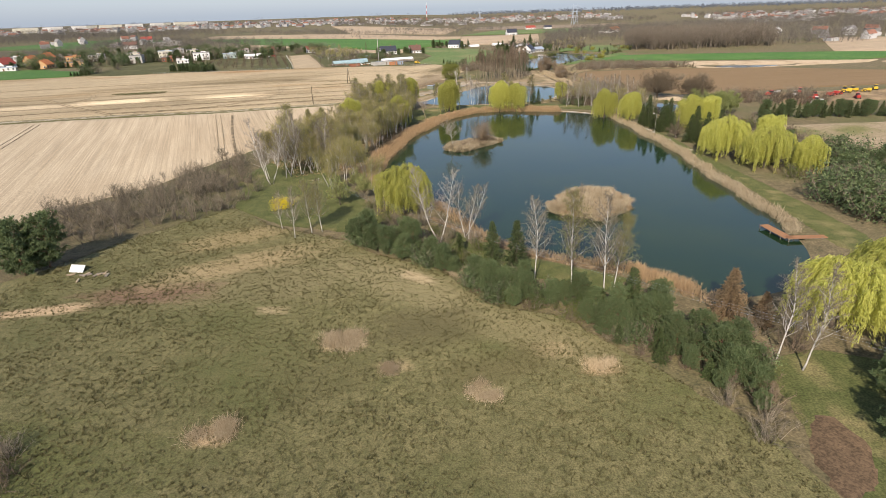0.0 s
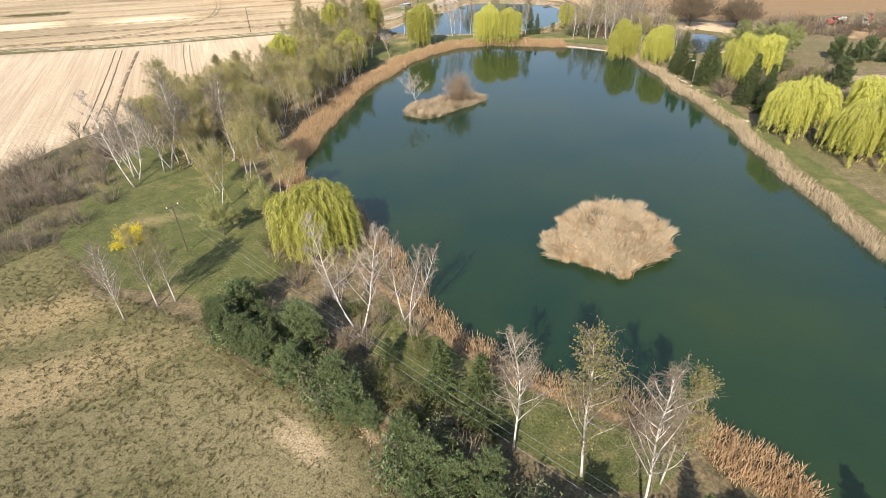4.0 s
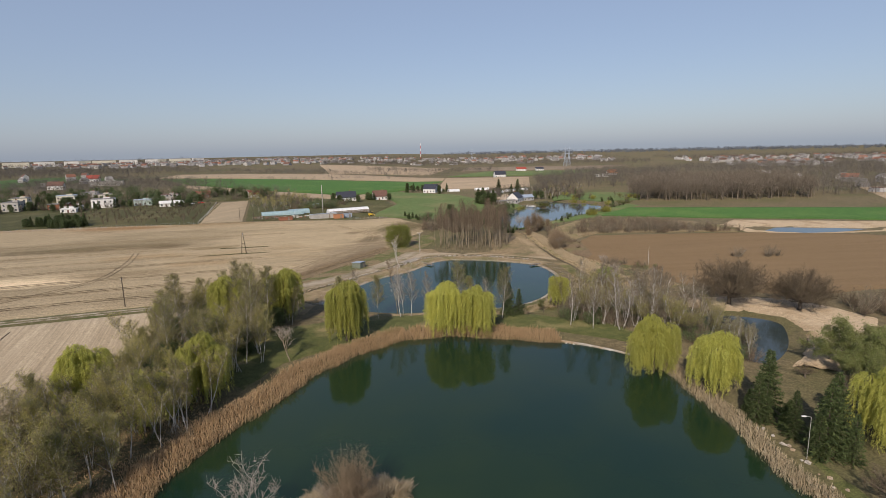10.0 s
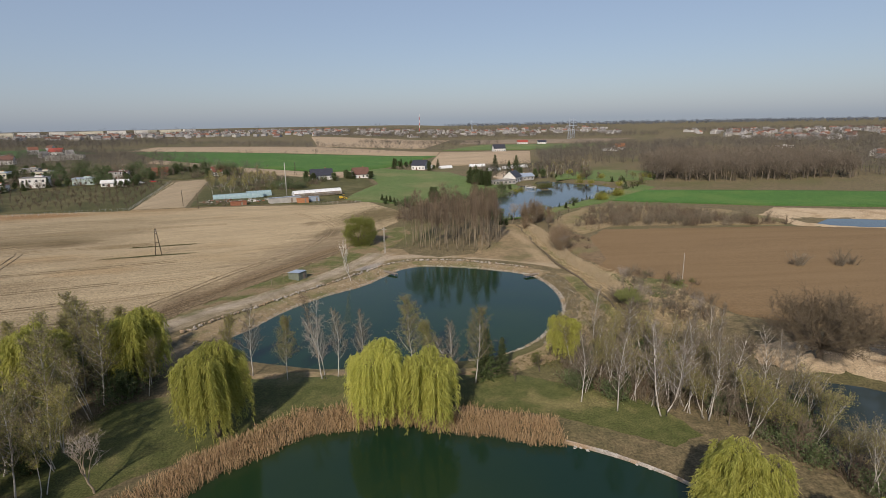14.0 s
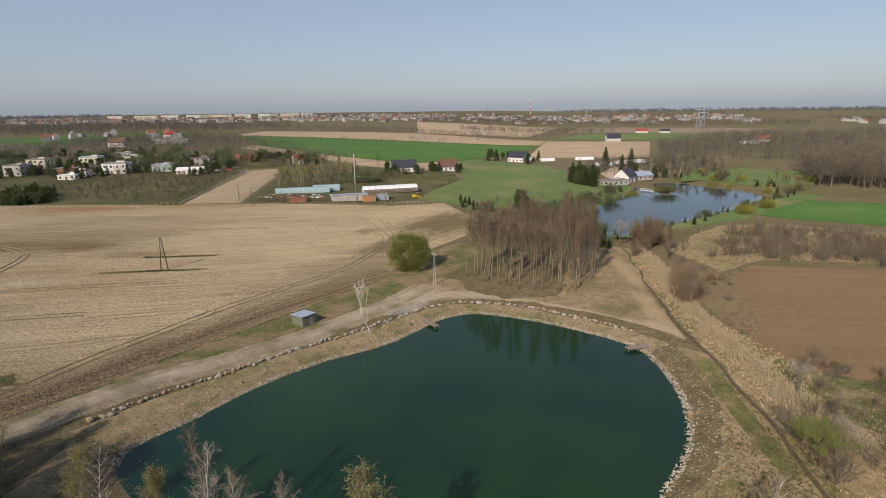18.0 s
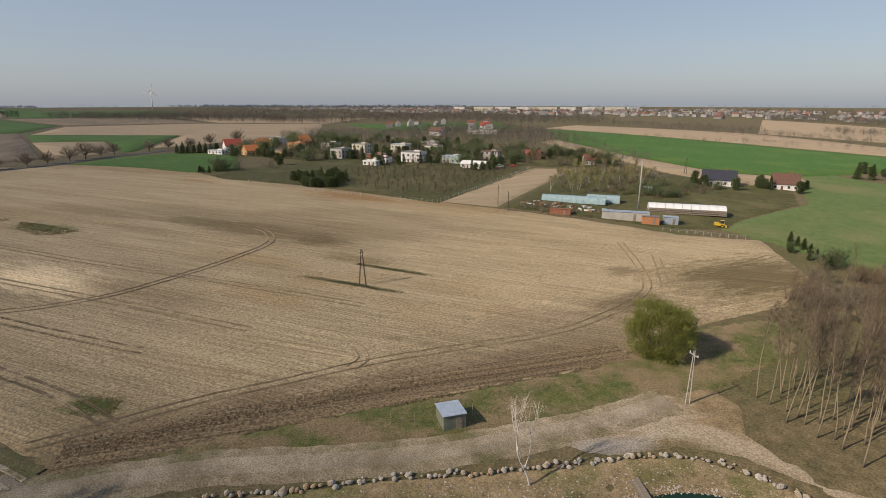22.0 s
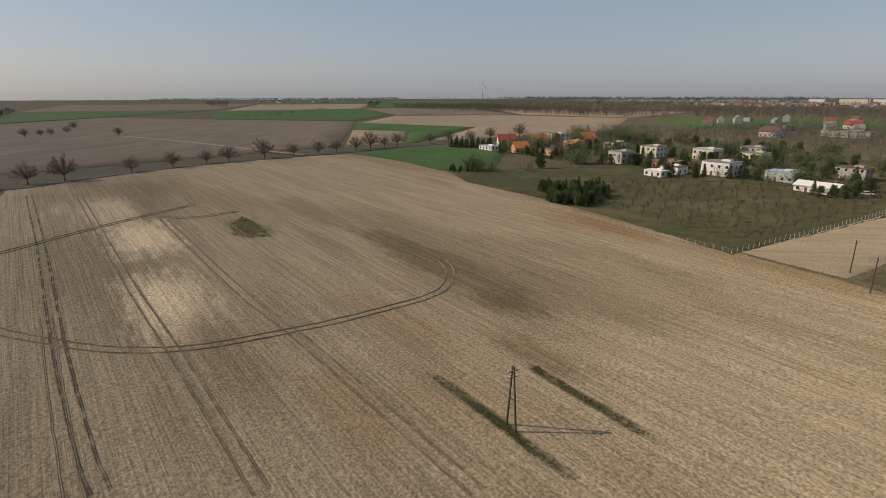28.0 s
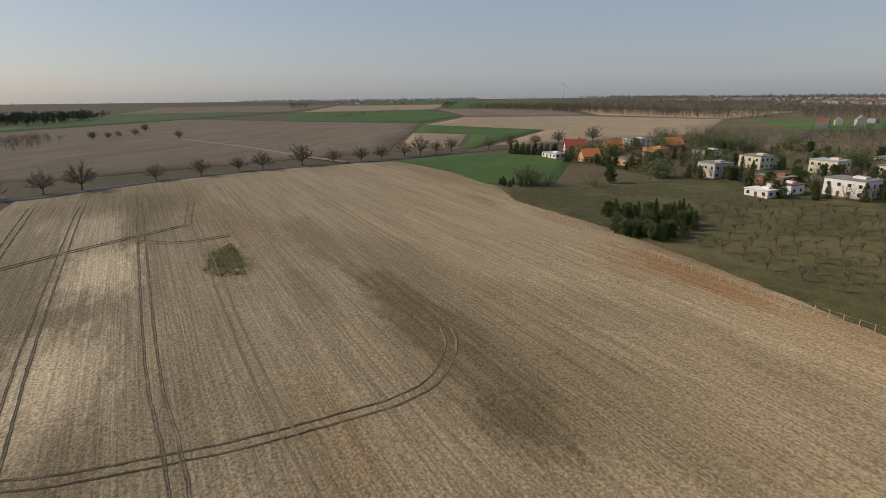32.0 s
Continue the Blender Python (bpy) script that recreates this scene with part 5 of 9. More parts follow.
def ruts(name, line, label, gauge=2.1, width=0.62, material=None, curved=True, lift=0.19):
    """A pair of wheel ruts side by side along a line, one mesh."""
    p = smooth_line(line, 8) if curved else np.asarray(line, float)
    n = max(8, int(np.linalg.norm(np.diff(p, axis=0), axis=1).sum() / 1.8))
    s = np.concatenate([[0], np.cumsum(np.linalg.norm(np.diff(p, axis=0), axis=1))])
    t = np.linspace(0, s[-1], n)
    p = np.column_stack([np.interp(t, s, p[:, 0]), np.interp(t, s, p[:, 1])])
    rng = np.random.default_rng(n)
    d = np.gradient(p, axis=0)
    d /= np.linalg.norm(d, axis=1, keepdims=True)
    nrm = np.stack([-d[:, 1], d[:, 0]], 1)
    g = Geo()
    for side in (-1, 1):
        w = width * np.convolve(rng.uniform(0.5, 1.4, n + 4), np.ones(5) / 5, "valid")[:, None]
        mid = p + nrm * (side * gauge / 2 + rng.normal(0, 0.05, (n, 1)))
        rows = []
        for k, dz in ((-0.6, -0.1), (-0.38, 0.07), (0.0, -0.03), (0.38, 0.07), (0.6, -0.1)):
            q = mid + nrm * w * k
            rows.append(np.column_stack([q, height(q[:, 0], q[:, 1]) + lift + dz * rng.uniform(0.6, 1.2, n)]))
        g.add(np.vstack(rows), [(r * n + i, r * n + i + 1, (r + 1) * n + i + 1, (r + 1) * n + i) for r in range(4) for i in range(n - 1)])
    me = g.mesh(name, material or M_RUT)
    if me.polygons[0].normal.z < 0:
        me.flip_normals()
    return tagged(new(name, me), label, "wheel track", "tramlines in the fields", "structure")


M_PALERUT = surface("dusty_wheel_track", (0.30, 0.262, 0.205), (0.45, 0.40, 0.325), 0.7, patch=(0.15, 0.125, 0.07), patch_scale=0.3, patch_at=(0.48, 0.62), bump_by=0.4, bump_dist=0.1, fine=5.0)
TRACK = [(-33, 287), (-28, 296), (-22, 306), (-13, 317), (-5, 328), (2, 340), (8, 352), (12, 363)]
sheet("verge", [(-43, 289), (-33, 296), (-29, 307), (-22, 322), (-13, 341), (-2, 364), (2, 390), (12, 408), (18, 410), (22, 396), (16, 372), (10, 360), (2, 345), (-6, 331), (-14, 320), (-24, 308), (-31, 297), (-35, 290)], surface("verge_grass", (0.055, 0.078, 0.021), (0.125, 0.12, 0.048), 0.7, patch=(0.18, 0.138, 0.082), patch_scale=0.16, patch_at=(0.43, 0.6), bump_by=0.8, bump_dist=0.3, fine=4.0), "grassy verge with bare soil beside a farm track", 0.17, 2.0, 0.55, "verge")
M_TURNED = farmland("turned_soil", (0.135, 0.102, 0.063), (0.20, 0.153, 0.097), 62.0, 1.0, patch=(0.115, 0.086, 0.054), relief=1.0, grain=(0.5, 1.5), furrow=(0.7, 1.25))
band("farm_track", [(-262, 196), (-164, 236), (-107, 254.5), (-90, 262.3), (-71, 271.7), (-55, 279), (-42, 284.3), (-35, 287)], 7.6, surface("track_grass", (0.085, 0.085, 0.035), (0.17, 0.145, 0.075), 0.8, patch=(0.075, 0.09, 0.028), patch_scale=0.2, bump_by=0.5, fine=4.0), "grassy middle of a two-rut farm track", 0.2)
ruts("track_ruts", [(-262, 196), (-164, 236), (-107, 254.5), (-90, 262.3), (-71, 271.7), (-55, 279), (-42, 284.3), (-35, 287)], "pair of pale dusty wheel ruts on a farm track", 1.9, 0.75, M_PALERUT, lift=0.26)
band("track_shoulder", [(-39, 284.5)] + TRACK, 7.8, surface("track_shoulder_soil", (0.18, 0.15, 0.10), (0.29, 0.245, 0.175), 0.5, patch=(0.125, 0.115, 0.06), patch_scale=0.14, bump_by=0.5, fine=4.0), "trodden shoulder of a gravel track", 0.2, per=10)
band("gravel_track", [(-38, 285)] + TRACK, 3.9, surface("track_gravel", (0.235, 0.2, 0.148), (0.345, 0.30, 0.235), 0.5, patch=(0.165, 0.138, 0.092), patch_scale=0.14, patch_at=(0.42, 0.7), bump_by=0.4, bump_dist=0.1, fine=5.0), "pale dusty gravel track beside the stone-edged pond", 0.215, per=10)
sheet("turning_place", [(-2, 345), (4, 340), (12, 344), (18, 352), (24, 356), (40, 356), (58, 350), (66, 345), (71.5, 340), (69, 367), (67.8, 398), (64, 409), (54, 412), (50, 400), (46, 362), (34, 358), (24, 362), (20, 370), (14, 372), (4, 362)], surface("trodden_earth", (0.143, 0.11, 0.063), (0.245, 0.187, 0.112), 0.6, patch=(0.122, 0.106, 0.053), patch_scale=0.08, bump_by=0.5, bump_dist=0.15, fine=4.0, spots=[
    (6, 352, 14, 8, 50, (0.37, 0.32, 0.255), 0.95), (12, 346, 7, 3, 50, (0.27, 0.255, 0.235), 0.8), (22, 358, 11, 3.5, 8, (0.31, 0.26, 0.195), 0.8), (40, 354.5, 14, 2.5, -14, (0.30, 0.25, 0.185), 0.75), (58, 347.5, 12, 3, -26, (0.31, 0.255, 0.185), 0.75), (68, 344, 5, 6, 10, (0.34, 0.28, 0.205), 0.45), (64.5, 385, 16, 2.6, 98, (0.30, 0.235, 0.15), 0.6), (67, 358, 15, 2.8, 97, (0.30, 0.235, 0.15), 0.6), (48, 352, 22, 3, -20, (0.30, 0.25, 0.18), 0.7)]), "bare trodden earth between the pond and an alder grove", 0.16, 3.0, 0.4, "earth")
M_BANK = surface("dry_bank", (0.155, 0.12, 0.068), (0.27, 0.21, 0.13), 0.7, patch=(0.115, 0.115, 0.045), patch_scale=0.12, bump_by=0.7, bump_dist=0.2, fine=4.0)
sheet("bank_north", [(-24, 290), (-19, 300), (-13, 309), (-6, 319.5), (2, 329), (8, 337), (13, 344.5), (20, 352), (30, 354), (40, 352.5), (52, 348), (62, 343), (68, 338), (63, 333), (59, 337.5), (50, 342.5), (39, 346.5), (28, 348), (22, 344.5), (18, 338), (13, 329), (4, 319.5), (-3, 309.5), (-8, 298), (-12, 288)], M_BANK, "dry brown bank between boulders and water", 0.1, 2.0, 0.15, "bank")
sheet("bank_south", [(-13, 284), (-14, 274), (0, 274), (20, 275), (44, 275), (54, 283), (60, 291), (66, 300), (70, 312), (71, 326), (68, 338), (75, 335), (80, 318), (80, 300), (82, 288), (70, 284), (58, 278), (48, 272), (20, 271), (-4, 270), (-20, 276), (-22, 290)], M_BANK, "dry straw-coloured bank round the clear pond", 0.09, 2.5, 0.3, "bank")
for line, width, m in (([(-41, 298.5), (-53, 295.5), (-67, 290), (-81, 284), (-99, 274), (-131, 258), (-155, 248)], 0.6, M_RUT), ([(-61, 309), (-70, 304), (-102, 288), (-159, 261), (-239, 222)], 0.5, M_RUT), ([(-57, 327), (-94, 309), (-132, 290), (-214, 251), (-240, 239)], 0.48, M_RUT2), ([(-52, 351), (-96, 329), (-120, 316), (-183, 286), (-255, 252)], 0.5, M_RUT2), ([(-85, 351), (-109, 337), (-162, 312), (-262, 266)], 0.4, M_RUT3), ([(-70, 375), (-150, 337), (-280, 277)], 0.35, M_RUT3), ([(-38, 320), (-54, 310), (-76, 299), (-114, 281)], 0.35, M_RUT3), ([(-55, 324), (-36, 335)], 0.35, M_RUT3), ([(-60, 412), (-150, 369), (-300, 300)], 0.35, M_RUT3)):
    ruts("tramline", line, "straight pair of tractor ruts across tan soil", 1.9, width, m)
for line in ([(-73.5, 171), (-88, 208), (-104, 247)], [(-124, 100), (-146, 160), (-170, 224)], [(-60, 200), (-76, 236), (-84, 256)]):
    ruts("tramline", line, "straight pair of tractor ruts in pale drilled soil", 2.0, 0.18, M_RUT3)
band("dark_furrow", [(-69, 172), (-84, 210), (-97, 246)], 1.1, M_RUT, "dark ditch-like furrow across the pale field", 0.2, "furrow")
for line, width, m in (([(-144, 250), (-131, 257), (-119, 265), (-109, 275), (-102, 287), (-96.5, 299), (-94.5, 312), (-97.5, 328), (-101, 340), (-106.5, 354)], 0.38, M_RUT2), ([(-106.5, 354), (-110, 359), (-115, 362), (-123, 364), (-129, 363.5)], 0.3, M_RUT3), ([(-192, 281), (-189.5, 289), (-190, 296), (-195.5, 305.6)], 0.4, M_RUT2), ([(-150, 243), (-159, 251), (-176, 262), (-192, 274), (-209, 288)], 0.38, M_RUT), ([(-209, 288), (-219, 284.6), (-248, 274.6), (-262, 267.4)], 0.45, M_RUT2), ([(-43, 289), (-41, 299), (-39, 309), (-35, 322), (-30, 338), (-23, 354), (-16, 369), (-13, 381), (-12, 397), (-14, 411), (-23, 425), (-38, 443)], 0.42, M_RUT2), ([(-31, 333), (-32.5, 337), (-37, 338.5)], 0.3, M_RUT3), ([(-10, 413), (-16, 424), (-24, 438)], 0.45, M_RUT2), ([(-8, 439), (-3, 452), (0, 464)], 0.4, M_RUT2)):
    ruts("tramline", line, "curved tractor wheel tracks in tan soil", 1.9, width, m)


# ---- stones and shore of the clear pond ----
def lump(rng, r, sub=1):
    bm = bmesh.new()
    bmesh.ops.create_icosphere(bm, subdivisions=sub, radius=1.0)
    k = rng.normal(0, 1, (3, 3))
    for v in bm.verts:
        d = np.array(v.co)
        f = 1 + 0.16 * math.sin(d @ k[0] * 2.2) + 0.12 * math.sin(d @ k[1] * 3.1)
        v.co = Vector(d * f * np.array([1.0, 0.8, 0.62]) * r)
    me = bpy.data.meshes.new("stone")
    bm.to_mesh(me)
    bm.free()
    me.materials.append(M_STONE)
    me.polygons.foreach_set("use_smooth", [True] * len(me.polygons))
    return me


STONES = [lump(np.random.default_rng(s), 0.5) for s in range(6)]
BOULDERS = tagged(new("boulder_row"), "row of pale field boulders between a track and a pond", "boulders")
row = smooth_line([(-22, 293), (-18, 302), (-12, 310), (-5, 320.5), (3, 330), (9, 338), (14, 345), (21, 352), (30, 353.5), (40, 352), (52, 347.5), (62, 342)], 8)
s = np.concatenate([[0], np.cumsum(np.linalg.norm(np.diff(row, axis=0), axis=1))])
rng = np.random.default_rng(3)
for i in range(170):
    t = (i + rng.uniform(-0.3, 0.3)) / 170 * s[-1]
    x, y = np.interp(t, s, row[:, 0]) + rng.normal(0, 0.3), np.interp(t, s, row[:, 1]) + rng.normal(0, 0.3)
    ob = new("boulder", STONES[i % 6])
    ob.parent = BOULDERS
    k = rng.uniform(0.45, 1.15) * (1.6 if i % 29 == 0 else 1)
    ob.matrix_basis = Matrix.Translation((x, y, H(x, y) + 0.3)) @ Euler((rng.normal(0, 0.3), rng.normal(0, 0.3), rng.uniform(0, 6))).to_matrix().to_4x4() @ Matrix.Scale(k, 4)
g = Geo()
octa = np.array([(1, 0, 0), (0, 1, 0), (-1, 0, 0), (0, -1, 0), (0, 0, 0.7), (0, 0, -0.7)], float)
octf = [(0, 1, 4), (1, 2, 4), (2, 3, 4), (3, 0, 4), (1, 0, 5), (2, 1, 5), (3, 2, 5), (0, 3, 5)]


def pebbles(name, outline, lo, hi, count, size, label, keep, seed, material=None):
    """Loose lumps along a shore, too many to count."""
    rng = np.random.default_rng(seed)
    seg = np.roll(outline, -1, 0) - outline
    ln = np.linalg.norm(seg, axis=1)
    k = rng.choice(len(outline), count, p=ln / ln.sum())
    nrm = grown(outline, 1.0) - outline
    p = outline[k] + seg[k] * rng.random(count)[:, None] + nrm[k] * rng.uniform(lo, hi, count)[:, None]
    p = p[keep(p[:, 0], p[:, 1])]
    z = height(p[:, 0], p[:, 1]) + 0.1
    g = Geo()
    for (x, y), zz in zip(p, z):
        a = rng.uniform(0, 6.28)
        c, s_ = math.cos(a), math.sin(a)
        v = octa * size * rng.uniform(0.5, 1.4) * rng.uniform(0.7, 1.2, (6, 3))
        v = np.column_stack([v[:, 0] * c - v[:, 1] * s_, v[:, 0] * s_ + v[:, 1] * c, v[:, 2]])
        g.add(v + (x, y, zz), octf)
    return solo(name, g, material or M_STONE, label, "stones", kind="stuff")


pebbles("shore_stones", POND_2, -0.7, 0.6, 3600, 0.17, "band of pale stones along the waterline", lambda x, y: (y > 286) | (x > 40), 5)
pebbles("shore_stones", POND_2, 0.5, 5.5, 1500, 0.14, "scattered stones on the dry pond bank", lambda x, y: y > 284, 6)
pebbles("shore_stones", POND_1, -0.4, 0.6, 700, 0.3, "concrete and stone edging at the pond corner", lambda x, y: (x > 54) & (y > 236), 7, M_CONCRETE)
band("pond_edging", [(53, 251.4), (59, 248.2), (64.5, 244.3), (68, 240.6)], 0.5, M_STONE, "pale concrete edging at the pond corner", 0.25, "edging")
pebbles("shore_stones", POND_1, 3.0, 5.0, 160, 0.45, "loose pale stones beside the bank path", lambda x, y: (x > 70) & (y > 170) & (y < 212), 8)
HEAD = smooth_line([(-38.5, 292), (-35, 300), (-31.5, 310.5), (-26, 324), (-17.5, 343), (-8, 363), (-2, 374)], 6)
band("turned_strip", HEAD + (1.0, -0.4), 8.0, M_TURNED, "strip of dark freshly turned soil at the field edge", 0.2, "soil", curved=False)
for wide, count, size in ((1.1, 2600, 0.3), (2.6, 2600, 0.28), (5.5, 2600, 0.16)):
    pebbles("soil_clods", np.vstack([HEAD, HEAD[::-1] + (0.01, 0.01)]), -wide, wide, count, size, "rough clods of turned soil at the field edge", lambda x, y: sdf(POND_2, x, y) > 6, int(wide * 10), M_TURNED)


def plank_jetty(name, x, y, length, width, way, label, level=0.0, planks=None, wood=None):
    root = tagged(new(name), label, "jetty")
    root.matrix_basis = Matrix.Translation((x, y, level)) @ Matrix.Rotation(radians(way), 4, "Z")
    n = planks or int(length / 0.28)
    g = Geo()
    g.box(0, 0, 0, length / n * 0.88, width, 0.05)
    me = g.mesh("plank", wood or M_WOODGREY)
    for i in range(n):
        ob = new("plank", me)
        ob.parent = root
        ob.location = ((i + 0.5) * length / n, 0.02 * math.sin(i * 5.1), 0.62)
    for sgn in (-1, 1):
        g = Geo()
        g.box(length / 2, sgn * width * 0.4, 0.52, length, 0.1, 0.14)
        part("beam", g, M_WOODGREY, root)
        for u in (0.15, 0.55, 0.97):
            g = Geo()
            g.tube([(length * u, sgn * width * 0.45, -1.5), (length * u, sgn * width * 0.45, 0.75)], 0.07, 6)
            part("post", g, M_WOODGREY, root)
    return root


plank_jetty("jetty", 15.5, 343.2, 7.0, 1.3, -41, "narrow weathered plank jetty on the clear pond", 0.15)
plank_jetty("jetty", 63.5, 336.5, 4.6, 1.4, 202, "short plank landing stage with a float", 0.15)
plank_jetty("jetty", 76, 99.3, 8.0, 1.6, 180, "brown plank walkway on the reed bank", 0.1, wood=M_DECK)
plank_jetty("jetty", 68.4, 99, 7.5, 2.0, 98, "brown wooden fishing platform reaching into the pond", 0.1, wood=M_DECK)


# ---- small built things ----
def shed(x, y, w, d, h, way, label, wall, roof, name="shed"):
    root = tagged(new(name), label, "shed")
    root.matrix_basis = Matrix.Translation((x, y, H(x, y) - 0.05)) @ Matrix.Rotation(radians(way), 4, "Z")
    g = Geo()
    g.add([(-w / 2, -d / 2, 0), (w / 2, -d / 2, 0), (w / 2, d / 2, 0), (-w / 2, d / 2, 0), (-w / 2, -d / 2, h), (w / 2, -d / 2, h), (w / 2, d / 2, h * 0.86), (-w / 2, d / 2, h * 0.86)], [(0, 1, 5, 4), (1, 2, 6, 5), (2, 3, 7, 6), (3, 0, 4, 7), (4, 5, 6, 7), (3, 2, 1, 0)])
    part("wall", g, wall, root)
    for i in range(max(3, int(w / 0.45))):
        n = max(3, int(w / 0.45))
        g = Geo()
        u, v = -w / 2 - 0.15 + (w + 0.3) * i / n, -w / 2 - 0.15 + (w + 0.3) * (i + 0.96) / n
        g.add([(u, -d / 2 - 0.2, h + 0.04), (v, -d / 2 - 0.2, h + 0.04), (v, d / 2 + 0.2, h * 0.86 + 0.04), (u, d / 2 + 0.2, h * 0.86 + 0.04), (u, -d / 2 - 0.2, h + 0.1), (v, -d / 2 - 0.2, h + 0.1), (v, d / 2 + 0.2, h * 0.86 + 0.1), (u, d / 2 + 0.2, h * 0.86 + 0.1)], [(3, 2, 1, 0), (4, 5, 6, 7), (0, 1, 5, 4), (1, 2, 6, 5), (2, 3, 7, 6), (3, 0, 4, 7)])
        part("roof_sheet", g, roof, root)
    g = Geo()
    g.box(w * 0.2, -d / 2 - 0.03, h * 0.42, 0.9, 0.06, h * 0.8)
    door = part("door", g, M_WOODGREY, root)
    g = Geo()
    g.box(w * 0.2 + 0.35, -d / 2 - 0.09, h * 0.42, 0.06, 0.06, 0.18)
    part("handle", g, M_RUBBER, door)
    return root


shed(-8.2, 334.6, 3.4, 4.0, 2.5, 62, "small green metal shed with a blue-grey sheet roof", surface("green_sheet_metal", (0.12, 0.14, 0.11), (0.20, 0.22, 0.17), 1.0, 0.5, bump_by=0.1, local=True), M_STEEL)


def pole(x, y, h, label, name="utility_pole", a_frame=0.0, way=0.0, arms=1, metal=False, lean=0.0, thin=1.0):
    root = tagged(new(name), label, "pole")
    root.matrix_basis = Matrix.Translation((x, y, H(x, y) - 0.3)) @ Matrix.Rotation(radians(way), 4, "Z") @ Matrix.Rotation(lean, 4, "Y")
    m = M_CONCRETE if metal else M_POLE
    for sgn in ((-1, 1) if a_frame else (0,)):
        g = Geo()
        g.tube([(sgn * a_frame, 0, 0), (sgn * 0.12, 0, h)], [0.16 * thin, 0.11 * thin], 8)
        part("post", g, m, root)
    for k in range(arms):
        z = h - 0.7 - k * 0.9
        g = Geo()
        g.box(0, 0, z, 0.12, 1.9 - 0.5 * k, 0.12)
        arm = part("crossarm", g, m, root)
        for u in (-0.85, 0, 0.85):
            g = Geo()
            g.tube([(0, u * (1 - 0.26 * k), z + 0.05), (0, u * (1 - 0.26 * k), z + 0.16), (0, u * (1 - 0.26 * k), z + 0.34)], [0.03, 0.07, 0.04], 6)
            part("insulator", g, M_PLASTER, arm)
    if a_frame:
        g = Geo()
        g.box(0, 0, h * 0.5, a_frame * 1.1, 0.1, 0.12)
        part("brace", g, m, root)
    return root


pole(-62, 358.5, 9.6, "dark wooden A-frame power pole standing in a ploughed field", a_frame=1.0, way=20, arms=2)
pole(-67.5, 279, 9.4, "single wooden power pole beside a farm track", way=20)
pole(-100, 456, 8.5, "wooden power pole at the edge of a tilled strip", way=20)
pole(-89, 449, 8.5, "wooden power pole beside the scrap yard hedge", way=20)
pole(14.5, 364, 9.5, "pale lattice-like concrete power pole near the grove", a_frame=0.4, way=60, metal=True, thin=0.55)
pole(103, 328, 8.0, "thin pale pole in weeds at a brown field's edge", metal=True, arms=0, thin=0.55)
pole(-83, 607, 11, "distant wooden power pole behind the nursery", a_frame=0.8)
pole(-31, 121, 9.0, "old wooden pole carrying wires over pines", arms=1, way=-40, thin=0.6)
pole(56, 45, 9.0, "old wooden pole carrying wires beside pines", arms=1, way=-40)
for x, y in ((-14, 328), (-11, 330), (-20, 318), (-7, 338)):
    g = Geo()
    g.tube([(0, 0, -0.3), (0.06, 0.02, 1.0), (0.1, -0.05, 2.3)], [0.06, 0.05, 0.04], 6)
    solo("fence_post", g, M_WOODGREY, "thin weathered wooden post on a grass verge", "post", "posts on the verge").location = (x, y, H(x, y))


def wire(a, b, sag, name="power_line"):
    t = np.linspace(0, 1, 14)
    p = np.array(a)[None] * (1 - t)[:, None] + np.array(b)[None] * t[:, None]
    p[:, 2] -= sag * 4 * t * (1 - t)
    g = Geo()
    g.tube(p, 0.005, 4)
    return solo(name, g, M_STEEL, "thin grey overhead power wire between poles", "power line", "overhead wires")


for o in (-0.8, 0, 0.8):
    wire((-31 + o * 0.6, 121 + o * 0.8, H(-31, 121) + 8.2), (56 + o * 0.6, 45 + o * 0.8, H(56, 45) + 8.2), 1.6)


def lamp_post(x, y, h, label):
    root = tagged(new("street_lamp"), label, "lamp")
    root.matrix_basis = Matrix.Translation((x, y, H(x, y) - 0.1))
    g = Geo()
    g.tube([(0, 0, 0), (0, 0, h), (-0.2, 0, h + 0.15), (-0.9, 0, h + 0.25)], [0.045, 0.03, 0.025, 0.025], 8)
    part("post", g, M_CONCRETE, root)
    g = Geo()
    g.box(-1.1, 0, h + 0.24, 0.6, 0.22, 0.14)
    part("lamp_head", g, M_PLASTER, root)
    return root


lamp_post(78, 200.5, 6.6, "white lamp post on the path below spruces")


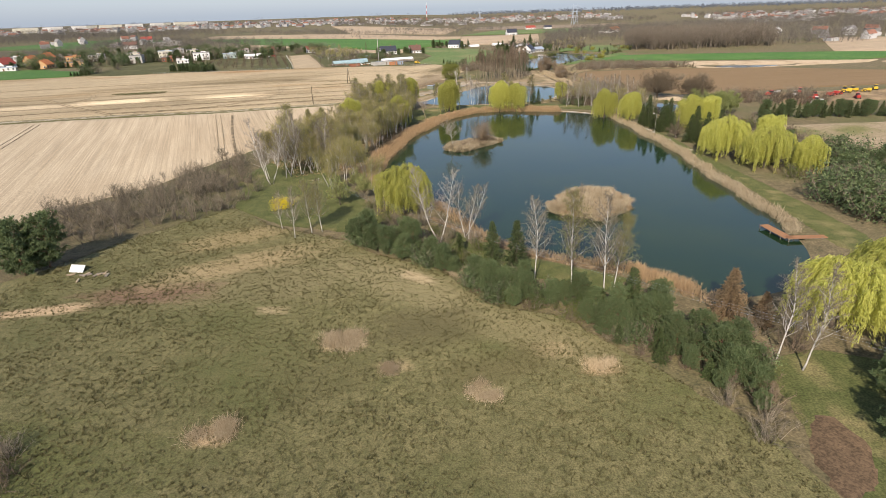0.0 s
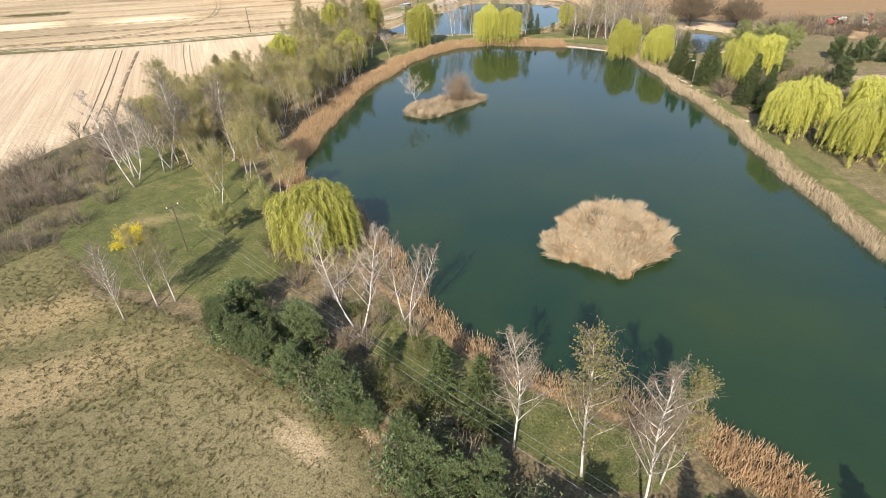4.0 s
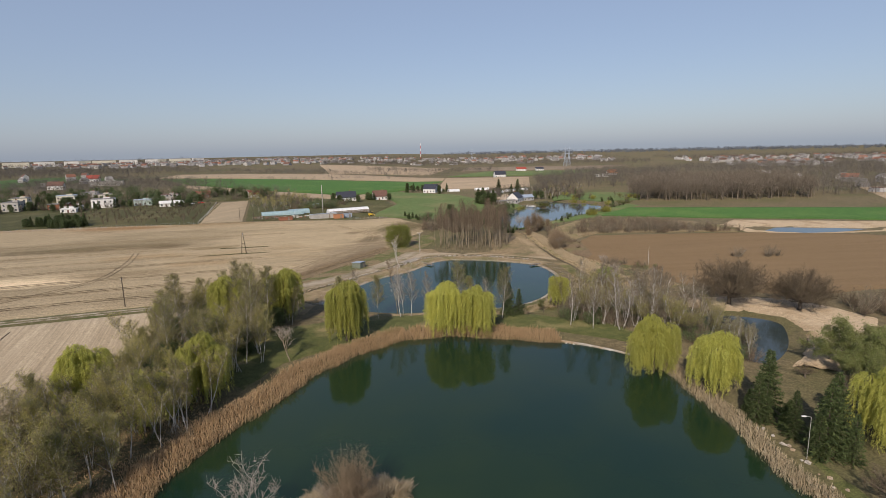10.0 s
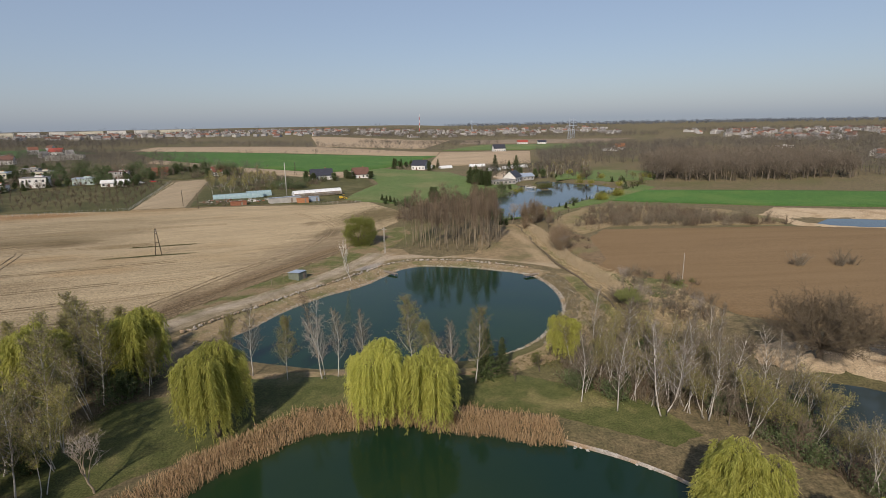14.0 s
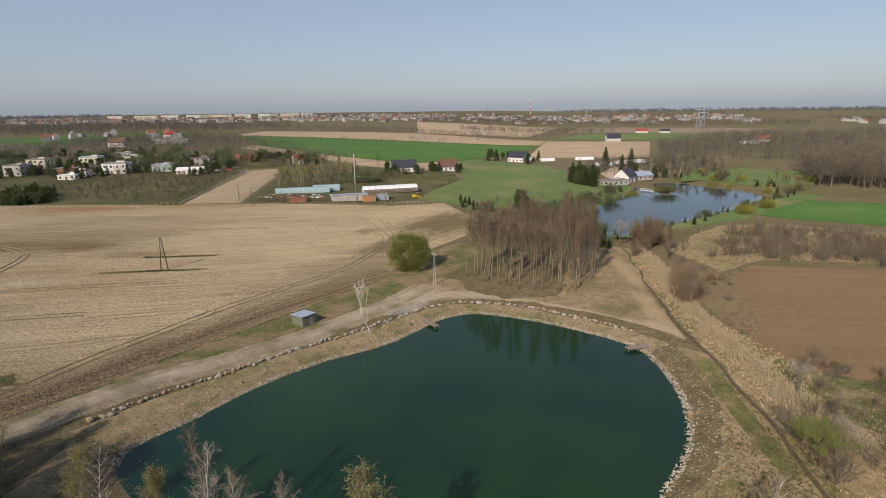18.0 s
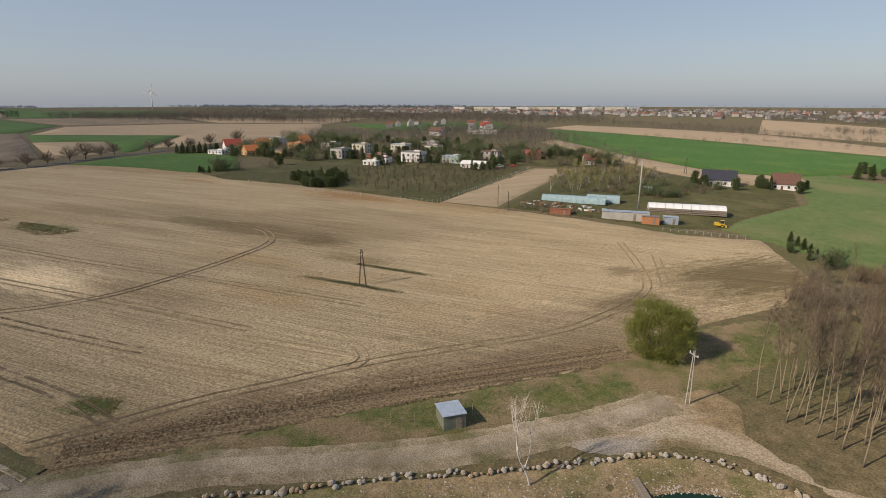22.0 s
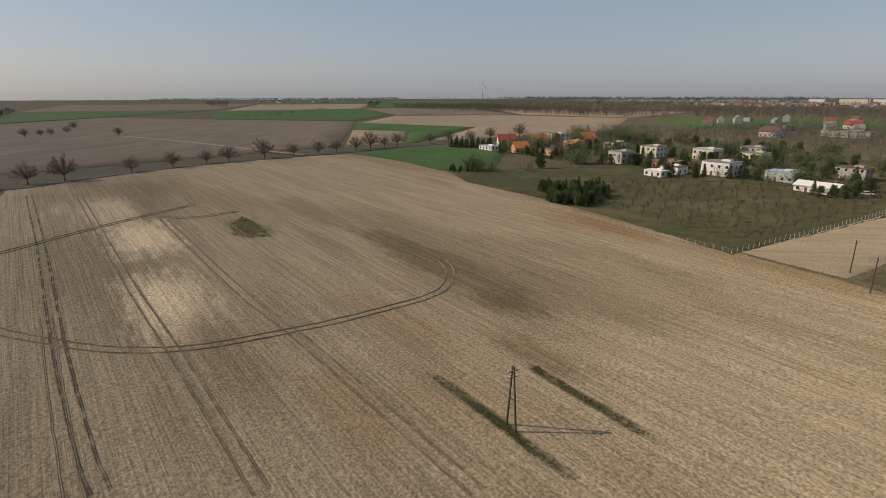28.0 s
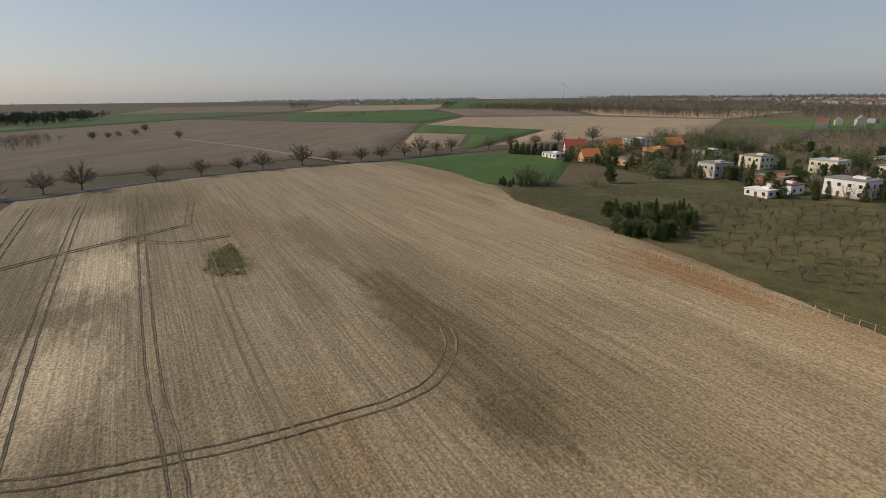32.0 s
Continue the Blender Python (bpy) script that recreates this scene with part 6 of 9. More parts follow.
# ---- houses ----
def house(x, y, w, d, h, way, wall, roof, label, form="gable", rise=3.2, name="house", rows=2, chimney=True, win=None, base=None):
    """A house with walls, roof, windows with frame and pane, a door and a chimney."""
    root = tagged(new(name), label, "house")
    root.matrix_basis = Matrix.Translation((x, y, H(x, y) - 0.1)) @ Matrix.Rotation(radians(way), 4, "Z")
    a, b = w / 2, d / 2
    g = Geo()
    v = [(-a, -b, 0), (a, -b, 0), (a, b, 0), (-a, b, 0), (-a, -b, h), (a, -b, h), (a, b, h), (-a, b, h)]
    f = [(0, 1, 5, 4), (1, 2, 6, 5), (2, 3, 7, 6), (3, 0, 4, 7)]
    if form == "gable":
        v += [(-a, 0, h + rise), (a, 0, h + rise)]
        f = [(0, 1, 5, 4), (1, 2, 6, 9, 5), (2, 3, 7, 6), (3, 0, 4, 8, 7)]
    g.add(v, f + [(3, 2, 1, 0)] + ([(4, 5, 6, 7)] if form != "gable" else []))
    part("wall", g, wall, root)
    e, t = 0.5, 0.18
    if form == "gable":
        k = rise / b
        for sgn in (-1, 1):
            g = Geo()
            lo, hi = (h - e * k), h + rise
            q = [(-a - e, sgn * (b + e), lo), (a + e, sgn * (b + e), lo), (a + e, 0, hi), (-a - e, 0, hi)]
            g.add(q + [(px, py, pz + t) for px, py, pz in q], [(0, 1, 2, 3), (7, 6, 5, 4), (0, 4, 5, 1), (1, 5, 6, 2), (2, 6, 7, 3), (3, 7, 4, 0)])
            part("roof_slope", g, roof, root)
    else:
        g = Geo()
        g.box(0, 0, h + 0.12, w + 0.5, d + 0.5, 0.24)
        part("roof", g, roof, root)
        g = Geo()
        g.box(w * 0.15, d * 0.1, h + 0.6, w * 0.3, d * 0.3, 0.8)
        part("roof_hatch", g, wall, root)
    if chimney:
        g = Geo()
        g.box(w * 0.2, d * 0.12, h + (rise if form == "gable" else 0.6) + 0.2, 0.7, 0.5, 1.8)
        part("chimney", g, M_BRICK, root)
    g, g2 = Geo(), Geo()
    g.box(0, 0, 0, 1.35, 0.1, 1.45)
    g2.box(0, -0.03, 0, 1.15, 0.12, 1.25)
    fr, pn = g.mesh("window", M_FRAME), g2.mesh("pane", M_PANE)
    n1, n2 = max(2, int(w / 3)), max(2, int(d / 3.2))
    spots = [((i + 0.5) / n1 * w - a, -b, 0) for i in range(n1)] + [((i + 0.5) / n1 * w - a, b, math.pi) for i in range(n1)] + [(a, (i + 0.5) / n2 * d - b, math.pi / 2) for i in range(n2)] + [(-a, (i + 0.5) / n2 * d - b, -math.pi / 2) for i in range(n2)]
    for r in range(rows):
        for i, (px, py, turn) in enumerate(spots):
            if r == 0 and i == 1:
                continue
            ob = new("window", fr)
            ob.parent = root
            ob.matrix_basis = Matrix.Translation((px, py, 1.6 + r * 2.9)) @ Matrix.Rotation(turn, 4, "Z")
            pane = new("pane", pn)
            pane.parent = ob
    g = Geo()
    g.box(spots[1][0], -b - 0.03, 1.05, 1.0, 0.1, 2.1)
    part("door", g, M_BROWNROOF, root)
    return root


V = 22
for args in (
    (-358, 458, 12, 10, 4.2, V + 60, M_PLASTER, M_REDROOF, "white house with a steep red tiled roof", "gable", 4.6, "house", 1),
    (-344, 441, 13, 6, 2.8, V, M_PLASTER, M_STEEL, "low white garage block with a flat roof", "flat", 0, "garage", 1, False),
    (-323, 455, 9, 8, 3.6, V + 70, M_OCHRE, M_ORANGE, "small ochre house with an orange tiled roof", "gable", 3.4, "house", 1),
    (-350, 478, 10, 9, 4.2, V + 70, M_OCHRE, M_ORANGE, "ochre house with a tall orange gable roof", "gable", 4.4, "house", 1),
    (-387, 508, 16, 9, 5.6, V, M_PLASTER, M_TAR, "long white flat-roofed house behind the gables", "flat"),
    (-308, 470, 14, 8, 3.4, V, M_OCHRE, M_TAR, "low ochre workshop with a flat roof", "flat", 0, "workshop", 1, False),
    (-322, 491, 10, 9, 6.6, V, M_OCHRE, M_ORANGE, "two-storey ochre house with a flat orange roof", "flat"),
    (-366, 522, 10, 9, 4.0, V + 70, M_BRICK, M_ORANGE, "brick house under an orange tiled roof", "gable", 4.0, "house", 1),
    (-318, 518, 13, 9, 5.6, V + 5, M_PLASTER, M_DARKROOF, "white modern house with a dark roof terrace", "flat"),
    (-268, 493, 10, 10, 6.4, V - 8, M_GREYWALL, M_TAR, "grey two-storey cube house with plain windows", "flat"),
    (-288, 525, 11, 10, 6.2, V, M_CREAM, M_TAR, "cream cube house with a tarred roof", "flat"),
    (-246, 506, 12, 9, 3.8, V, M_BRICK, M_TAR, "low brick house with a flat roof", "flat", 0, "house", 1),
    (-226, 487, 9, 7, 2.8, V, M_PLASTER, M_PLASTER, "low white outbuilding with a pale roof", "flat", 0, "outbuilding", 1, False),
    (-231, 499, 10, 8, 3.6, V, M_PLASTER, M_BROWNROOF, "white bungalow with a flat brown roof", "flat", 0, "house", 1),
    (-222, 518, 14, 10, 6.4, V, M_PLASTER, M_TAR, "bright white two-storey cube house", "flat"),
    (-268, 546, 12, 10, 6.2, V, M_CREAM, M_STEEL, "pale yellow cube house with a grey roof", "flat"),
    (-248, 560, 11, 10, 6.0, V, M_CREAM, M_TAR, "cream two-storey house among gardens", "flat"),
    (-272, 580, 12, 9, 5.8, V, M_GREYWALL, M_TAR, "grey cube house in the second row", "flat"),
    (-202, 534, 12, 9, 4.4, V, surface("mint_render", (0.38, 0.47, 0.45), (0.48, 0.57, 0.54), 0.6, bump_by=0.05, local=True), M_STEEL, "pale mint house with a flat grey roof", "flat", 0, "house", 1),
    (-178, 528, 15, 9, 2.8, V, M_PLASTER, M_PLASTER, "low white barn with a shallow pale roof", "gable", 1.4, "barn", 1, False),
    (-199, 568, 12, 9, 5.4, V, M_GREYWALL, M_BROWNROOF, "grey house with a brown flat roof", "flat"),
    (-184, 596, 11, 8, 3.2, V, M_BRICK, M_FADEDRED, "small house with faded red gable roof", "gable", 2.6, "house", 1),
    (-141, 602, 12, 10, 3.4, V + 20, M_PLASTER, M_FADEDRED, "white house with a dark red hipped roof among trees", "gable", 3.2, "house", 1),
    (-58, 588, 16, 10, 3.4, 18, M_PLASTER, M_DARKROOF, "white house with a large dark blue tiled roof", "gable", 4.4, "house", 1),
    (-31, 604, 12, 10, 3.4, 18, M_PLASTER, M_BROWNROOF, "white house with a steep dark brown roof", "gable", 4.6, "house", 1),
    (13, 676, 13, 11, 4.2, -20, M_PLASTER, M_DARKROOF, "white gabled house with a dark roof among pines", "gable", 4.2, "house", 1),
    (84, 566, 11, 9, 4.0, 60, M_PLASTER, M_DARKROOF, "white farmhouse with a dark roof beside a pond", "gable", 3.8, "house", 1),
    (76, 553, 16, 7, 2.8, 25, M_GREYWALL, M_TAR, "grey farm outbuilding with a flat roof", "flat", 0, "outbuilding", 1, False),
    (92, 576, 16, 8, 3.0, 25, M_GREYWALL, M_STEEL, "grey farm barn with a metal roof", "gable", 1.8, "barn", 1, False),
    (104, 556, 9, 6, 2.6, 10, M_WOODGREY, M_DARKROOF, "dark timber boathouse by the pond", "gable", 1.8, "boathouse", 1, False),
    (109, 925, 16, 12, 4.5, 10, M_PLASTER, M_DARKROOF, "white house with a dark roof in open fields", "gable", 5.0, "house", 1),
    (171, 1135, 18, 10, 3.4, 0, M_PLASTER, M_REDROOF, "long low house with a red roof in the fields", "gable", 3.4, "house", 1),
    (204, 1130, 14, 10, 3.4, 0, M_PLASTER, M_DARKROOF, "low white house with a dark roof in the fields", "gable", 3.0, "house", 1),
    (250, 890, 18, 8, 3.4, 5, M_PLASTER, M_TAR, "long white flat-roofed building among trees", "flat", 0, "house", 1),
    (272, 920, 14, 10, 4.0, 5, M_PLASTER, M_ORANGE, "white house with an orange roof among trees", "gable", 3.6, "house", 1),
    (422, 735, 14, 11, 4.2, 30, M_PLASTER, M_PLASTER, "pale gabled house at the edge of a wood", "gable", 3.4, "house", 1),
    (470, 880, 20, 10, 4.0, 10, M_PLASTER, M_TAR, "long white house beyond the wood", "flat", 0, "house", 1),
    (-379, 690, 14, 10, 4.4, V, M_PLASTER, M_BROWNROOF, "white house with a brown roof beyond fields", "gable", 3.6, "house", 1),
    (-360, 744, 34, 10, 5.0, V, M_GREYWALL, M_TAR, "long grey flat-roofed building beyond gardens", "flat", 0, "warehouse", 1, False),
    (-430, 830, 14, 11, 4.4, V, M_PLASTER, M_REDROOF, "white house with a red roof at the town edge", "gable", 4.0, "house", 1)):
    house(*args)


# ---- nursery yard ----
def tunnel(x, y, length, width, h, way, label, material, name="greenhouse", ribs=9):
    root = tagged(new(name), label, "greenhouse")
    root.matrix_basis = Matrix.Translation((x, y, H(x, y) - 0.05)) @ Matrix.Rotation(radians(way), 4, "Z")
    a = np.linspace(0, math.pi, 13)
    n = ribs
    for i in range(n):
        u0, u1 = -length / 2 + length * i / n, -length / 2 + length * (i + 0.97) / n
        g = Geo()
        pts = [(u, -math.cos(t) * width / 2, math.sin(t) ** 0.75 * h) for u in (u0, u1) for t in a]
        g.add(pts, [(k, k + 1, 13 + k + 1, 13 + k) for k in range(12)])
        part("cover", g, material, root, smooth=True)
        g = Geo()
        g.tube([(u0, -math.cos(t) * (width / 2 + 0.03), math.sin(t) ** 0.75 * (h + 0.04)) for t in a], 0.04, 4)
        part("rib", g, M_STEEL, root)
    for sgn in (-1, 1):
        g = Geo()
        pts = [(sgn * length / 2 * 0.995, -math.cos(t) * width / 2, math.sin(t) ** 0.75 * h) for t in a]
        g.add(pts, [tuple(range(13)) if sgn < 0 else tuple(range(12, -1, -1))])
        part("end_wall", g, material, root)
    return root


tunnel(-83, 487, 27, 6.5, 2.8, 25, "long low greenhouse with a teal translucent cover", M_TEALGLASS)
tunnel(-75, 498, 14, 6.5, 3.0, 25, "shorter teal greenhouse behind the long one", M_TEALGLASS)
TUN = tunnel(-42, 505, 29, 7.5, 3.6, 28, "long white film tunnel over timber racks", M_FILM)
for k in range(3):
    for i in range(9):
        g = Geo()
        g.box(-13 + i * 3.2, -4.4 - 0.2 * k, 0.5 + k * 0.75, 3.1, 0.9, 0.5)
        part("timber_rack", g, M_WOODGREY, TUN)
shed(-53, 475, 17, 6, 3.2, 28, "long low workshop with a grey sheet roof", M_GREYWALL, M_STEEL, "workshop")
shed(-43.5, 476, 6, 5, 3.0, 28, "small orange brick annex with a flat roof", surface("orange_brick", (0.40, 0.17, 0.08), (0.52, 0.25, 0.13), 1.6, bump_by=0.2, local=True), M_TAR, "brick_shed")
shed(-38.5, 482, 5, 5, 2.8, 28, "grey metal shed with a pale sheet roof", M_STEEL, M_STEEL, "metal_shed")
shed(-74, 463, 8, 3.5, 2.2, 28, "rusty red shed amid scrap", M_BRICK, M_BRICK, "scrap_shed")
shed(-72, 535, 4, 4, 3.0, 28, "small grey boiler hut beside a mast", M_STEEL, M_STEEL, "boiler_hut")
g = Geo()
g.tube([(0, 0, 0), (0.02, 0, 10), (0.03, 0.02, 20)], [0.3, 0.26, 0.22], 12)
mast = solo("chimney_mast", g, M_GREYWALL, "tall slim grey chimney stack in the nursery yard", "chimney", smooth=True)
mast.location = (-57.5, 495, H(-57.5, 495))


def machine(x, y, way, paint, label, name="farm_machine", s=1.0, cab=True):
    root = tagged(new(name), label, "machine")
    root.matrix_basis = Matrix.Translation((x, y, H(x, y) + 0.1)) @ Matrix.Rotation(radians(way), 4, "Z") @ Matrix.Scale(s, 4)
    g = Geo()
    g.box(0, 0, 1.5, 4.6, 2.1, 1.1)
    g.box(-1.2, 0, 2.2, 2.0, 1.8, 0.5)
    part("body", g, paint, root)
    if cab:
        g = Geo()
        g.box(1.2, 0, 2.7, 1.5, 1.7, 1.4)
        part("cab", g, M_PANE, root)
        g = Geo()
        g.box(1.2, 0, 3.46, 1.7, 1.9, 0.14)
        part("cab_roof", g, paint, root)
    for wx, r in ((-1.5, 0.6), (1.4, 0.85)):
        for sgn in (-1, 1):
            g = Geo()
            g.tube([(wx, sgn * 1.0, r), (wx, sgn * 1.4, r)], r, 14)
            wheel = part("wheel", g, M_RUBBER, root)
            g = Geo()
            g.tube([(wx, sgn * 1.38, r), (wx, sgn * 1.44, r)], r * 0.5, 10)
            part("rim", g, paint, wheel)
    g = Geo()
    g.box(3.0, 0, 0.7, 0.9, 3.0, 0.7)
    part("front_tool", g, paint, root)
    return root


machine(-24, 490, 20, M_YELLOWPAINT, "small yellow tractor parked on grass", "tractor", 0.75)
rng = np.random.default_rng(77)
for i, (x, y) in enumerate(((166, 276), (170, 268), (178, 277), (173, 258), (176, 262), (169, 248), (192, 270), (200, 275), (206, 278), (211, 276), (218, 280), (193, 257), (186, 266), (224, 275), (160, 272))):
    m, t = ((M_PLASTER, "white"), (M_REDPAINT, "red"), (M_REDPAINT, "red"), (M_YELLOWPAINT, "yellow"), (M_PLASTER, "white"))[(0, 4, 1, 1, 2, 0, 1, 3, 3, 3, 3, 1, 2, 0, 1)[i]]
    machine(x, y, rng.uniform(0, 180), m, "%s farm machine parked in an earthen yard" % t, "farm_machine", 0.7 + 0.2 * rng.random(), i % 3 != 0)
sheet("machine_yard", [(152, 250), (165, 242), (195, 248), (228, 268), (232, 284), (200, 284), (160, 282)], M_LITTER, "bare earthen yard with parked farm machines", 0.1, 5.0, 0.5, "yard")
for i, (x, y) in enumerate(((20, 688), (36, 682), (66, 694), (92, 668), (78, 652), (104, 676))):
    tunnel(x, y, 9 + 3 * (i % 3), 5, 2.4, 15 + 10 * (i % 2), "white film tunnel of a market garden", M_FILM, "film_tunnel", 4)


# ---- orchard, fences, village green ----
ORCHARD_TREE = bare_tree(73, 3.8, "orchard_tree", "small pruned leafless fruit tree in an orchard", M_OAKTWIG, None, 0.1, 0.6, 4, 0.3, levels=2, wide=1.1, fine_n=6, thick=0.04)
ux, uy = Vector((-0.925, 0.38)).to_tuple(), (0.3, 0.954)
k = 0
ORCH = np.array([(-124, 446), (-148, 540), (-166, 540), (-205, 495), (-214, 470), (-205, 450), (-180, 448), (-172, 426)], float)
for i in range(16):
    for j in range(18):
        x, y = -116 + ux[0] * i * 6.6 + uy[0] * 0 - 0.32 * j * 6.0, 440 + ux[1] * 0 + j * 6.0 - 0.38 * i * 6.6 * 1.0
        x, y = x + 1.2 * math.sin(i * 7 + j * 3), y + 1.2 * math.cos(i * 5 + j * 11)
        if sdf(ORCH, np.array([x]), np.array([y]))[0] < 0:
            plant_at(ORCHARD_TREE, x, y, 0.95 + 0.4 * ((i * 7 + j * 5) % 10) / 10)


def fence(name, line, gap, h, label, rails=2):
    root = tagged(new(name), label, "fence")
    p = np.asarray(line, float)
    s = np.concatenate([[0], np.cumsum(np.linalg.norm(np.diff(p, axis=0), axis=1))])
    g = Geo()
    g.tube([(0, 0, -0.3), (0, 0, h)], [0.07, 0.06], 6)
    me = g.mesh("post", M_CONCRETE)
    pts = []
    for t in np.arange(0, s[-1], gap):
        x, y = float(np.interp(t, s, p[:, 0])), float(np.interp(t, s, p[:, 1]))
        pts.append((x, y, H(x, y) + 0.15))
        ob = new("post", me)
        ob.parent = root
        ob.matrix_basis = Matrix.Translation(pts[-1]) @ Matrix.Rotation(0.06 * math.sin(t), 4, "X")
    for r in range(rails):
        g = Geo()
        g.tube(np.array(pts) + (0, 0, h * (0.45 + 0.45 * r)), 0.012, 3, False)
        part("wire", g, M_STEEL, root)
    return root


fence("fence", [(-118, 438.5), (-140, 427), (-166, 416), (-190, 406), (-212, 400)], 2.4, 1.5, "line of pale concrete posts with wire along a ploughed field")
fence("fence", [(-119, 441), (-130, 478), (-142, 515), (-154, 552)], 2.4, 1.5, "line of pale posts between orchard and tilled strip")
fence("fence", [(-36, 470), (-24, 474), (-12, 480)], 2.6, 1.2, "low wooden post fence by the nursery")
fence("fence", [(58, 428), (68, 425), (82, 440), (111, 473), (146, 522)], 2.6, 1.2, "post fence along the far pond")
CONIFERS = inside([(-205, 420), (-184, 416), (-174, 424), (-184, 442), (-202, 448)], 52, 14, 1.9)
for i, (x, y) in enumerate(CONIFERS):
    plant_at((PINE[1], SPRUCE[0], SPRUCE[2])[i % 3], x, y, (0.86, 0.62, 0.95)[i % 3])
for i in range(14):
    plant_at(SPRUCE[i % 2], -366 + i * 1.1 + 2 * (i % 2), 421 + i * 1.6, 0.72 + 0.08 * (i % 3))
for i, (x, y) in enumerate(inside([(-268, 396), (-256, 396), (-252, 404), (-264, 406)], 9, 15, 2.0)):
    plant_at(SPRUCE[2], x, y, 0.75)
VILLAGE = np.array([(-262, 400), (-262, 470), (-330, 445), (-395, 480), (-420, 560), (-300, 620), (-180, 640), (-120, 600), (-160, 560), (-205, 505), (-255, 480), (-240, 430)], float)
for i, (x, y) in enumerate(inside(VILLAGE, 300, 16, 3.8)):
    plant_at((DOME, BARE[0], GREENSHRUB[1], PINE[0], SHRUB[1], BARE[1], SHRUB[0], SPRUCE[2])[i % 8], x, y, (0.85, 0.85, 2.0, 0.85, 2.1, 0.8, 1.9, 1.15)[i % 8] * (0.85 + 0.3 * random.Random(i).random()))
for i, (x, y) in enumerate(inside([(-138, 574), (-120, 530), (-104, 496), (-92, 500), (-84, 530), (-70, 560), (-96, 600), (-130, 612)], 90, 17, 2.8)):
    plant_at((WOODBIRCH[0], OLIVE[1], BARE[1], SHRUB[1], WOODBIRCH[2], BARE[0])[i % 6], x, y, (0.7, 0.6, 0.7, 1.5, 0.65, 0.7)[i % 6])
for i, (x, y) in enumerate(inside([(-90, 512), (-64, 516), (-50, 545), (-52, 580), (-72, 572)], 44, 24, 3.2)):
    plant_at((GREENSHRUB[1], SHRUB[0], GREENSHRUB[0], SHRUB[2])[i % 4], x, y, (1.0, 1.1, 0.8, 1.2)[i % 4])
sheet("nursery_ground", [(-96, 454), (-62, 466), (-34, 474), (-22, 488), (-22, 512), (-14, 560), (-28, 606), (-60, 596), (-100, 602), (-134, 571), (-118, 520)], M_ORCHARD, "rough green ground of a nursery and gardens", 0.16, 6.0, 0.4, "grass")
for i, (x, y) in enumerate(inside([(-98, 460), (-84, 458), (-62, 466), (-66, 470), (-92, 474)], 22, 18, 1.6)):
    plant_at(SHRUB[i % 3], x, y, 0.7)
rng = np.random.default_rng(21)
for i in range(60):
    g = Geo()
    g.box(0, 0, 0.25, rng.uniform(0.5, 2.4), rng.uniform(0.3, 0.9), rng.uniform(0.2, 0.7), rng.uniform(0, 3))
    x, y = rng.uniform(-96, -62), 0
    y = 476 + (x + 80) * 0.32 + rng.uniform(-5, 4)
    solo("scrap_piece", g, (M_CONCRETE, M_WOODGREY, M_BRICK, M_PLASTER)[i % 4], "piece of discarded building scrap lying on the ground", "scrap", "scrap beside the greenhouse").location = (x, y, H(x, y) + 0.1)
for x, y in ((-46, 577), (-68, 580), (-22, 594), (-40, 594), (-48, 600), (0, 680), (4, 688), (22, 690), (-6, 676), (24, 668), (30, 676)):
    plant_at((PINE[0], SHRUB[1], SPRUCE[2])[int(x + 100) % 3], x, y, 0.8)

# hedge and far pond surroundings
for i, (x, y) in enumerate(inside([(26, 462), (40, 452), (60, 430), (64, 440), (52, 462), (30, 474)], 34, 25, 2.0)):
    plant_at((SHRUB[1], SHRUB[2], BARE[0], GREENSHRUB[1])[i % 4], x, y, (1.5, 1.8, 0.6, 1.2)[i % 4])
plant_at(PINE[2], 29, 470, 1.0)
for i in range(16):
    t = i / 15
    plant_at((SPRUCE[2], GREENSHRUB[0])[i % 3 == 1], 66 + t * 78 + (i * 3 % 5) * 0.9, 424 + t * 90 + (i * 5 % 4) * 1.1, 0.25 + 0.11 * (i * 7 % 5))
for i, (x, y) in enumerate(((58, 424), (62, 426), (54, 428), (66, 432), (52, 440), (73, 405), (78, 398), (70, 415))):
    plant_at((SPRUCE[2], BARE[0])[i > 4], x, y, 0.7)
for x, y, s in ((60, 582, 1.0), (64, 576, 0.9), (56, 578, 0.8), (58, 588, 0.9), (68, 584, 0.8), (62, 570, 0.7), (94, 600, 0.9), (110, 590, 0.8)):
    plant_at(PINE[0], x, y, s)
for i, (x, y) in enumerate(inside([(148, 556), (150, 520), (166, 530), (190, 570), (170, 600), (120, 620), (110, 580), (125, 572)], 36, 19, 4.0)):
    plant_at((BARE[0], OLIVE[1], YELLOWBUSH, SPRUCE[2], BARE[0], OLIVE[0])[i % 6], x, y, (0.9, 0.7, 1.0, 0.8, 1.1, 0.5)[i % 6])
for x, y in ((99, 530), (103, 530), (101, 531)):
    plant_at(GREENSHRUB[0], x, y, 1.0)

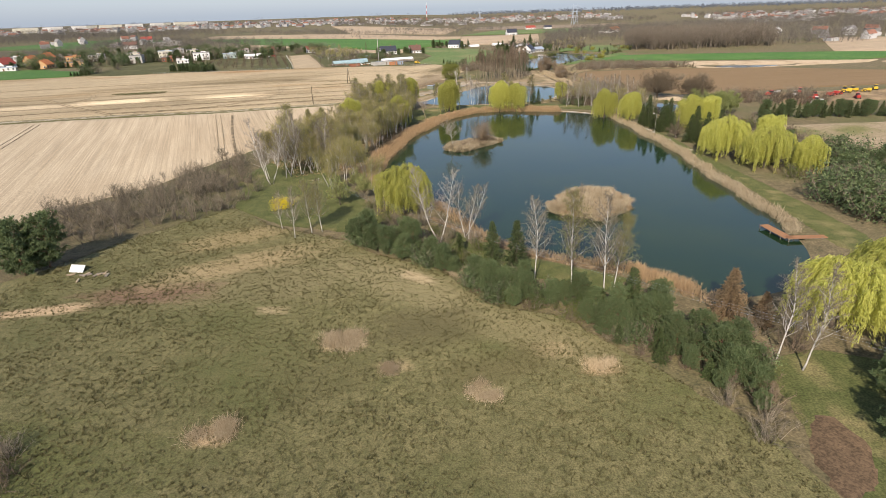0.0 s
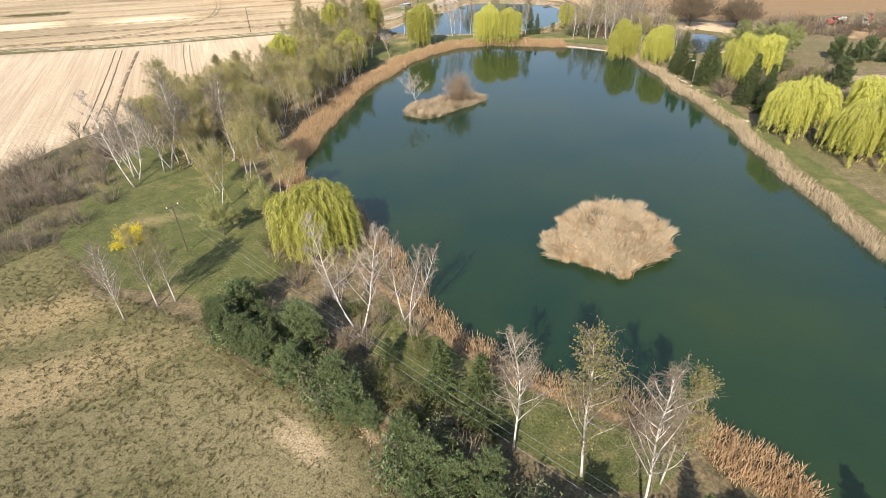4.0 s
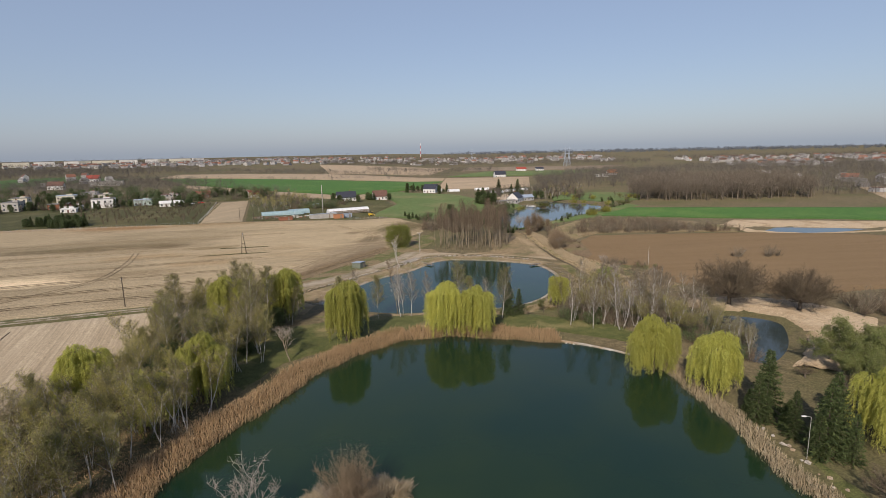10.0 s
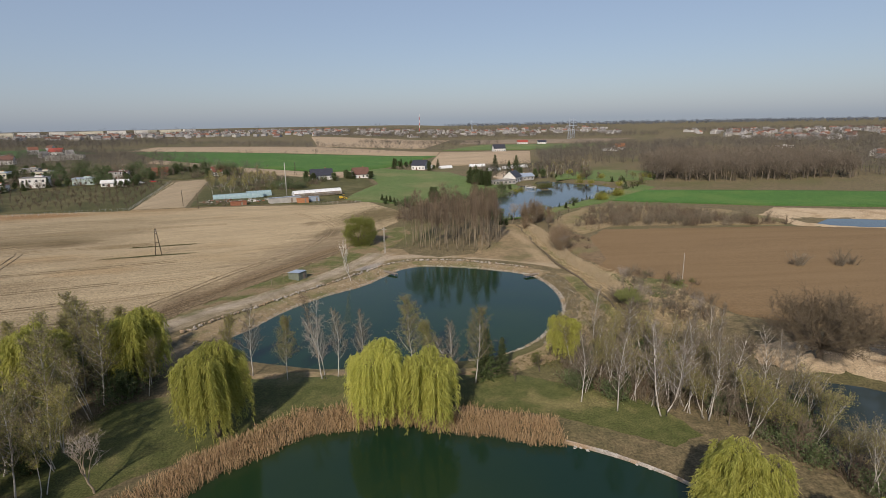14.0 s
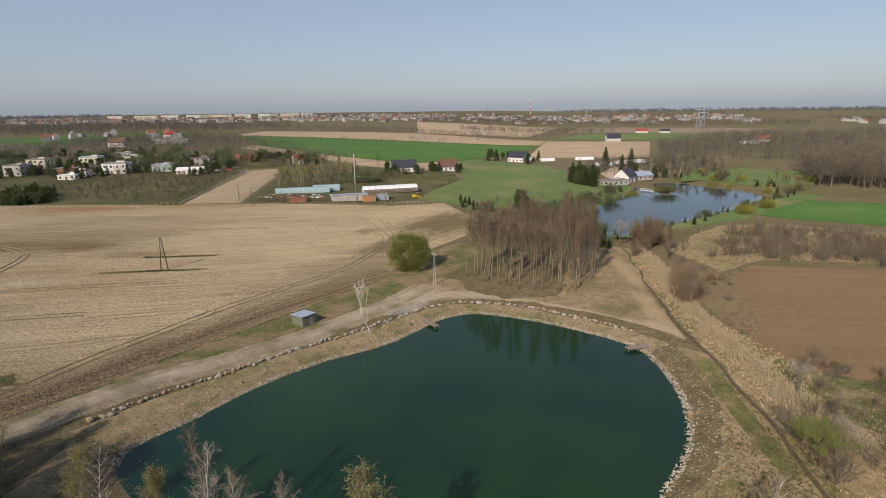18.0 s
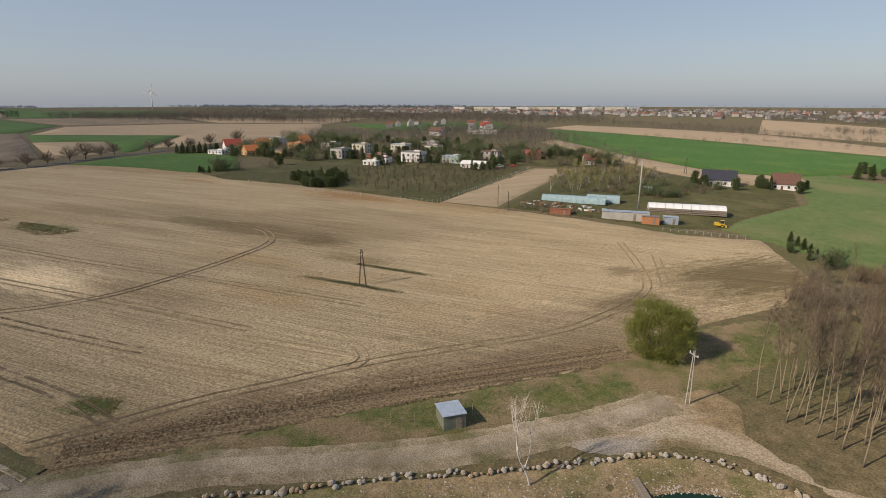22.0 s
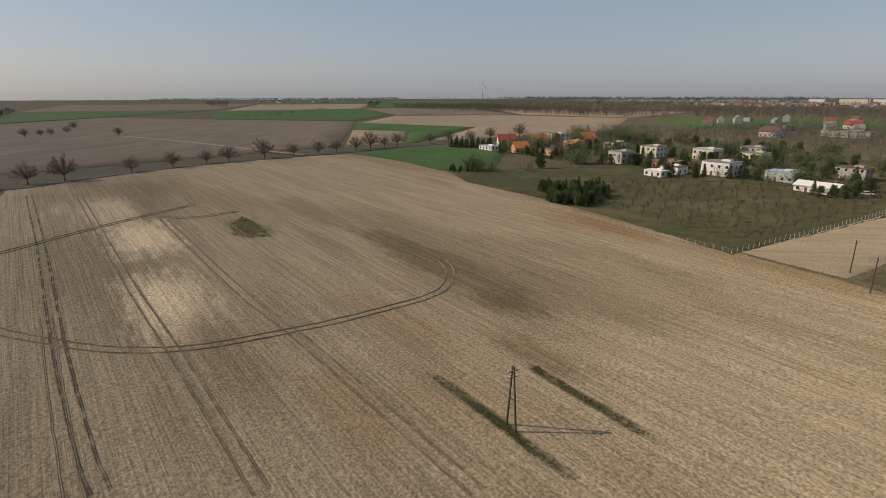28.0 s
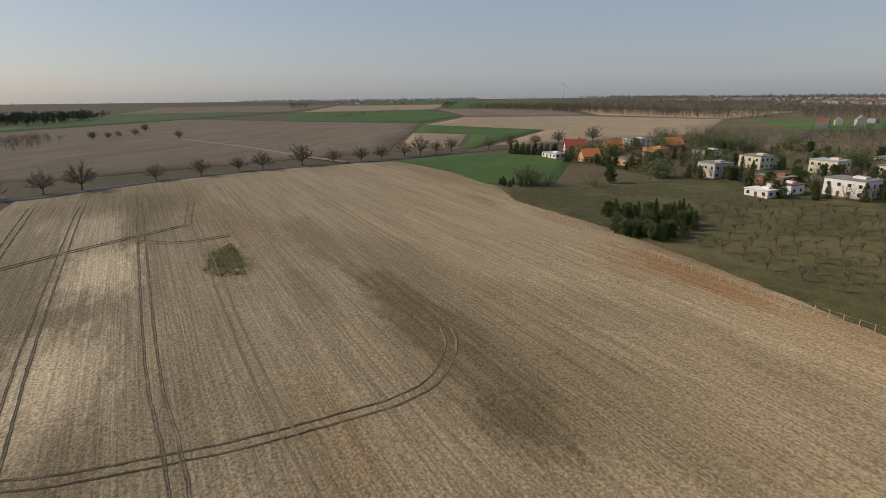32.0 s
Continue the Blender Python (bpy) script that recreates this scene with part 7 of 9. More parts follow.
# brush north of the brown field, and single bushes
for i, (x, y) in enumerate(inside([(88, 404), (104, 418), (140, 420), (172, 410), (180, 402), (160, 399), (106, 404)], 70, 20, 2.2)):
    plant_at((SHRUB[1], SHRUB[2], BARE[0], SHRUB[0])[i % 4], x, y, (1.4, 1.8, 0.45, 1.6)[i % 4])
for x, y, s in ((142, 341, 1.3), (144.5, 340, 1.2), (157, 341, 1.3), (160.5, 341, 1.2), (155, 340, 0.9)):
    plant_at(DOME, x, y, s * 0.33)
for x, y, s in ((143, 340, 1.5), (145, 342, 1.3), (155, 339, 1.2), (158, 341, 1.6), (160, 340, 1.1)):
    plant_at(SHRUB[1], x, y, s)
sheet("dry_strip", [(62, 412), (70, 410), (76, 380), (80, 352), (88, 334), (98, 322), (103, 300), (92, 290), (80, 292), (78, 312), (74, 335), (70, 360), (66, 392)], surface("dry_sedge", (0.15, 0.115, 0.06), (0.26, 0.20, 0.115), 0.8, patch=(0.10, 0.105, 0.04), patch_scale=0.1, bump_by=0.9, bump_dist=0.3, fine=4.0), "strip of bleached sedge along a ditch", 0.12, 3.0, 0.4, "grass")
M_DITCH = surface("wet_ditch_soil", (0.05, 0.04, 0.025), (0.12, 0.09, 0.055), 1.5, 0.6, bump_by=0.6, bump_dist=0.2, fine=5.0)
M_WEED = surface("weedy_grass", (0.055, 0.07, 0.022), (0.13, 0.12, 0.05), 0.7, patch=(0.19, 0.15, 0.08), patch_scale=0.25, patch_at=(0.5, 0.66), bump_by=0.8, bump_dist=0.3, fine=4.0)
sheet("ditch_grass", [(73, 334), (74.6, 327.5), (76, 311), (76.8, 300), (74, 299), (72, 311), (70.5, 325)], M_WEED, "strip of green weeds beside a ditch", 0.17, 2.0, 0.4, "grass")
sheet("weed_corner", [(86, 331), (95, 329.5), (104, 328), (102, 322), (96, 316), (91, 311), (87, 317)], M_WEED, "green weeds round a pole at a brown field corner", 0.2, 2.0, 0.6, "grass")
band("ditch", [(66, 410), (67.6, 402), (67.1, 395), (68.6, 386), (68.2, 377), (69.4, 368), (70.3, 359), (70.6, 350), (72.6, 340), (74.6, 331), (75.2, 323), (77.2, 312), (77.3, 304), (78.2, 292)], 0.75, M_DITCH, "narrow dark drainage ditch in dry grass", 0.2, "ditch")
sheet("scrub_ground", [(77, 386), (80, 397), (87, 392), (91, 380), (90, 365), (88.5, 350), (84.5, 343), (81, 352), (78, 366)], surface("reddish_scrub_soil", (0.10, 0.07, 0.04), (0.19, 0.14, 0.085), 0.8, patch=(0.14, 0.125, 0.06), patch_scale=0.12, bump_by=0.8, bump_dist=0.3, fine=4.0), "reddish-brown scrubby strip beside a ploughed field", 0.22, 2.0, 0.5, "soil")
for i, (x, y) in enumerate(inside([(78, 386), (81, 396), (86, 391), (89, 380), (87, 352), (84.5, 346), (80, 364)], 16, 61, 2.2)):
    plant_at((SHRUB[2], SHRUB[0])[i % 3 == 2], x, y, 0.7 + 0.2 * (i % 3))
for x, y, s in ((74.2, 412.6, 1.05), (77.5, 417, 0.85), (71.5, 418, 0.8), (81, 412, 0.7), (75.4, 362, 1.0), (77.6, 368, 0.8), (75.5, 373, 0.65), (69, 401, 0.55)):
    plant_at(TALLSHRUB, x, y, s, label="tall leafless red-brown alder bush beside a ditch", sink=0.2, tall=1.3)
for x, y, s in ((59.4, 410.1, 0.8), (62.1, 409.4, 0.75), (60.5, 413, 0.6), (71, 421.8, 1.0), (69.9, 414, 0.6), (85.3, 436.9, 0.8), (96.4, 448.9, 0.8), (102, 456.2, 0.6), (151.8, 554.9, 0.9), (157.8, 556.5, 0.8), (159.4, 552.6, 0.75)):
    plant_at(SPRUCE[2], x, y, s)
plant_at(BARE[1], 65.2, 413.5, 1.1)
plant_at(SHRUB[0], 35, 132.5, 0.9)
for i, (x, y) in enumerate(((-4, 101), (-1, 99), (-3, 106), (0.5, 104.5), (4.5, 101.5), (6, 98), (-8, 108), (-6, 112), (-14, 115), (-17, 119), (-12, 112), (-19, 123), (3, 92), (6, 89), (1, 94))):
    plant_at((SHRUB[1], SHRUB[0], GREENSHRUB[0])[i % 3 if i < 12 else 2], x, y, (1.1, 1.2, 0.9)[i % 3])
plant_at(PINE[2], 30.9, 459.9, 1.25)
plant_at(BARE[0], 36.7, 460.6, 1.0)
for x, y, s in ((22.7, 453.3, 0.65), (26, 455, 0.6), (34, 454, 0.6), (29, 450, 0.5)):
    plant_at(TALLSHRUB, x, y, s, label="leafless red-brown bush at a field corner", sink=0.2)
for x, y, s in ((-0.5, 486.4, 0.9), (2.5, 482, 0.85), (5, 478.5, 0.95), (7.5, 475, 0.8), (10, 470.5, 0.75), (12.5, 465, 0.8), (14.9, 460.5, 0.9)):
    plant_at(SPRUCE[2], x, y, s)
for x, y, s in ((53.5, 559, 1.1), (57, 554.5, 1.2), (60.7, 548, 1.0), (64, 543, 1.15), (78.3, 641.7, 1.3), (93.1, 616.6, 1.4), (88, 622, 1.0), (-11.8, 679, 0.9), (-5, 681, 0.85), (21.8, 656, 0.7), (29, 683, 0.8)):
    plant_at(SPRUCE[0], x, y, s * 1.15)
for x, y, s in ((60.4, 491, 1.3), (57, 488, 1.2), (50.1, 468.1, 1.1), (53, 476, 1.1), (46.5, 463, 1.0), (69.9, 499.2, 1.3), (40.4, 456.2, 1.0), (44.9, 461.6, 1.1)):
    plant_at(GREENSHRUB[1], x, y, s)
for x, y, s in ((120.6, 473.3, 1.2), (124, 476, 1.0), (133.4, 487.3, 1.2), (136.5, 490, 1.0), (150.7, 534, 1.0), (130.4, 558.4, 1.2), (137.9, 555.8, 0.9), (85.3, 528.3, 1.1), (81, 522, 0.9), (144.3, 544.2, 0.8)):
    plant_at(YELLOWBUSH, x, y, s)
for i, (x, y) in enumerate(((136.9, 664.5), (142.2, 648.8), (138, 570.4), (135, 752), (127.6, 662.3), (167, 733), (150, 690))):
    plant_at((DOME, BARE[0])[i % 2], x, y, 1.5 + 0.2 * (i % 3))
DITCH = smooth_line([(70, 408), (73, 396), (74.5, 366), (77.5, 345), (80.5, 332), (83, 318), (87, 308)], 8)
reeds("sedge_bed", np.vstack([DITCH, DITCH[::-1] + (0.02, 0.02)]), -2.4, 2.6, 11000, M_REED, "thick bleached sedge beside a ditch", 1.3, 31)
for i, (x, y) in enumerate(((86, 314), (82, 305), (80, 300), (88, 297), (92, 297), (75, 366), (77, 372), (76.5, 360), (90, 306), (95, 300), (84, 320), (79, 310))):
    plant_at((BARE[0], BARE[1], SHRUB[1])[i % 3], x, y, (0.7, 0.8, 1.4)[i % 3])
for x, y, s in ((74, 413, 0.8), (79, 402, 0.75), (82, 408, 0.6), (84, 432, 0.6), (76, 420, 0.7), (88, 425, 0.5), (72, 422, 0.6), (95, 436, 0.45), (80, 390, 0.4)):
    plant_at(BARE[0], x, y, s)
for i, (x, y) in enumerate(inside([(88, 330), (104, 319), (106, 326), (98, 334), (90, 338)], 16, 26, 1.6)):
    plant_at((SHRUB[0], GREENSHRUB[0], SHRUB[2])[i % 3], x, y, (0.9, 0.5, 0.9)[i % 3])
for i, (x, y) in enumerate(inside([(80, 292), (100, 290), (104, 304), (96, 322), (84, 330), (79, 312)], 34, 27, 2.2)):
    plant_at((SHRUB[1], SHRUB[0], BARE[0], SHRUB[2])[i % 4], x, y, (1.0, 1.0, 0.5, 1.2)[i % 4])

# east bank: sand, thicket, big bushes
sheet("sand_bank", [(94, 274), (100, 271), (108, 270.5), (115, 264), (113, 253), (106, 242), (97, 233), (104, 230), (116, 238), (128, 250), (138, 262), (130, 280), (112, 286), (98, 284)], M_SAND, "raw sandy bank round a small pool", 0.12, 2.5, 0.4, "sand", rise=lambda x, y: 1.4 * np.exp(-((sdf(POND_5, x, y) - 7) / 3.5) ** 2) * (0.6 + 0.4 * np.sin(x * 0.9) * np.cos(y * 0.7)))
sheet("fallow_strip", [(122, 205), (175, 206), (260, 214), (300, 120), (160, 80), (128, 120)], surface("fallow_ground", (0.19, 0.15, 0.095), (0.28, 0.225, 0.15), 0.5, patch=(0.13, 0.125, 0.05), patch_scale=0.05, bump_by=0.5, fine=3.0), "greyish fallow ground east of the pond", 0.12, 8.0, 0.4, "field")
for i, (x, y) in enumerate(inside([(133, 262), (150, 246), (178, 250), (176, 270), (150, 278), (136, 275)], 40, 22, 2.8)):
    plant_at((DOME, SHRUB[1], DOME, SHRUB[2])[i % 4], x, y, (0.9, 2.0, 0.7, 2.0)[i % 4])
BIGOLIVE = dome_tree(63, 10.5, 6.5, "sallow_tree", "broad grey-green sallow coming into leaf", 14, 10, 5, 0.3, None, foliage("sallow_leaf", (0.17, 0.20, 0.065), (0.25, 0.28, 0.10), (0.33, 0.35, 0.14), 0.35), 34)
for x, y, s in ((107, 231, 1.08), (112.5, 226, 1.0), (104, 224, 0.7), (119, 232, 0.9)):
    plant_at(BIGOLIVE, x, y, s)
plant_at(BIGOLIVE, 80.5, 306, 0.5)
SALLOW = dome_tree(64, 10.0, 4.6, "sallow_tree", "slender sallow with pale olive catkins beside a lawn", 14, 9, 9, 0.16, M_TWIGOLIVE, foliage("sallow_catkin", (0.24, 0.27, 0.085), (0.33, 0.36, 0.12), (0.42, 0.44, 0.17), 0.4), 8)
for x, y, s in ((-27, 126, 0.7), (-21.5, 131, 0.75), (-24.5, 137, 0.7)):
    plant_at(SALLOW, x, y, s, tall=1.25)
for x, y, s in ((-30, 134, 1.0), (-26, 143, 1.1), (-20, 138, 0.85), (-24, 149, 1.0), (-33, 141, 0.95), (-29, 147, 1.05)):
    plant_at(WOODBIRCH[2], x, y, s)
for x, y, s in ((81.5, 189.5, 1.4), (91, 192, 0.9), (112, 150, 1.2), (104, 136, 1.1), (118, 160, 1.0), (100, 222, 0.8), (96, 228, 0.7)):
    plant_at(DOME, x, y, s)
for x, y, s in ((79.5, 206, 1.1), (76.7, 211, 1.2), (82, 203, 1.15), (86, 208, 1.0), (79.5, 200.5, 0.95), (83.5, 199, 1.05)):
    plant_at(SPRUCE[1], x, y, s)
for x, y, s in ((81, 201, 1.1), (84.5, 204.5, 1.1), (80, 214, 1.1), (83.5, 183, 0.9), (87, 187, 1.1), (85.5, 177, 0.85), (88, 181, 1.0)):
    plant_at(SPRUCE[0], x, y, s * 1.1)
for i, (x, y) in enumerate(inside([(88, 106), (100, 92), (124, 108), (130, 150), (108, 154), (100, 138), (89, 124)], 54, 23, 3.4)):
    plant_at((PINE[2], GREENSHRUB[1], BARE[0], DOME)[i % 4], x, y, (0.85, 1.9, 1.0, 0.9)[i % 4])

# south-east corner
RUSTY = tagged(spruce(44, 8.5, 2.8, "feathery conifer with rust-brown winter needles"), "", "tree")
for c in RUSTY.children:
    if c.name.startswith("crown"):
        c.data.materials[0] = foliage("rust_needle", (0.18, 0.125, 0.068), (0.25, 0.175, 0.10), (0.33, 0.24, 0.14), 0.3)
        tagged(c, "rust-brown needles")
plant_at(RUSTY, 42.5, 71)
plant_at(RUSTY, 46, 68, 0.7)
for x, y, s in ((37, 53, 0.6), (35, 56, 0.6), (39.5, 55, 0.55), (33.5, 54, 0.5), (36.5, 50, 0.5), (32, 71, 0.8), (30, 68, 0.7), (53, 52, 0.9), (48, 44, 0.9), (54, 46, 1.0), (58, 54, 1.0), (60, 48, 1.1), (52, 38, 1.0)):
    plant_at(PINE[int(x * 3) % 3], x, y, s)
sheet("lawn_southeast", [(41, 60), (50, 62), (60, 58), (64, 46), (58, 34), (46, 30), (38, 36), (39, 46), (40.5, 54)], M_LAWN, "shaded green lawn below willows", 0.14, 3.0, 0.3, "lawn")
sheet("bare_patch", [(41, 49), (44, 49), (45, 44), (42.5, 38.5), (38, 36), (37, 40), (38.5, 45)], surface("bare_red_soil", (0.078, 0.054, 0.032), (0.13, 0.088, 0.053), 0.9, bump_by=0.5, fine=4.0), "bare reddish-brown soil at the meadow edge", 0.2, 2.0, 0.4, "soil")
for i, (x, y) in enumerate(((36, 48), (34.5, 45), (38, 51), (33, 51), (40, 57), (47, 62), (50, 66), (44, 66), (28, 64), (24, 70), (10, 83), (-6, 98), (-14, 105))):
    plant_at(SHRUB[i % 3], x, y, 0.9 + 0.3 * (i % 3))
reeds("reed_clump", smooth_closed([(33, 88), (38, 84), (41, 79), (36, 82)], 4), -1, 1.5, 1800, M_REEDR, "clump of russet reeds at the pond corner", 2.2, 33)

# undergrowth
for i, (x, y) in enumerate(inside(WOOD_W, 40, 41, 2.4)):
    plant_at((SHRUB[0], SHRUB[1], GREENSHRUB[0], SHRUB[2])[i % 4], x, y, (1.1, 1.0, 0.6, 1.2)[i % 4])
for i, (x, y) in enumerate(inside(BELT, 50, 42, 2.0)):
    plant_at((GREENSHRUB[1], SHRUB[0], SHRUB[2])[i % 3], x, y, (0.9, 0.8, 0.8)[i % 3])
for i, (x, y) in enumerate(inside(WOOD_NE, 90, 43, 1.7)):
    plant_at((SHRUB[1], SHRUB[0], GREENSHRUB[1], SHRUB[2])[i % 4], x, y, (1.4, 1.2, 0.8, 1.5)[i % 4])
for i, (x, y) in enumerate(inside(WOOD_E, 40, 44, 3.0)):
    plant_at((SHRUB[1], GREENSHRUB[0], SHRUB[2])[i % 3], x, y, 1.4)
for i, (x, y) in enumerate(inside(WOOD_NW, 36, 45, 2.2)):
    plant_at((SHRUB[1], GREENSHRUB[1], SHRUB[0])[i % 3], x, y, 1.1)

# dump beside the big pine
g = Geo()
g.add([(-1.4, -0.5, 0.1), (1.3, -0.7, 0.1), (1.4, 0.5, 1.1), (-1.3, 0.7, 1.2), (-1.4, -0.42, 0.02), (1.3, -0.62, 0.02), (1.4, 0.6, 1.0), (-1.3, 0.8, 1.1)], [(0, 1, 2, 3), (7, 6, 5, 4), (0, 4, 5, 1), (1, 5, 6, 2), (2, 6, 7, 3), (3, 7, 4, 0)])
solo("white_board", g, M_PLASTER, "white board leaning beside a rubbish heap", "board").location = (-69, 88.5, H(-69, 88.5))
for i in range(14):
    g = Geo()
    g.box(0, 0, 0.15, rng.uniform(0.4, 2.0), rng.uniform(0.15, 0.5), 0.2, rng.uniform(0, 3))
    x, y = -66 + rng.normal(0, 1.5), 86.5 + rng.normal(0, 1.0)
    solo("scrap_timber", g, (M_WOODGREY, M_SAND)[i % 2], "short piece of discarded timber on the grass", "timber", "rubbish heap by the meadow").location = (x, y, H(x, y) + 0.12)


# ---- tussocks ----
def tussocks(name, outline, count, material, label, h, seed, blades=5, keep=None):
    rng = np.random.default_rng(seed)
    o = np.asarray(outline, float)
    p = rng.uniform(o.min(0), o.max(0), (count, 2))
    p = p[sdf(o, p[:, 0], p[:, 1]) < 0]
    n = len(p)
    z = height(p[:, 0], p[:, 1]) + 0.1
    k = h * (0.45 + rng.random(n) ** 2) * (1 + 0.16 * sum(np.sin(p @ (np.array([math.cos(a), math.sin(a)]) * w) + 3 * a) for a, w in ((0.3, 0.21), (1.4, 0.47), (2.2, 0.83), (2.9, 0.34), (0.9, 1.3))))
    b = np.repeat(np.column_stack([p, z]), blades, 0) + rng.normal(0, 0.1, (n * blades, 3)) * (1, 1, 0)
    g = Geo()
    g.tris(sprigs(rng, b, randdir(rng, n * blades, 0.9), np.repeat(np.maximum(k, 0.1), blades), 0.13))
    return solo(name, g, material, label, "grass", kind="stuff")


def grass_clump(x, y, r, h, seed):
    """Bleached tall grass, thick in the middle and thinning out, in a few drifts."""
    rng = np.random.default_rng(seed)
    n = int(1300 * r)
    mid = np.array([x, y]) + rng.normal(0, 0.42 * r, (5, 2)) * (1.0, 0.7)
    q = mid[rng.integers(0, 5, n)] + rng.normal(0, 0.26 * r, (n, 2))
    hh = h * rng.uniform(0.5, 1.3, n)
    g = Geo()
    g.tris(sprigs(rng, np.column_stack([q, height(q[:, 0], q[:, 1]) + 0.1]), randdir(rng, n, 1.3), hh, 0.06))
    return solo("pale_grass_clump", g, M_PALE, "clump of bleached tall grass in a meadow", "grass", kind="stuff")


MEADOW = np.array([(-66, 106), (-52, 124), (-40, 112), (-22, 104), (-15, 97), (-3, 91), (7, 76), (18, 72), (26, 60), (36, 46), (38, 20), (-60, 20), (-86, 50), (-74, 92)], float)
tussocks("meadow_tussocks", MEADOW, 60000, M_TUFT, "dry tussocks of straw and olive meadow grass", 0.32, 51)
for i, (x, y, r, h) in enumerate(((-16, 66, 3.2, 0.9), (4, 54, 2.2, 0.6), (-8, 60, 2.0, 0.5), (-28, 47, 2.6, 0.7), (20, 59, 2.4, 0.6), (3, 88, 3.0, 0.8))):
    grass_clump(x, y, r, h, 60 + i)
tussocks("rough_tussocks", [(-36, 292), (-24, 310), (-8, 335), (4, 362), (14, 366), (-2, 368), (-14, 342), (-30, 308)], 5000, M_TUFT, "rough grass tufts on the verge", 0.3, 71)
tussocks("bank_tussocks", [(46, 276), (58, 284), (68, 302), (73, 325), (80, 316), (82, 290), (60, 274)], 9000, M_TUFT, "dry grass tufts on the pond bank", 0.35, 72)
for line in ([(-78, 350.5), (-50, 363)], [(-76, 367), (-57, 375)]):
    (ax, ay), (bx, by) = line
    tussocks("weed_strip", [(ax, ay - 0.8), (bx, by - 0.8), (bx, by + 0.8), (ax, ay + 0.8)], 2200, M_TUFT, "strip of rough weeds left standing in ploughed soil", 0.35, 75 + int(ay), 5)
tussocks("weed_patch", [(-52, 297), (-47, 294.5), (-43.5, 299), (-47, 302)], 900, M_TUFT, "patch of green weeds at the field corner", 0.35, 76)
tussocks("weed_patch", [(-188, 308), (-172, 315.5), (-161, 319.5), (-160, 313), (-164, 308.5), (-177, 305.5)], 2600, M_TUFT, "patch of green weeds in a ploughed field", 0.4, 78)
tussocks("wood_litter", WOOD_W, 16000, M_REEDR, "brown dead grass and litter under trees", 0.3, 73, 3)

# ---- road and its trees ----
ROAD = [(-205, 40), (-225, 120), (-254, 204), (-270, 222), (-297, 248), (-320, 280), (-338, 318), (-350, 345), (-366, 370), (-384, 405), (-400, 450), (-430, 540), (-470, 700)]
band("road", ROAD, 5.5, M_ASPHALT, "narrow grey asphalt country road", 0.35, "road")
band("road_verge", [(x - 4.5, y + 1) for x, y in ROAD], 3.0, M_ORCHARD, "grass verge of a country road", 0.3, "verge")
ROADTREE = dome_tree(74, 9.5, 4.8, "roadside_tree", "leafless roadside tree with a rounded crown", 18, 11, 9, 0.24, M_TWIG, thick=0.03)
for i, (x, y) in enumerate(((-250, 196), (-262, 207), (-268, 219), (-289, 240), (-301, 256), (-314, 270), (-318, 281), (-330, 299), (-337, 315), (-341, 330), (-349, 341), (-358, 354), (-365, 364), (-372, 374), (-380, 384), (-240, 165), (-232, 140), (-224, 110), (-392, 410), (-396, 425), (-404, 444), (-410, 462), (-420, 490))):
    plant_at(ROADTREE, x - 5, y + 2, (1.0, 1.2, 1.45, 1.0, 1.1)[i % 5])

for x, y, k in ((-531, 86.5, 1.0), (-546, 92, 0.8), (-558, 95, 0.8), (-579, 100, 0.9), (-639, 82, 1.1), (-531, 159.5, 1.0)):
    plant_at(ROADTREE, x, y, k)
band("field_track", [(-525, 164), (-447, 236), (-381, 290), (-343, 324)], 3.2, M_DIRT, "pale dirt track across a brown field", 0.75, "track")

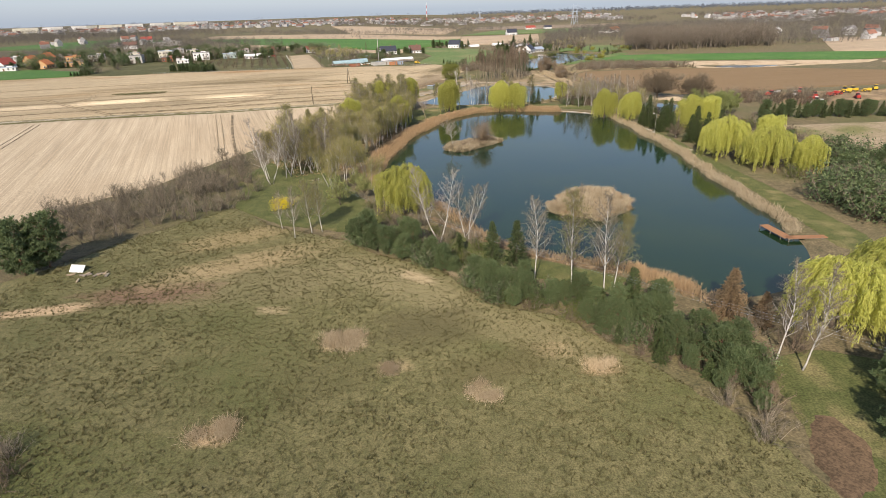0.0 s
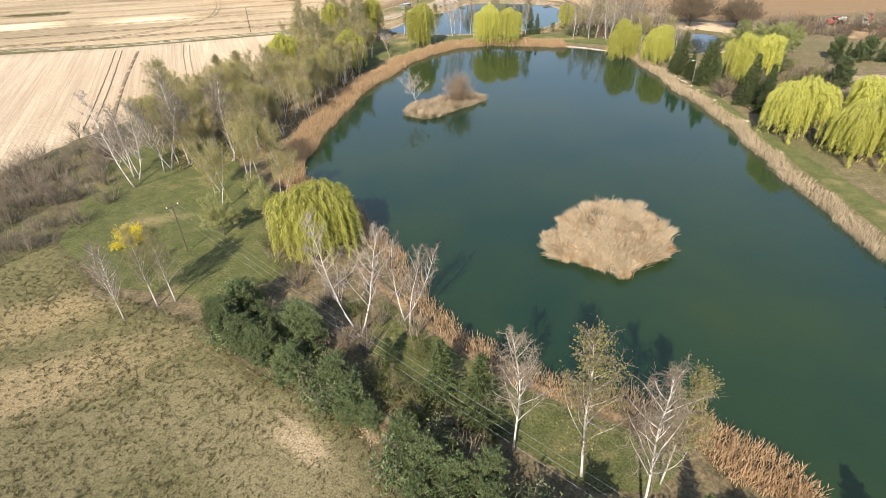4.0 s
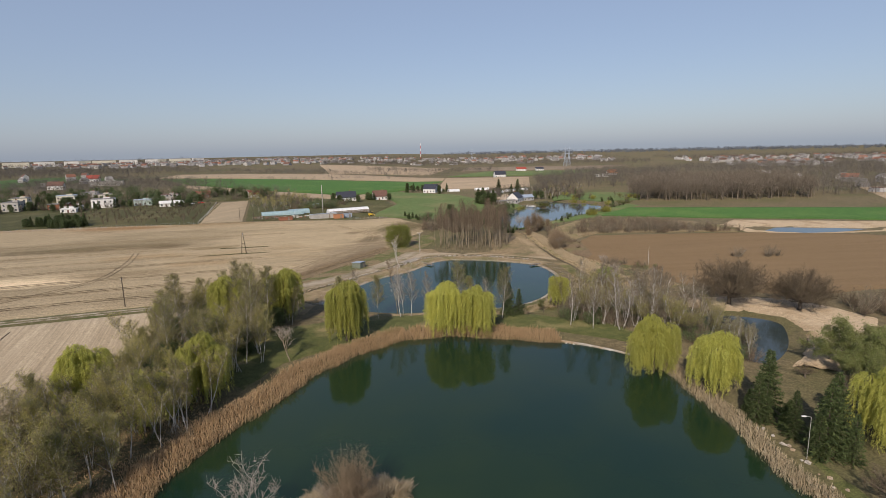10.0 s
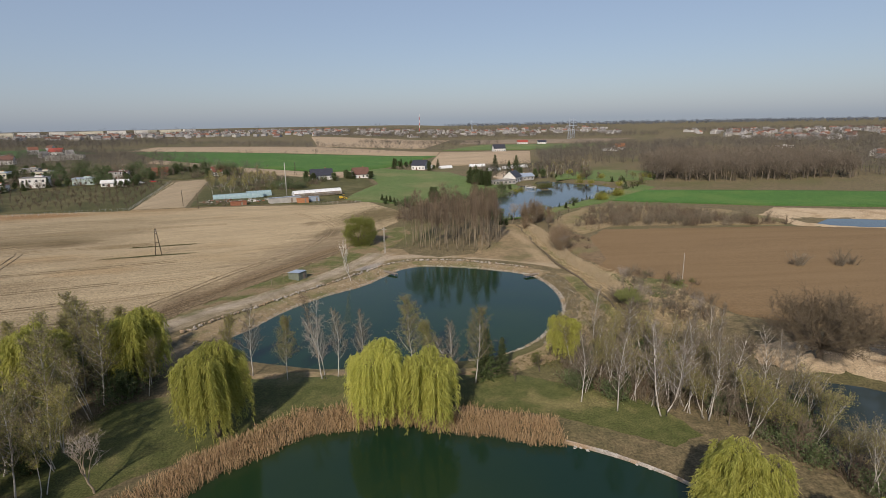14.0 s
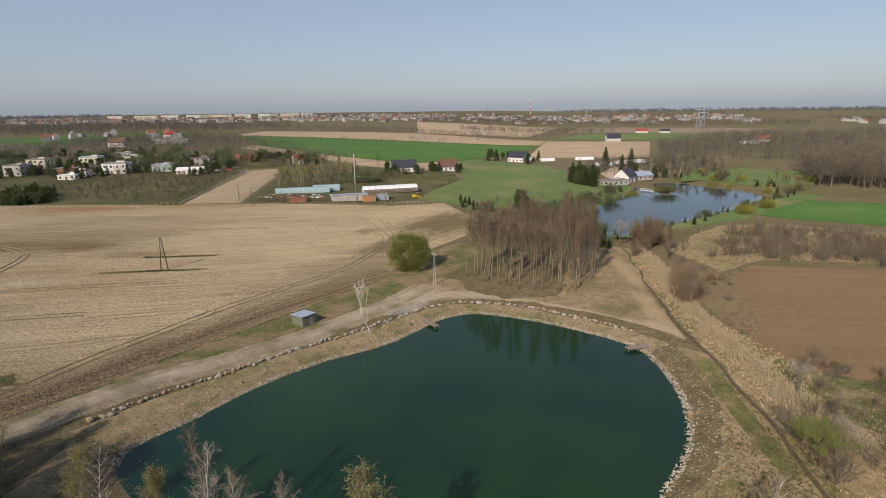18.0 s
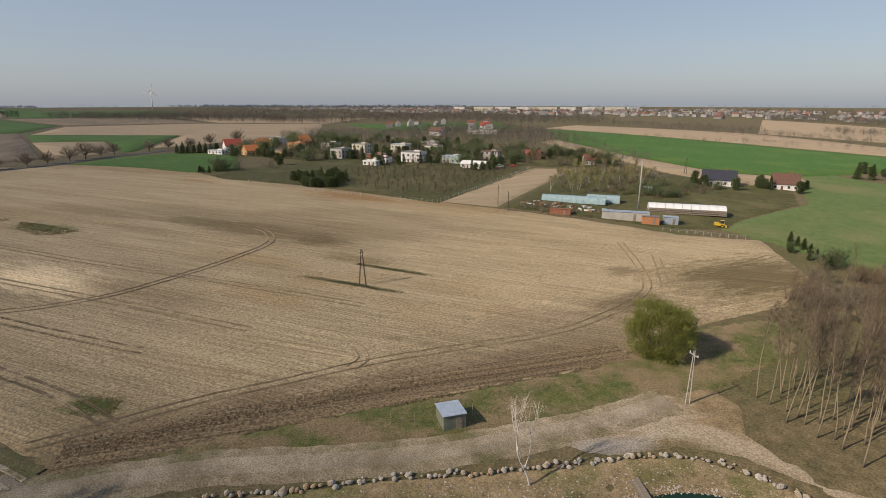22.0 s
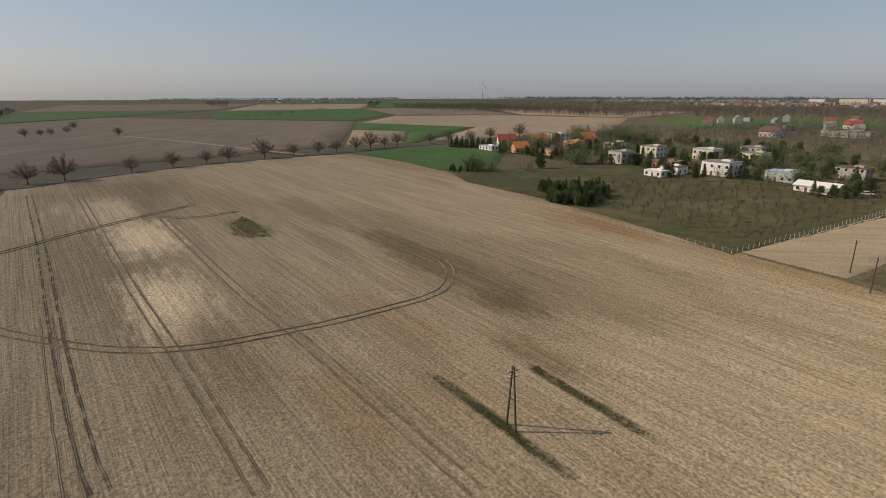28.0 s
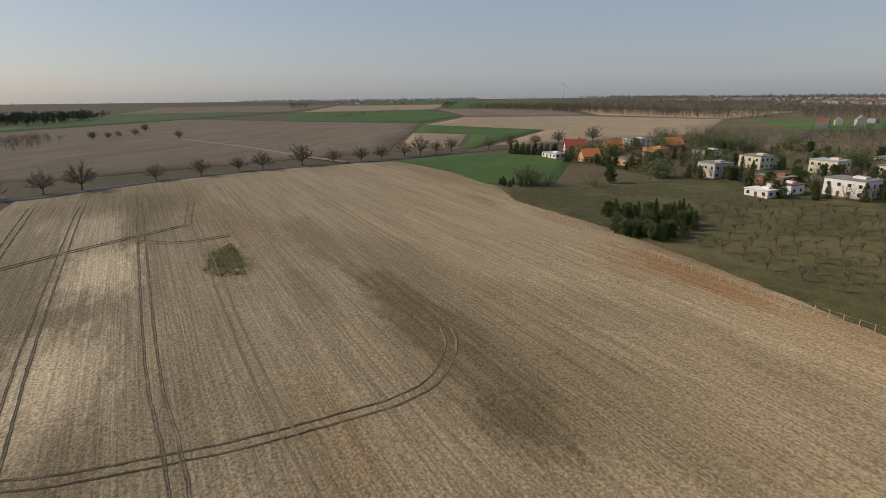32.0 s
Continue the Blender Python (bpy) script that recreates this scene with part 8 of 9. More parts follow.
# ---- far fields ----
for pts, m, text in (
        ([(-369, 878), (-261, 742), (-150, 668), (-70, 634), (-35, 660), (0, 736), (25, 850), (-90, 850), (-281, 872)], M_GREEN, "wide green field of winter wheat"),
        ([(-263, 739), (-150, 665), (-70, 631), (-36, 656), (-28, 640), (-48, 594), (-95, 606), (-140, 636), (-250, 700)], M_FARTAN, "tan stubble strip beside green wheat"),
        ([(18, 700), (29, 921), (151, 918), (121, 721)], M_FARTAN, "tan ploughed field beyond the farm"),
        ([(-380, 890), (-281, 880), (-90, 860), (25, 858), (28, 930), (-166, 1026), (-400, 1000)], M_FARTAN, "far tan field"),
        ([(-166, 1040), (3, 1030), (45, 1355), (-295, 1527)], M_FARTAN, "distant pale stubble field"),
        ([(30, 960), (200, 950), (330, 1100), (100, 1120)], M_PASTURE, "distant light green pasture"),
        ([(60, 1150), (300, 1130), (420, 1300), (80, 1350)], M_FARBROWN, "distant brown field"),
        ([(-853, 172), (-730, 376), (-560, 362), (-395, 345), (-346, 262), (-300, 190), (-300, 60), (-560, -80), (-960, 0)], M_FARBROWN, "broad brown ploughed field west of the road"),
        ([(-1315, 111), (-910, 165), (-860, 176), (-745, 380), (-935, 450), (-1400, 420)], M_GREEN, "far green wheat field"),
        ([(-690, 378), (-556, 489), (-405, 405), (-400, 395), (-519, 416), (-554, 366)], M_GREEN, "green wedge of young wheat"),
        ([(-555, 364), (-520, 412), (-402, 392), (-392, 350)], M_FARTAN, "tan soil wedge by the road"),
        ([(-882, 449), (-845, 623), (-678, 740), (-470, 600), (-430, 470), (-420, 420), (-556, 493), (-690, 382)], M_FARTAN, "long tan field beyond the village"),
        ([(-1400, 440), (-940, 460), (-870, 640), (-1300, 700)], M_FARBROWN, "far brown field"),
        ([(-2200, 100), (-1330, 120), (-1420, 430), (-2100, 520)], M_FARTAN, "far pale field"),
        ([(-2600, 560), (-1500, 460), (-1400, 800), (-2300, 1100)], M_GREEN, "far green field on the plain"),
        ([(-3600, 300), (-2300, 150), (-2300, 520), (-3500, 900)], M_GREEN, "far green field near the skyline"),
        ([(-1300, -300), (-600, -120), (-950, -10), (-1350, 90)], M_GREEN, "far green field to the southwest"),
        ([(-2300, -600), (-1350, -300), (-1400, 80), (-2400, 60)], M_FARBROWN, "far brown field to the southwest"),
        ([(-650, 760), (-480, 700), (-400, 860), (-560, 1000)], M_GREEN, "green field at the edge of town"),
        ([(-1250, 720), (-870, 660), (-700, 760), (-900, 1000)], M_FARTAN, "tan field in front of a wood"),
        ([(330, 480), (450, 440), (620, 560), (420, 640)], M_FARTAN, "pale field east of the wood"),
        ([(250, 310), (420, 300), (600, 420), (430, 440), (310, 400), (300, 350)], M_FARTAN, "pale brown field beyond the sand flat"),
        ([(300, 120), (520, 100), (640, 300), (420, 300), (262, 300), (255, 216)], M_FARBROWN, "wide brown field to the east")):
    sheet("field_far", pts, m, text, 0.45, 24.0, 0.0)


# ---- far woods, town ----
def wood(name, outline, n, h, material, label, seed, wide=0.34, per=26, bare=True, fine=0.016):
    """A far wood: many spiky crowns on thin stems."""
    rng = np.random.default_rng(seed)
    o = np.asarray(outline, float)
    p = rng.uniform(o.min(0), o.max(0), (n * 4, 2))
    p = p[sdf(o, p[:, 0], p[:, 1]) < 0][:n]
    m = len(p)
    z = height(p[:, 0], p[:, 1])
    hh = h * rng.uniform(0.6, 1.1, m)
    c = np.column_stack([p, z])
    g = Geo()
    g.tris(sprigs(rng, c, randdir(rng, m, 9.0), hh * 0.95, h * 0.03))
    q = rng.normal(0, 1, (m, per, 3))
    q /= np.linalg.norm(q, axis=2, keepdims=True)
    q *= rng.random((m, per, 1)) ** 0.4
    cen = c[:, None] + np.array([0, 0, 1]) * (hh * 0.62)[:, None, None] + q * np.stack([hh * wide, hh * wide, hh * 0.38], 1)[:, None]
    d = randdir(rng, m * per, 0.7)
    g.tris(sprigs(rng, cen.reshape(-1, 3) - d * 0.06 * h, d, np.repeat(hh, per) * rng.uniform(0.14, 0.3, m * per), h * (fine if bare else 0.09)))
    return solo(name, g, material, label, "wood", kind="stuff")


# Blue-grey base colour holds the distance haze over the skyline woods.
M_HAZEWOODS = foliage("distant_woods", (0.12, 0.14, 0.17), (0.16, 0.18, 0.21), (0.20, 0.22, 0.25), 0.0, 0.9)
M_FARTWIG = foliage("far_bare_wood", (0.085, 0.076, 0.064), (0.13, 0.117, 0.098), (0.18, 0.163, 0.138), 0.0, 0.9)
M_FARPINE = foliage("far_pine_wood", (0.02, 0.035, 0.022), (0.035, 0.055, 0.03), (0.06, 0.08, 0.045), 0.0, 0.9)
wood("far_wood", [(178, 552), (236, 544), (320, 550), (345, 600), (330, 660), (205, 650)], 714, 19, foliage("tall_wood_twig", (0.15, 0.125, 0.095), (0.215, 0.18, 0.138), (0.285, 0.24, 0.185), 0.0, 0.9), "dense leafless wood of tall grey-brown trees", 81, 0.26, 130, fine=0.0085)
wood("far_wood", [(330, 560), (420, 560), (460, 640), (340, 640)], 221, 14, M_FARTWIG, "leafless copse beside pale fields", 82)
wood("far_wood", [(-1442, 500), (-984, 660), (-690, 745), (-720, 860), (-1000, 780), (-1460, 600)], 1615, 15, M_FARTWIG, "long bare wood beyond tan fields", 83)
wood("far_wood", [(-1400, 330), (-860, 215), (-860, 235), (-1400, 360)], 120, 7, M_FARPINE, "dark low hedge across far fields", 84)
wood("far_wood", [(-700, 860), (-460, 980), (-420, 1180), (-900, 1300), (-1000, 1000)], 1870, 14, M_FARTWIG, "far bare trees at the edge of town", 85)
wood("far_wood", [(-430, 640), (-300, 660), (-180, 700), (-300, 800), (-420, 850), (-470, 800)], 714, 10, M_FARTWIG, "bare garden trees round scattered houses", 86, per=48, fine=0.012)
wood("far_wood", [(-420, 1050), (-150, 1040), (-160, 1075), (-420, 1090)], 187, 10, M_FARTWIG, "row of bare trees between fields", 87, per=48, fine=0.012)
wood("far_wood", [(-300, 1540), (500, 1400), (560, 1480), (-300, 1640)], 1360, 13, M_FARTWIG, "bare tree belt before the town", 88)
wood("far_wood", [(130, 700), (230, 690), (330, 780), (360, 980), (240, 1000), (140, 820)], 714, 14, M_FARTWIG, "scattered bare trees round farmhouses", 89, per=48, fine=0.012)
wood("far_wood", [(380, 660), (700, 700), (900, 1050), (500, 1100), (360, 1000)], 1530, 15, M_FARTWIG, "bare wooded ground to the northeast", 90, per=48, fine=0.012)
wood("far_wood", [(-1700, 1350), (600, 1700), (700, 2700), (-1800, 2700)], 5100, 14, M_FARTWIG, "trees among the houses of a distant town", 91)
wood("far_wood", [(600, 1100), (1700, 900), (2000, 1700), (700, 1900)], 3230, 14, M_FARTWIG, "trees among far suburban houses", 92)
wood("far_wood", [(0, 3300), (2600, 2500), (3000, 3000), (200, 3900)], 900, 24, M_HAZEWOODS, "pine forest near the skyline, blue-grey with painted haze", 93, bare=False)
wood("far_wood", [(-3800, 1500), (-2000, 2300), (-2100, 2700), (-3900, 1900)], 700, 22, M_HAZEWOODS, "forest strip on the horizon, coloured with haze", 94, bare=False)
wood("far_wood", [(-4300, -800), (-3900, -800), (-3700, 900), (-4200, 900)], 500, 18, M_HAZEWOODS, "tree line on the western horizon in haze-tinted colour", 95, bare=False)
wood("far_wood", [(-300, 1000), (30, 960), (60, 990), (-300, 1040)], 272, 9, M_FARTWIG, "bare hedge trees between far fields", 111, per=48, fine=0.012)
wood("far_wood", [(-120, 1120), (120, 1100), (140, 1150), (-120, 1180)], 272, 11, M_FARTWIG, "bare copse in far fields", 112, per=48, fine=0.012)
wood("far_wood", [(60, 590), (130, 600), (170, 680), (120, 690), (60, 640)], 204, 9, M_FARTWIG, "bare trees round a farmyard", 113, per=48, fine=0.012)
wood("far_wood", [(-480, 560), (-400, 520), (-300, 640), (-180, 650), (-120, 620), (-110, 650), (-280, 690), (-460, 640)], 510, 9, M_FARTWIG, "bare garden trees behind the village", 114, per=48, fine=0.012)
wood("far_wood", [(400, 470), (900, 380), (1000, 620), (620, 640), (430, 560)], 510, 11, M_FARTWIG, "scattered bare trees among eastern fields", 115)
wood("far_wood", [(-1700, 700), (-1250, 740), (-900, 1020), (-1000, 1300), (-1700, 1200)], 1190, 15, M_FARTWIG, "wide bare wood northwest of the village", 116)
wood("far_wood", [(-2700, 900), (-1350, 1250), (-1350, 1600), (-2800, 1600)], 1530, 13, M_FARTWIG, "bare trees on the plain before the skyline", 118)
wood("far_wood", [(-3000, -250), (-1600, 40), (-1600, 80), (-3000, -120)], 374, 11, M_FARTWIG, "thin bare tree line across western fields", 119)
wood("far_wood", [(-2500, 540), (-1450, 445), (-1450, 470), (-2500, 600)], 220, 10, M_FARPINE, "dark hedge line on the western plain", 120)
wood("far_wood", [(-240, 780), (-100, 850), (40, 940), (60, 970), (-120, 890), (-260, 800)], 102, 7, M_FARTWIG, "sparse bare trees along a field edge", 121, per=48, fine=0.012)
wood("far_wood", [(-432, 86), (-528, 67), (-570, 10), (-440, 30)], 187, 8, M_FARTWIG, "bare copse in brown fields", 96)
wood("far_wood", [(-740, -150), (-830, -108), (-1100, -190), (-1000, -290), (-800, -260)], 260, 17, M_FARPINE, "dark pine wood in the southwest", 97, bare=False)
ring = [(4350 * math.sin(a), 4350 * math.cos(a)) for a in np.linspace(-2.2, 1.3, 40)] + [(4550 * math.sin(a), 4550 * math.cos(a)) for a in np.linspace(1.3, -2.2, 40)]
tagged(wood("backdrop", ring, 2600, 20, M_HAZEWOODS, "line of woods on the horizon with blue haze in its colour", 98, 0.8, 14, False), category="backdrop", kind="structure")


# Far walls and roofs dimmed and greyed: distance haze put into their colours.
M_FARWHITE = surface("weathered_white_wall", (0.36, 0.36, 0.36), (0.52, 0.51, 0.50), 0.05, bump_by=0)
M_FARGREY = surface("grey_house_wall", (0.22, 0.215, 0.21), (0.34, 0.33, 0.32), 0.05, bump_by=0)
M_FARRED = surface("faded_red_roof", (0.24, 0.11, 0.08), (0.32, 0.16, 0.11), 0.05, bump_by=0)


def town(name, outline, n, label, seed, size=10.0):
    """Far houses, too many to count, each with walls and a pitched or flat roof."""
    rng = np.random.default_rng(seed)
    o = np.asarray(outline, float)
    p = rng.uniform(o.min(0), o.max(0), (n * 5, 2))
    p = p[sdf(o, p[:, 0], p[:, 1]) < 0][:n]
    g, slots = Geo(), []
    for x, y in p:
        w, d, h = size * rng.uniform(0.8, 1.6), size * rng.uniform(0.7, 1.0), rng.uniform(3.5, 6.5)
        t, z = rng.uniform(0, 3.14), H(x, y)
        c, s_ = math.cos(t), math.sin(t)
        a, b, r = w / 2, d / 2, rng.choice([0.4, 3.2, 4.0])
        v = [(-a, -b, 0), (a, -b, 0), (a, b, 0), (-a, b, 0), (-a, -b, h), (a, -b, h), (a, b, h), (-a, b, h), (-a, 0, h + r), (a, 0, h + r)]
        v = [(x + px * c - py * s_, y + px * s_ + py * c, z + pz) for px, py, pz in v]
        g.add(v, [(0, 1, 5, 4), (1, 2, 6, 9, 5), (2, 3, 7, 6), (3, 0, 4, 8, 7), (4, 5, 9, 8), (6, 7, 8, 9)])
        wall, roof = rng.choice([0, 0, 1, 2]), rng.choice([3, 3, 4, 5, 5, 6])
        slots += [wall] * 4 + [roof] * 2
    me = g.mesh(name, M_FARWHITE)
    for m in (M_GREYWALL, M_FARGREY, M_FARRED, M_BROWNROOF, M_TAR, M_FARGREY):
        me.materials.append(m)
    me.polygons.foreach_set("material_index", [int(i) for i in slots])
    return tagged(new(name, me), label, "houses", kind="stuff")


town("far_houses", [(-1600, 1400), (500, 1600), (700, 2500), (-1700, 2600)], 620, "distant town of small white and red-roofed houses", 101, 13)
town("far_houses", [(560, 1050), (1500, 850), (2000, 1500), (700, 1800)], 420, "far suburb of pale houses in the northeast", 102, 13)
town("far_houses", [(-560, 760), (-430, 690), (-330, 760), (-470, 900), (-600, 860)], 12, "scattered houses at the edge of town", 103, 7.5)
town("far_houses", [(-2600, 1500), (-1700, 1700), (-1800, 2500), (-2700, 2200)], 120, "scattered pale houses near the skyline", 104, 14)
town("far_houses", [(-3400, -100), (-2400, 0), (-2400, 600), (-3400, 700)], 26, "hamlet far off on the western plain", 105, 16)
town("far_houses", [(380, 560), (560, 520), (700, 700), (480, 760)], 30, "houses beyond the pale fields", 106)
for i in range(16):
    x, y = -1480 + i * 34 + 8 * (i % 3), 1880 + i * 24 + 90 * (i % 2)
    root = tagged(new("apartment_block"), "long white prefabricated apartment block on the skyline", "building", "apartment blocks of the town")
    root.matrix_basis = Matrix.Translation((x, y, H(x, y))) @ Matrix.Rotation(radians(28 + 20 * (i % 2)), 4, "Z")
    g = Geo()
    g.box(0, 0, 8, 44 + 14 * (i % 3), 12, 16)
    part("wall", g, (M_PLASTER, M_PLASTER, M_CREAM)[i % 3], root)
    for k in range(5):
        g = Geo()
        g.box(0, 0, 2.2 + k * 3, 42 + 14 * (i % 3), 12.2, 1.1)
        part("window_band", g, M_GREYWALL, root)
    g = Geo()
    g.box(0, 0, 16.3, 45 + 14 * (i % 3), 12.8, 0.6)
    part("roof", g, M_TAR, root)


def turbine(x, y, hub, blade, label):
    root = tagged(new("wind_turbine"), label, "wind turbine")
    root.matrix_basis = Matrix.Translation((x, y, H(x, y))) @ Matrix.Rotation(radians(70), 4, "Z")
    g = Geo()
    g.tube([(0, 0, 0), (0, 0, hub)], [2.6, 1.4], 14)
    part("tower", g, M_PLASTER, root, smooth=True)
    g = Geo()
    g.box(0, 1.5, hub + 1.5, 4, 10, 4)
    part("nacelle", g, M_PLASTER, root)
    for k in range(3):
        a = radians(75 + 120 * k)
        g = Geo()
        g.tube([(0, -4, hub + 1.5), (math.cos(a) * blade * 0.3, -4, hub + 1.5 + math.sin(a) * blade * 0.3), (math.cos(a) * blade, -4, hub + 1.5 + math.sin(a) * blade)], [1.0, 1.8, 0.4], 6)
        part("blade", g, M_PLASTER, root, smooth=True)
    return root


turbine(-2960, 1200, 88, 38, "white three-bladed wind turbine on the plain")


def pylon(x, y, h, label):
    root = tagged(new("pylon"), label, "pylon")
    root.matrix_basis = Matrix.Translation((x, y, H(x, y)))
    for sx_, sy_ in ((-1, -1), (1, -1), (1, 1), (-1, 1)):
        g = Geo()
        g.tube([(sx_ * 3.4, sy_ * 3.4, 0), (sx_ * 0.9, sy_ * 0.9, h * 0.6), (sx_ * 0.5, sy_ * 0.5, h)], 0.22, 4)
        part("leg", g, M_STEEL, root)
    for k in range(3):
        g = Geo()
        g.box(0, 0, h * (0.64 + 0.14 * k), 15 - 3 * k, 0.8, 0.7)
        part("crossarm", g, M_STEEL, root)
    for k in range(7):
        w = 3.4 - 2.5 * min(1, k / 5)
        g = Geo()
        g.tube([(-w, -w, h * k * 0.1), (w, -w, h * (k + 1) * 0.1)], 0.12, 3)
        g.tube([(w, w, h * k * 0.1), (-w, w, h * (k + 1) * 0.1)], 0.12, 3)
        part("lattice", g, M_STEEL, root)
    return root


for x, y in ((290, 1300), (312, 1360), (120, 1900)):
    pylon(x, y, 42, "grey steel lattice power pylon beyond the fields")
root = tagged(new("radio_mast"), "slim red and white banded radio mast over the town", "mast")
root.matrix_basis = Matrix.Translation((-66, 2370, H(-66, 2370)))
for k in range(6):
    g = Geo()
    g.tube([(0, 0, k * 11), (0, 0, k * 11 + 11)], 1.3 - 0.1 * k, 8)
    part("section", g, (M_REDPAINT, M_PLASTER)[k % 2], root)

# brush north of the grove
for i, (x, y) in enumerate(inside([(14, 418), (28, 408), (50, 416), (54, 445), (44, 460), (22, 462), (12, 450)], 60, 46, 2.4)):
    plant_at((BARE[0], SHRUB[1], SHRUB[2], ALDER[0])[i % 4], x, y, (0.75, 1.6, 1.8, 0.5)[i % 4])

sheet("shore_lawn", [(-2, 100), (6, 92), (14, 86), (22, 80), (28, 80), (32, 84), (24, 89), (14, 95), (6, 103), (0, 110)], M_LAWN, "strip of mown lawn behind the reeds", 0.1, 2.5, 0.3, "lawn")
band("shore_path", [(-4, 117), (3, 108), (9, 101), (16, 95), (24, 90), (31, 86)], 1.6, M_LITTER, "trodden earth path along the shore", 0.16, "path")
tussocks("sedge_tussocks", [(70, 408), (76, 380), (80, 352), (88, 334), (98, 322), (102, 302), (92, 292), (80, 294), (78, 312), (74, 335), (70, 360), (66, 392)], 12000, M_PALE, "bleached sedge tufts beside a ditch", 0.5, 74, 4)
for i, (x, y) in enumerate(((-48.5, 43.5), (-47, 41.5), (-49.5, 41), (-48, 39.5), (-50, 44.5), (-46.5, 39))):
    plant_at(SHRUB[(0, 2)[i % 2]], x, y, 1.0)

# ---- round the far pond ----
for pts, text in (([(116, 570), (128, 577), (150, 556), (186, 563), (205, 620), (170, 640), (122, 606)], "light green lawn behind the far pond"), ([(62, 424), (80, 441), (97, 458), (112, 474), (131, 492), (150, 520), (165, 534), (170, 522), (150, 500), (118, 462), (96, 446), (76, 426)], "strip of green lawn along the far pond"), ([(49, 470), (56, 462), (66, 490), (74, 512), (88, 545), (82, 552), (70, 540)], "green bank between pasture and pond")):
    sheet("lawn_far", pts, M_PASTURE, text, 0.24, 4.0, 0.3, "lawn")
sheet("farm_yard", [(78, 570), (100, 580), (106, 600), (100, 636), (84, 640), (72, 600)], M_DIRT, "pale trodden farmyard beside the pond", 0.24, 4.0, 0.4, "yard")
for i in range(24):
    t = i / 23
    plant_at((SPRUCE[2], SPRUCE[0], GREENSHRUB[1])[(0, 2, 0, 1, 0)[i % 5]], 58 + t * 100 + 1.2 * math.sin(i * 5), 412 + t * 112 + 1.2 * math.cos(i * 3), (0.45, 0.3, 0.8)[(0, 2, 0, 1, 0)[i % 5]] * (0.8 + 0.4 * ((i * 7) % 5) / 5))
for i, (x, y) in enumerate(((3, 472), (9, 467), (15, 463), (28, 487), (34, 478), (45, 468), (50, 474), (54, 479), (58, 490), (61, 502), (66, 511), (71, 520), (78, 530))):
    plant_at((PINE[1], SPRUCE[2], GREENSHRUB[1])[i % 3], x, y, (0.6, 0.7, 1.3)[i % 3])
for x, y, s in ((53, 559, 1.1), (56, 552, 0.9), (59, 548, 1.0), (63, 552, 0.9), (67, 554, 0.8), (60, 558, 1.0), (-13, 709, 0.9), (-8, 704, 1.0), (-2, 701, 0.9), (3, 699, 0.8), (21, 675, 0.9), (25, 672, 0.7), (104, 588, 0.8), (70, 596, 0.8)):
    plant_at(PINE[int(x) % 3], x, y, s)
for i, (x, y) in enumerate(inside([(112, 586), (140, 580), (160, 636), (150, 690), (110, 660), (104, 625)], 46, 28, 4.2)):
    plant_at((BARE[0], WOODBIRCH[1], DOME, OLIVE[1], BARE[0], SPRUCE[0])[i % 6], x, y, (0.95, 0.9, 0.8, 0.7, 1.1, 0.6)[i % 6])
for x, y, s in ((134, 490, 1.1), (159, 531, 1.3), (168, 541, 1.3), (163, 536, 1.0)):
    plant_at(GREENSHRUB[0], x, y, s)
for x, y in ((97.5, 529.5), (104.5, 530.5), (101, 531.5)):
    plant_at(GREENSHRUB[0], x, y, 1.6)
bridge = tagged(new("footbridge"), "small white timber footbridge to a pond islet", "bridge")
bridge.matrix_basis = Matrix.Translation((92, 535, 1.0)) @ Matrix.Rotation(radians(130), 4, "Z")
for nm, cx, cy, cz, lx, ly, lz in (("deck", 0, 0, 0.7, 8, 1.4, 0.15), ("rail", 0, 0.65, 1.6, 8, 0.1, 0.1), ("rail", 0, -0.65, 1.6, 8, 0.1, 0.1), ("post", -3.8, 0.65, 0.6, 0.14, 0.14, 2.1), ("post", 3.8, 0.65, 0.6, 0.14, 0.14, 2.1), ("post", -3.8, -0.65, 0.6, 0.14, 0.14, 2.1), ("post", 3.8, -0.65, 0.6, 0.14, 0.14, 2.1)):
    g = Geo()
    g.box(cx, cy, cz, lx, ly, lz)
    part(nm, g, M_FRAME, bridge)
# brush and sedge north of the brown field
sheet("sedge_flat", [(90, 388), (104, 402), (120, 405), (140, 402), (176, 400), (184, 412), (170, 440), (130, 455), (106, 450), (90, 430), (80, 410)], surface("bleached_sedge", (0.14, 0.11, 0.058), (0.26, 0.205, 0.118), 0.5, patch=(0.13, 0.12, 0.05), patch_scale=0.06, bump_by=0.9, bump_dist=0.3, fine=3.0), "flat of bleached sedge and weeds", 0.15, 4.0, 0.5, "grass")
tussocks("sedge_tussocks", [(92, 390), (104, 402), (140, 403), (172, 401), (172, 406), (108, 412), (94, 402)], 5000, M_PALE, "bleached sedge tufts beside a ploughed field", 0.7, 79, 5)
for i, (x, y) in enumerate(inside([(96, 414), (120, 411), (139, 408), (168, 410), (152, 433), (130, 450), (108, 446)], 110, 29, 2.3)):
    plant_at((SHRUB[1], BARE[0], SHRUB[1], SHRUB[2])[i % 4], x, y, (1.4, 0.42, 1.2, 1.8)[i % 4])
for x, y, s in ((75, 410, 0.8), (80, 421, 0.85), (84, 408, 0.75), (78, 415, 0.7), (76.5, 366, 0.75), (77.5, 372, 0.6), (87, 416, 0.6)):
    plant_at(BARE[0], x, y, s)

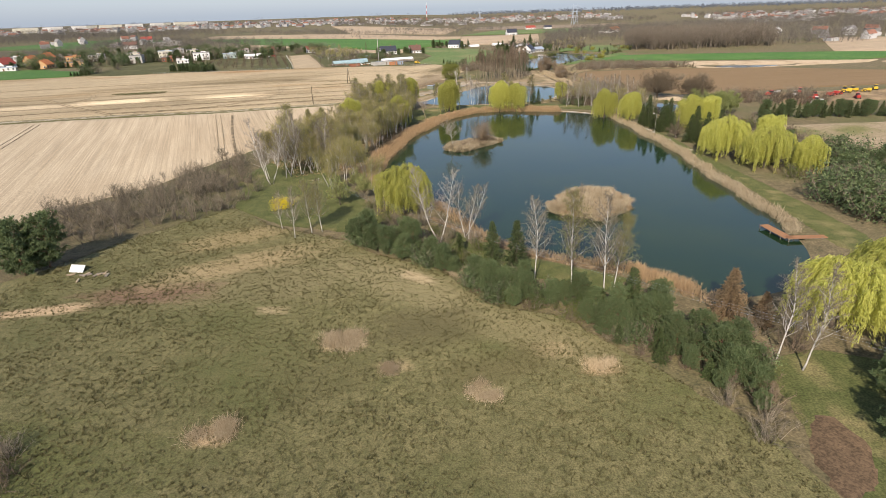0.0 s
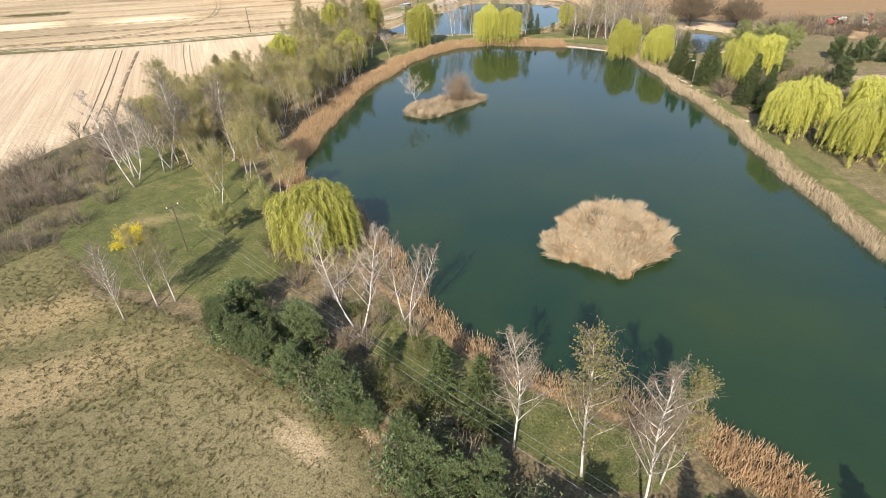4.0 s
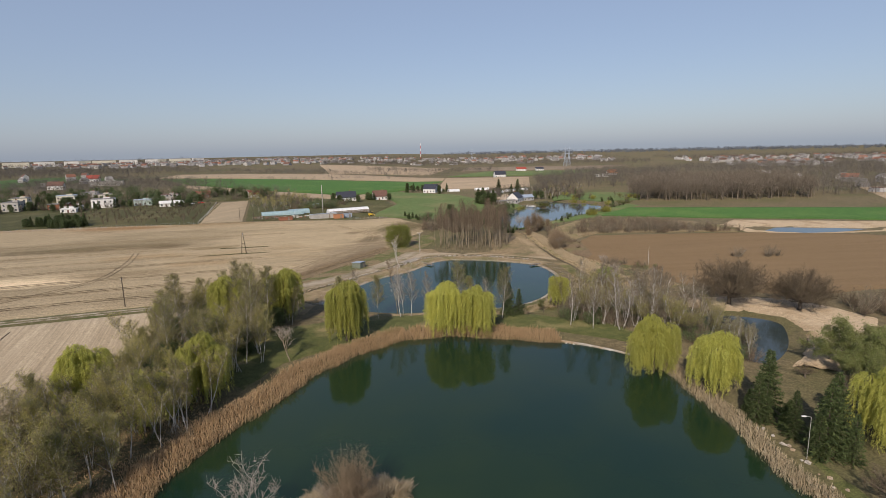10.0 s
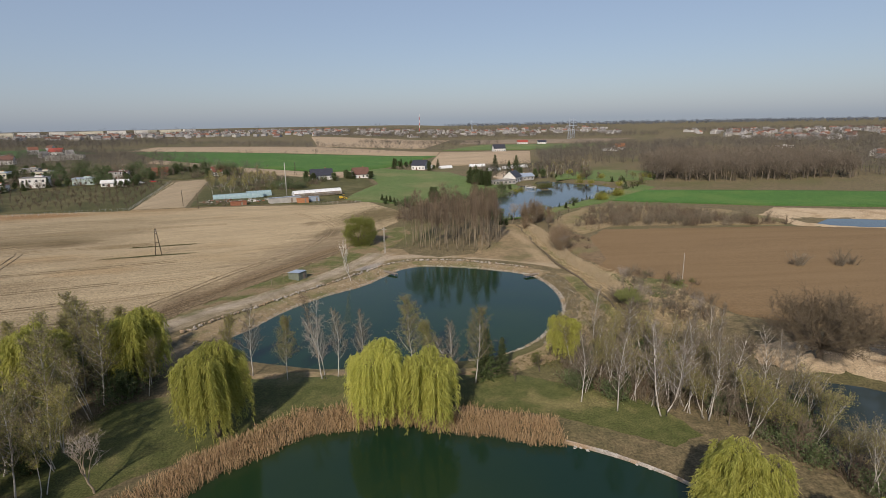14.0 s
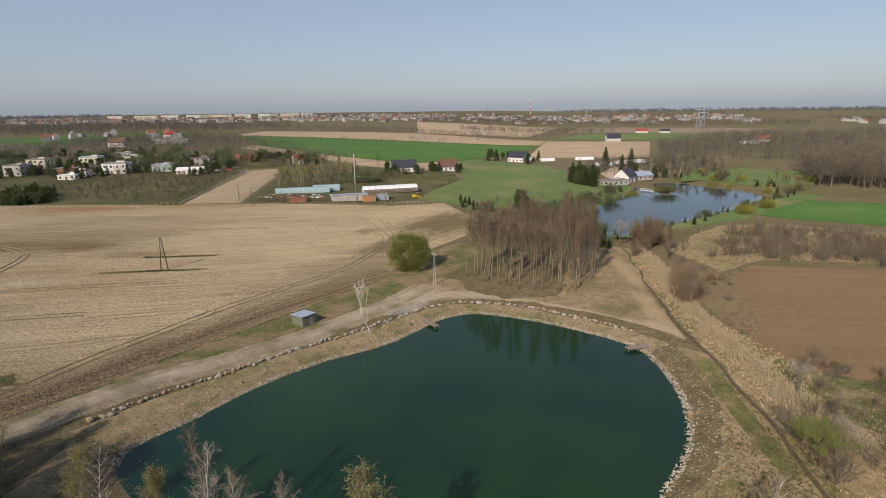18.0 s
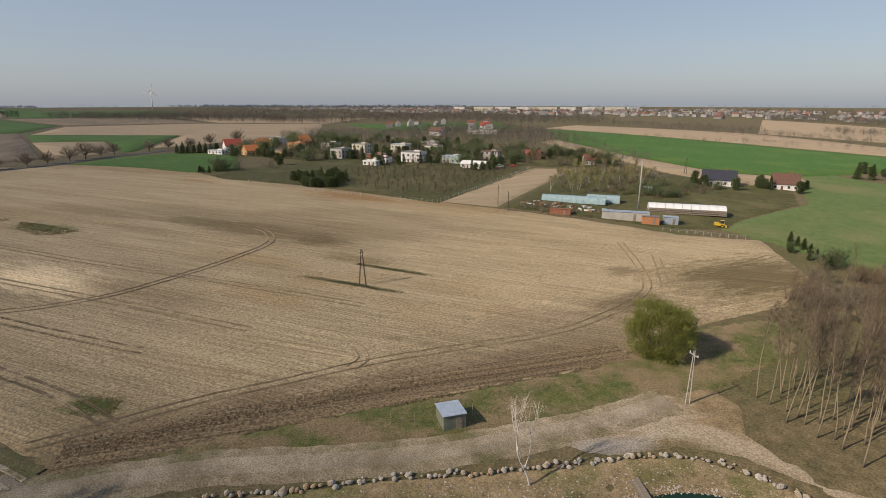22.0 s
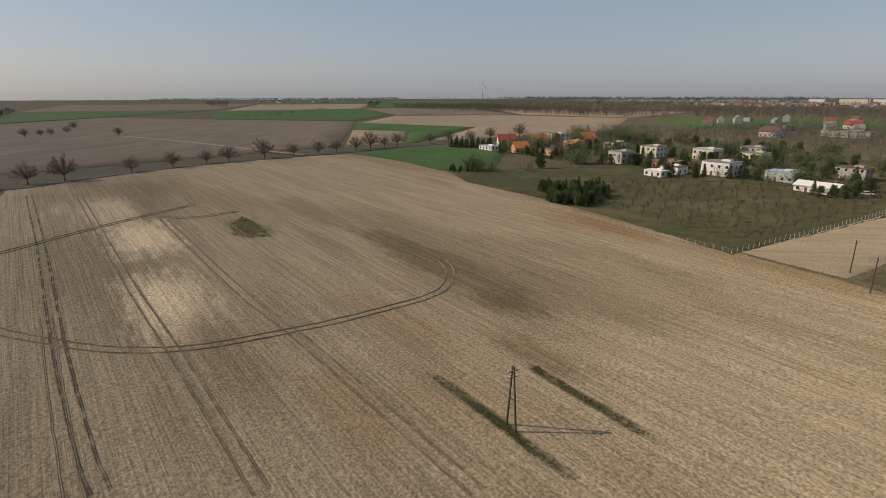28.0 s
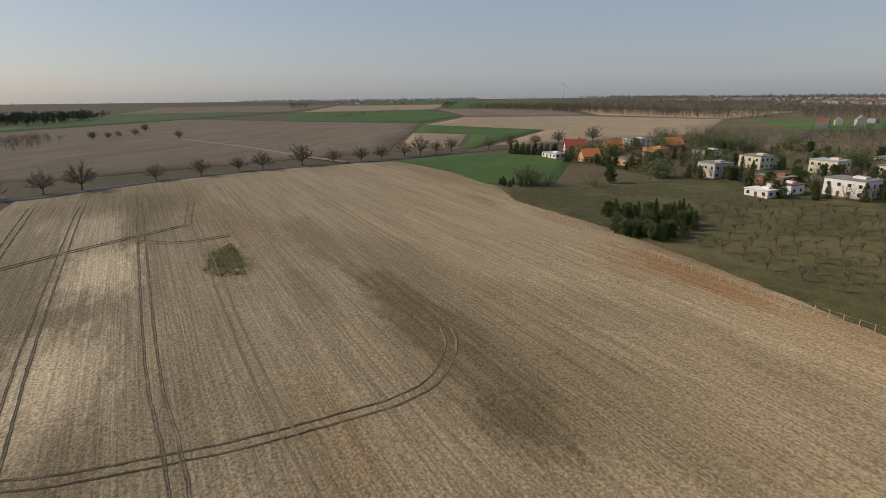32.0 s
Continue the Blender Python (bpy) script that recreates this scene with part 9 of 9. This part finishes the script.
# ---- gardens of the village ----
sheet("village_ground", [(-262, 398), (-240, 430), (-214, 470), (-205, 505), (-160, 560), (-120, 600), (-180, 640), (-300, 620), (-395, 545), (-385, 470), (-330, 446), (-264, 470)], M_ORCHARD, "dark garden ground between the village houses", 0.14, 8.0, 0.5, "grass")
rng = np.random.default_rng(91)
for i, (hx, hy) in enumerate(((-358, 458), (-323, 455), (-350, 478), (-308, 470), (-322, 491), (-318, 518), (-268, 493), (-288, 525), (-246, 506), (-231, 499), (-222, 518), (-268, 546), (-248, 560), (-272, 580), (-202, 534), (-178, 528), (-199, 568), (-184, 596), (-141, 602), (-58, 588), (-31, 604))):
    for k in range(6):
        a = rng.uniform(-2.6, 1.2)
        q = rng.uniform(9.5, 13)
        plant_at((PINE[0], DOME, SPRUCE[0], PINE[2])[(i + k) % 4], hx + q * math.cos(a), hy + q * math.sin(a), (0.75, 0.75, 0.7, 0.6)[(i + k) % 4] * rng.uniform(0.8, 1.2))


def car(x, y, way, paint, label, s=1.0):
    root = tagged(new("car"), label, "car", "cars parked in the village")
    root.matrix_basis = Matrix.Translation((x, y, H(x, y) + 0.14)) @ Matrix.Rotation(radians(way), 4, "Z") @ Matrix.Scale(s, 4)
    g = Geo()
    g.add([(px, sgn * 0.85, pz) for sgn in (-1, 1) for px, pz in ((-2.1, 0.35), (2.1, 0.35), (2.1, 0.8), (1.2, 0.95), (-2.0, 0.98))], [(4, 3, 2, 1, 0), (5, 6, 7, 8, 9), (0, 1, 6, 5), (1, 2, 7, 6), (2, 3, 8, 7), (3, 4, 9, 8), (4, 0, 5, 9)])
    part("body", g, paint, root)
    g = Geo()
    g.add([(px, sgn * w, pz) for sgn, w in ((-1, 0.74), (1, 0.74)) for px, pz in ((-1.8, 0.98), (1.1, 0.95), (0.5, 1.45), (-1.5, 1.47))], [(3, 2, 1, 0), (4, 5, 6, 7), (1, 2, 6, 5), (2, 3, 7, 6), (3, 0, 4, 7)])
    part("cabin", g, M_PANE, root)
    g = Geo()
    g.box(-0.5, 0, 1.49, 2.0, 1.46, 0.06)
    part("roof", g, paint, root)
    for wx in (-1.35, 1.3):
        for sgn in (-1, 1):
            g = Geo()
            g.tube([(wx, sgn * 0.68, 0.32), (wx, sgn * 0.88, 0.32)], 0.32, 10)
            part("wheel", g, M_RUBBER, root)
    return root


for x, y, way, m, text, s in ((-178, 546, 20, M_PLASTER, "white van parked on a village yard", 1.25), (-188, 547, 110, M_STEEL, "silver car parked beside a house", 1.0), (-169, 541, 60, M_PLASTER, "white car parked beside a low barn", 1.0), (-165, 549, 15, M_REDPAINT, "red car parked on a village yard", 1.0), (-203, 552, 20, M_DARKROOF, "dark car parked behind a mint house", 1.0)):
    car(x, y, way, m, text, s)
